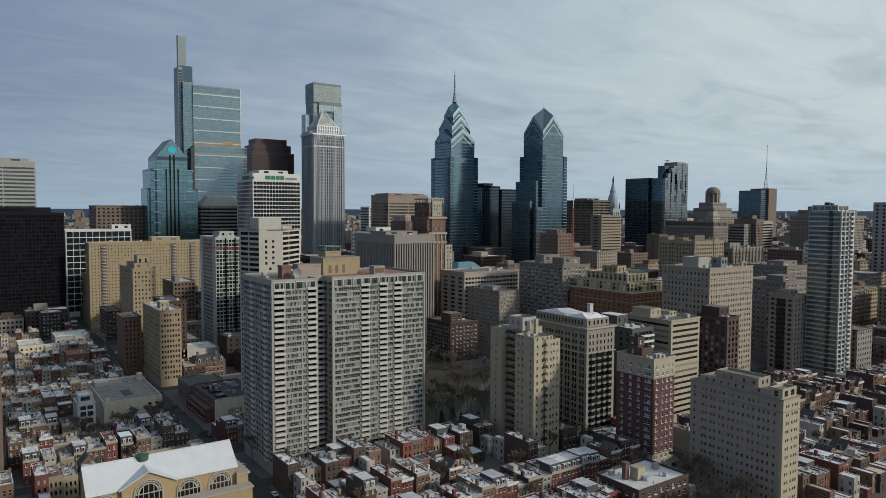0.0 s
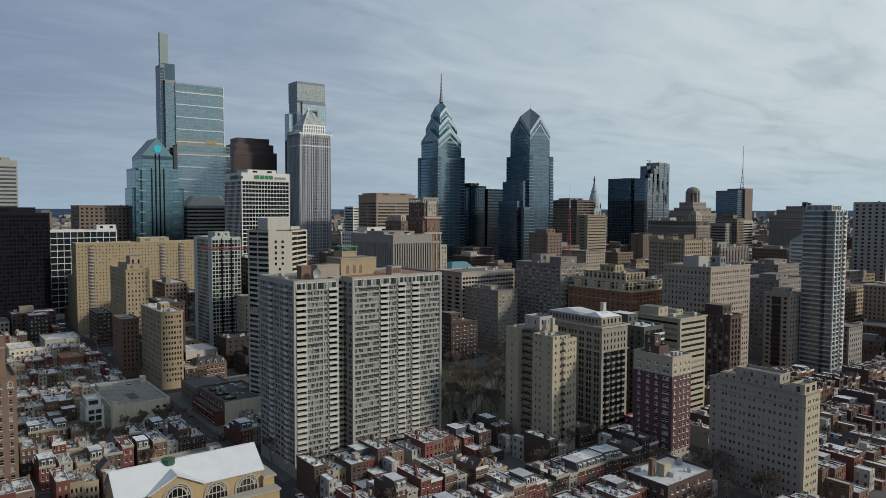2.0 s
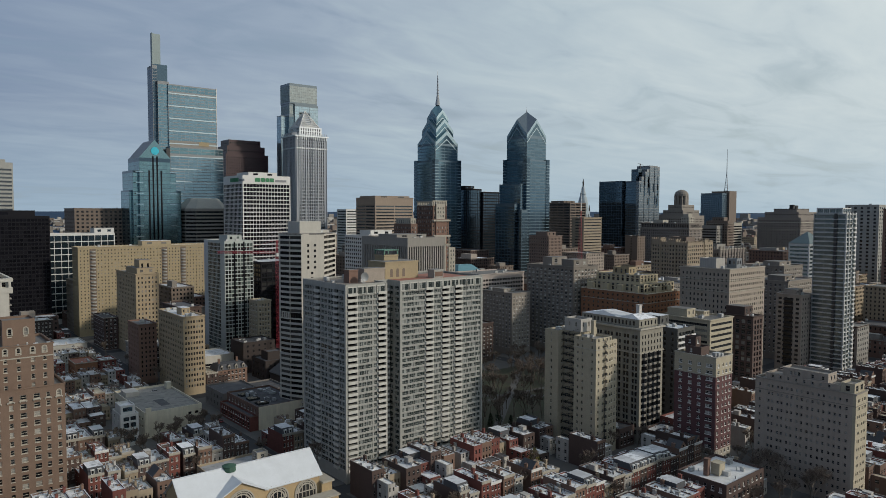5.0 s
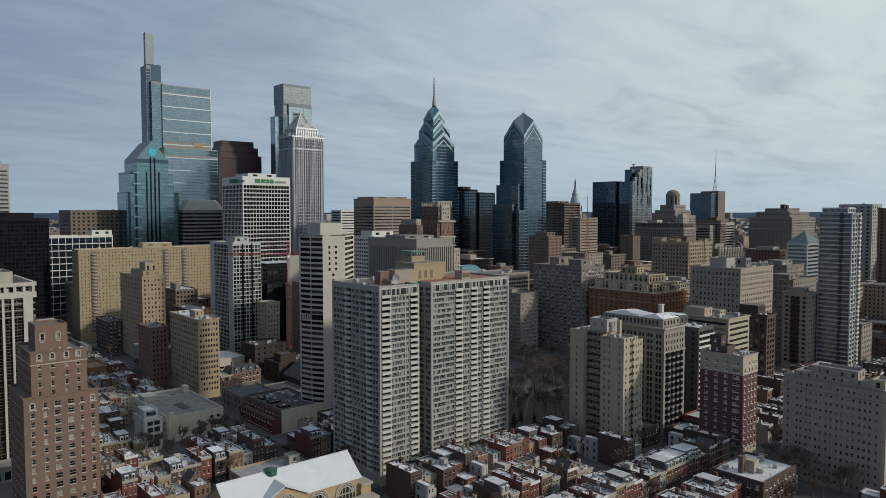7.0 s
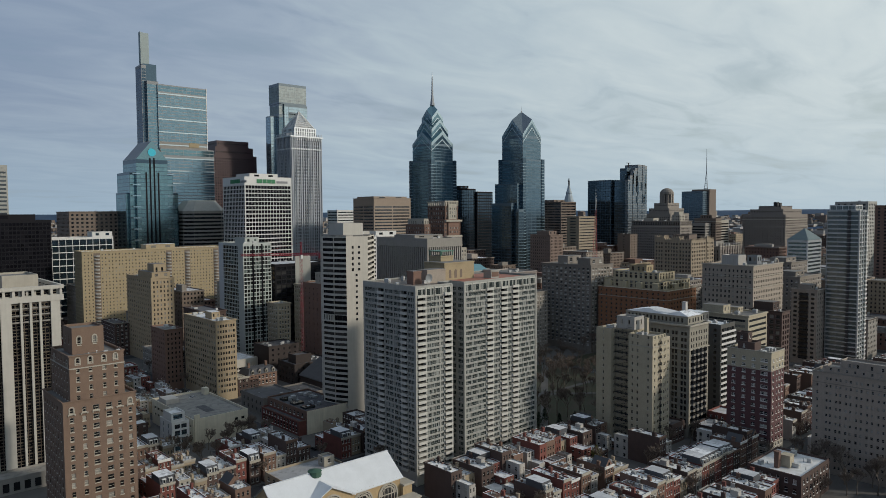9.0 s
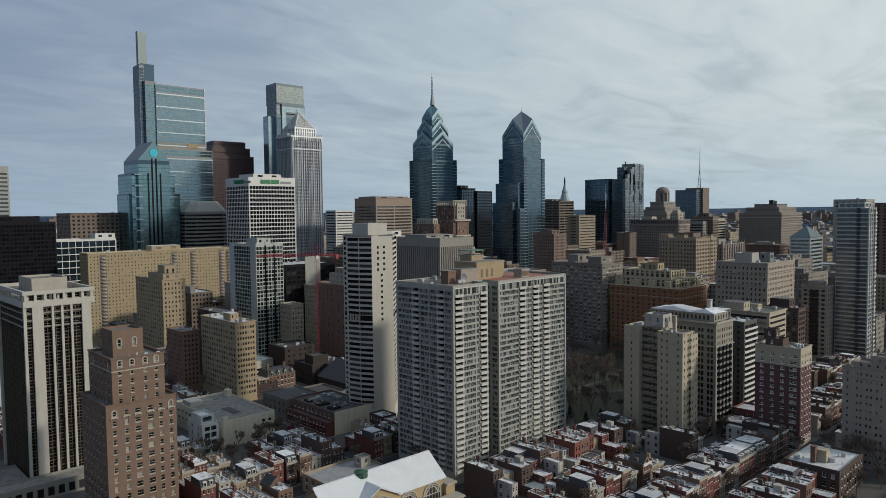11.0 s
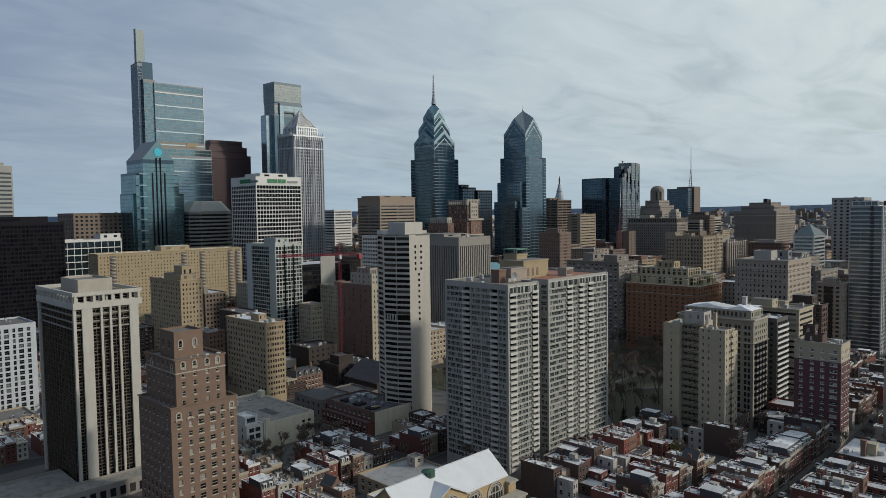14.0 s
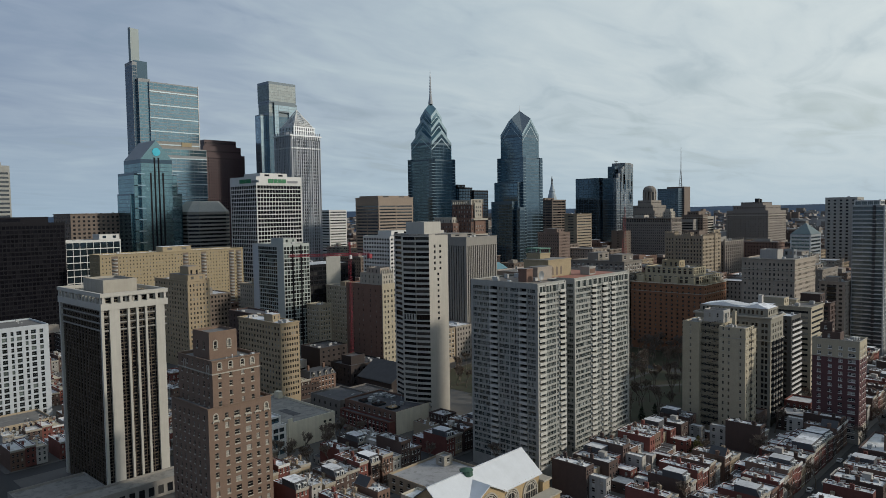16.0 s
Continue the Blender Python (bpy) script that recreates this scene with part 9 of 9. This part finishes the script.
LOTS.sort()
FILL_M = FILL_W + [roof_grey, roof_silver, roof_dark, g_dark, g_home, frame_dark]
rest, NW = Geo(), len(FILL_W)
for i, (dist, u, v, w, d, h) in enumerate(LOTS):
    n = max(2, int((h - 4) / 3.6))
    cs, cw, rr = even(w, max(3, int(w / 3.2)), rng.uniform(0.35, 0.6), 0.6), even(d, max(3, int(d / 3.4)), rng.uniform(0.3, 0.5), 0.6), storeys(3.0, n, (h - 4) / n, 0.28, 0.78)
    wm, rm, house = rng.randrange(NW), rng.randrange(3), rng.random() < 0.7
    hx, hy, hz = rng.uniform(0.4, 0.7), rng.uniform(0.45, 0.8), rng.uniform(2.5, 5)
    if i < 170:
        q = Bld("city_building", ("mid-rise city building with rows of windows", "older masonry city building with flat roof", "plain brick commercial building with roof machines")[i % 3], "building", u, v, FILL_M[NW + rm])
        q.vol(0, w, 0, d, 0, h, cs, cw, rr, FILL_W[wm], back=False)
        if house:
            q.solid("penthouse", FILL_W[(wm + 3) % NW], (w * 0.2, w * hx, d * 0.25, d * hy, h - 1, h + hz))
        q.band(0, w, 0, d, h - 0.9, 0.45, 0.6, FILL_W[(wm + (3 if i % 2 else 0)) % NW])
        q.glaze(g_dark if i % 3 else g_home, frame_dark if i % 4 else frame_white, "sash", 0)
        if i < 110:
            clutter(q.t, 1, w - 1, 1, d - 1, h - 0.9, 2, 900 + i, 3.4)
        continue
    wins = []
    ins, zr = block(rest, wins, u, u + w, v, v + d, 0, h, cs, cw, rr, 0.25 if dist < 620 else 0.1, wm, back=False)
    rest.box(u + 0.4, u + w - 0.4, v + 0.4, v + d - 0.4, zr - 0.4, zr + 0.004, wm, NW + rm)
    if house:
        rest.box(u + w * 0.2, u + w * hx, v + d * 0.25, v + d * hy, h - 1, h + hz, (wm + 3) % NW, NW + rm)
    for k in range(4):
        px, py, ps = u + w * rng.uniform(0.1, 0.85), v + d * rng.uniform(0.1, 0.85), rng.uniform(1, 3.5)
        rest.box(px, px + ps, py, py + ps, zr, zr + rng.uniform(1.2, 4), wm if k % 2 else NW + 1, NW + 1)
    for turn, x, y, z, ww, hh in wins:
        c, sn = math.cos(radians(turn)), math.sin(radians(turn))
        rest.face([(x, y, z), (x + ww * c, y + ww * sn, z), (x + ww * c, y + ww * sn, z + hh), (x, y, z + hh)], NW + 3 + (i % 2))
tagged(new("city_blocks", rest.mesh("city_blocks", FILL_M)), "crowded city blocks of older mid-rise buildings", "buildings", kind="stuff")

g = Geo()
rng = random.Random(77)
for i in range(11500):
    a = radians(rng.uniform(-12, 102))
    dd = 1250 + 2650 * rng.random() ** 0.75
    x, y = dd * math.sin(a), dd * math.cos(a)
    if dd < 1500 and (x < 1240 and y < 1340):
        continue
    w, d, h = rng.uniform(10, 42), rng.uniform(10, 42), rng.uniform(6, 14) if rng.random() < 0.9 else rng.uniform(16, 38)
    g.box(x - w / 2, x + w / 2, y - d / 2, y + d / 2, rise(x, y) - 6, rise(x, y) + h, rng.choice((0, 0, 1, 2, 3)), rng.choice((4, 5, 5, 6)), bottom=False)
far = new("far_rooftops", g.mesh("far_rooftops", [brown_stone, grey_stone, concrete_grey, stucco, roof_silver, roof_grey, roof_dark]))
tagged(far, "distant low houses and warehouses spreading to the hills", "buildings", kind="stuff")
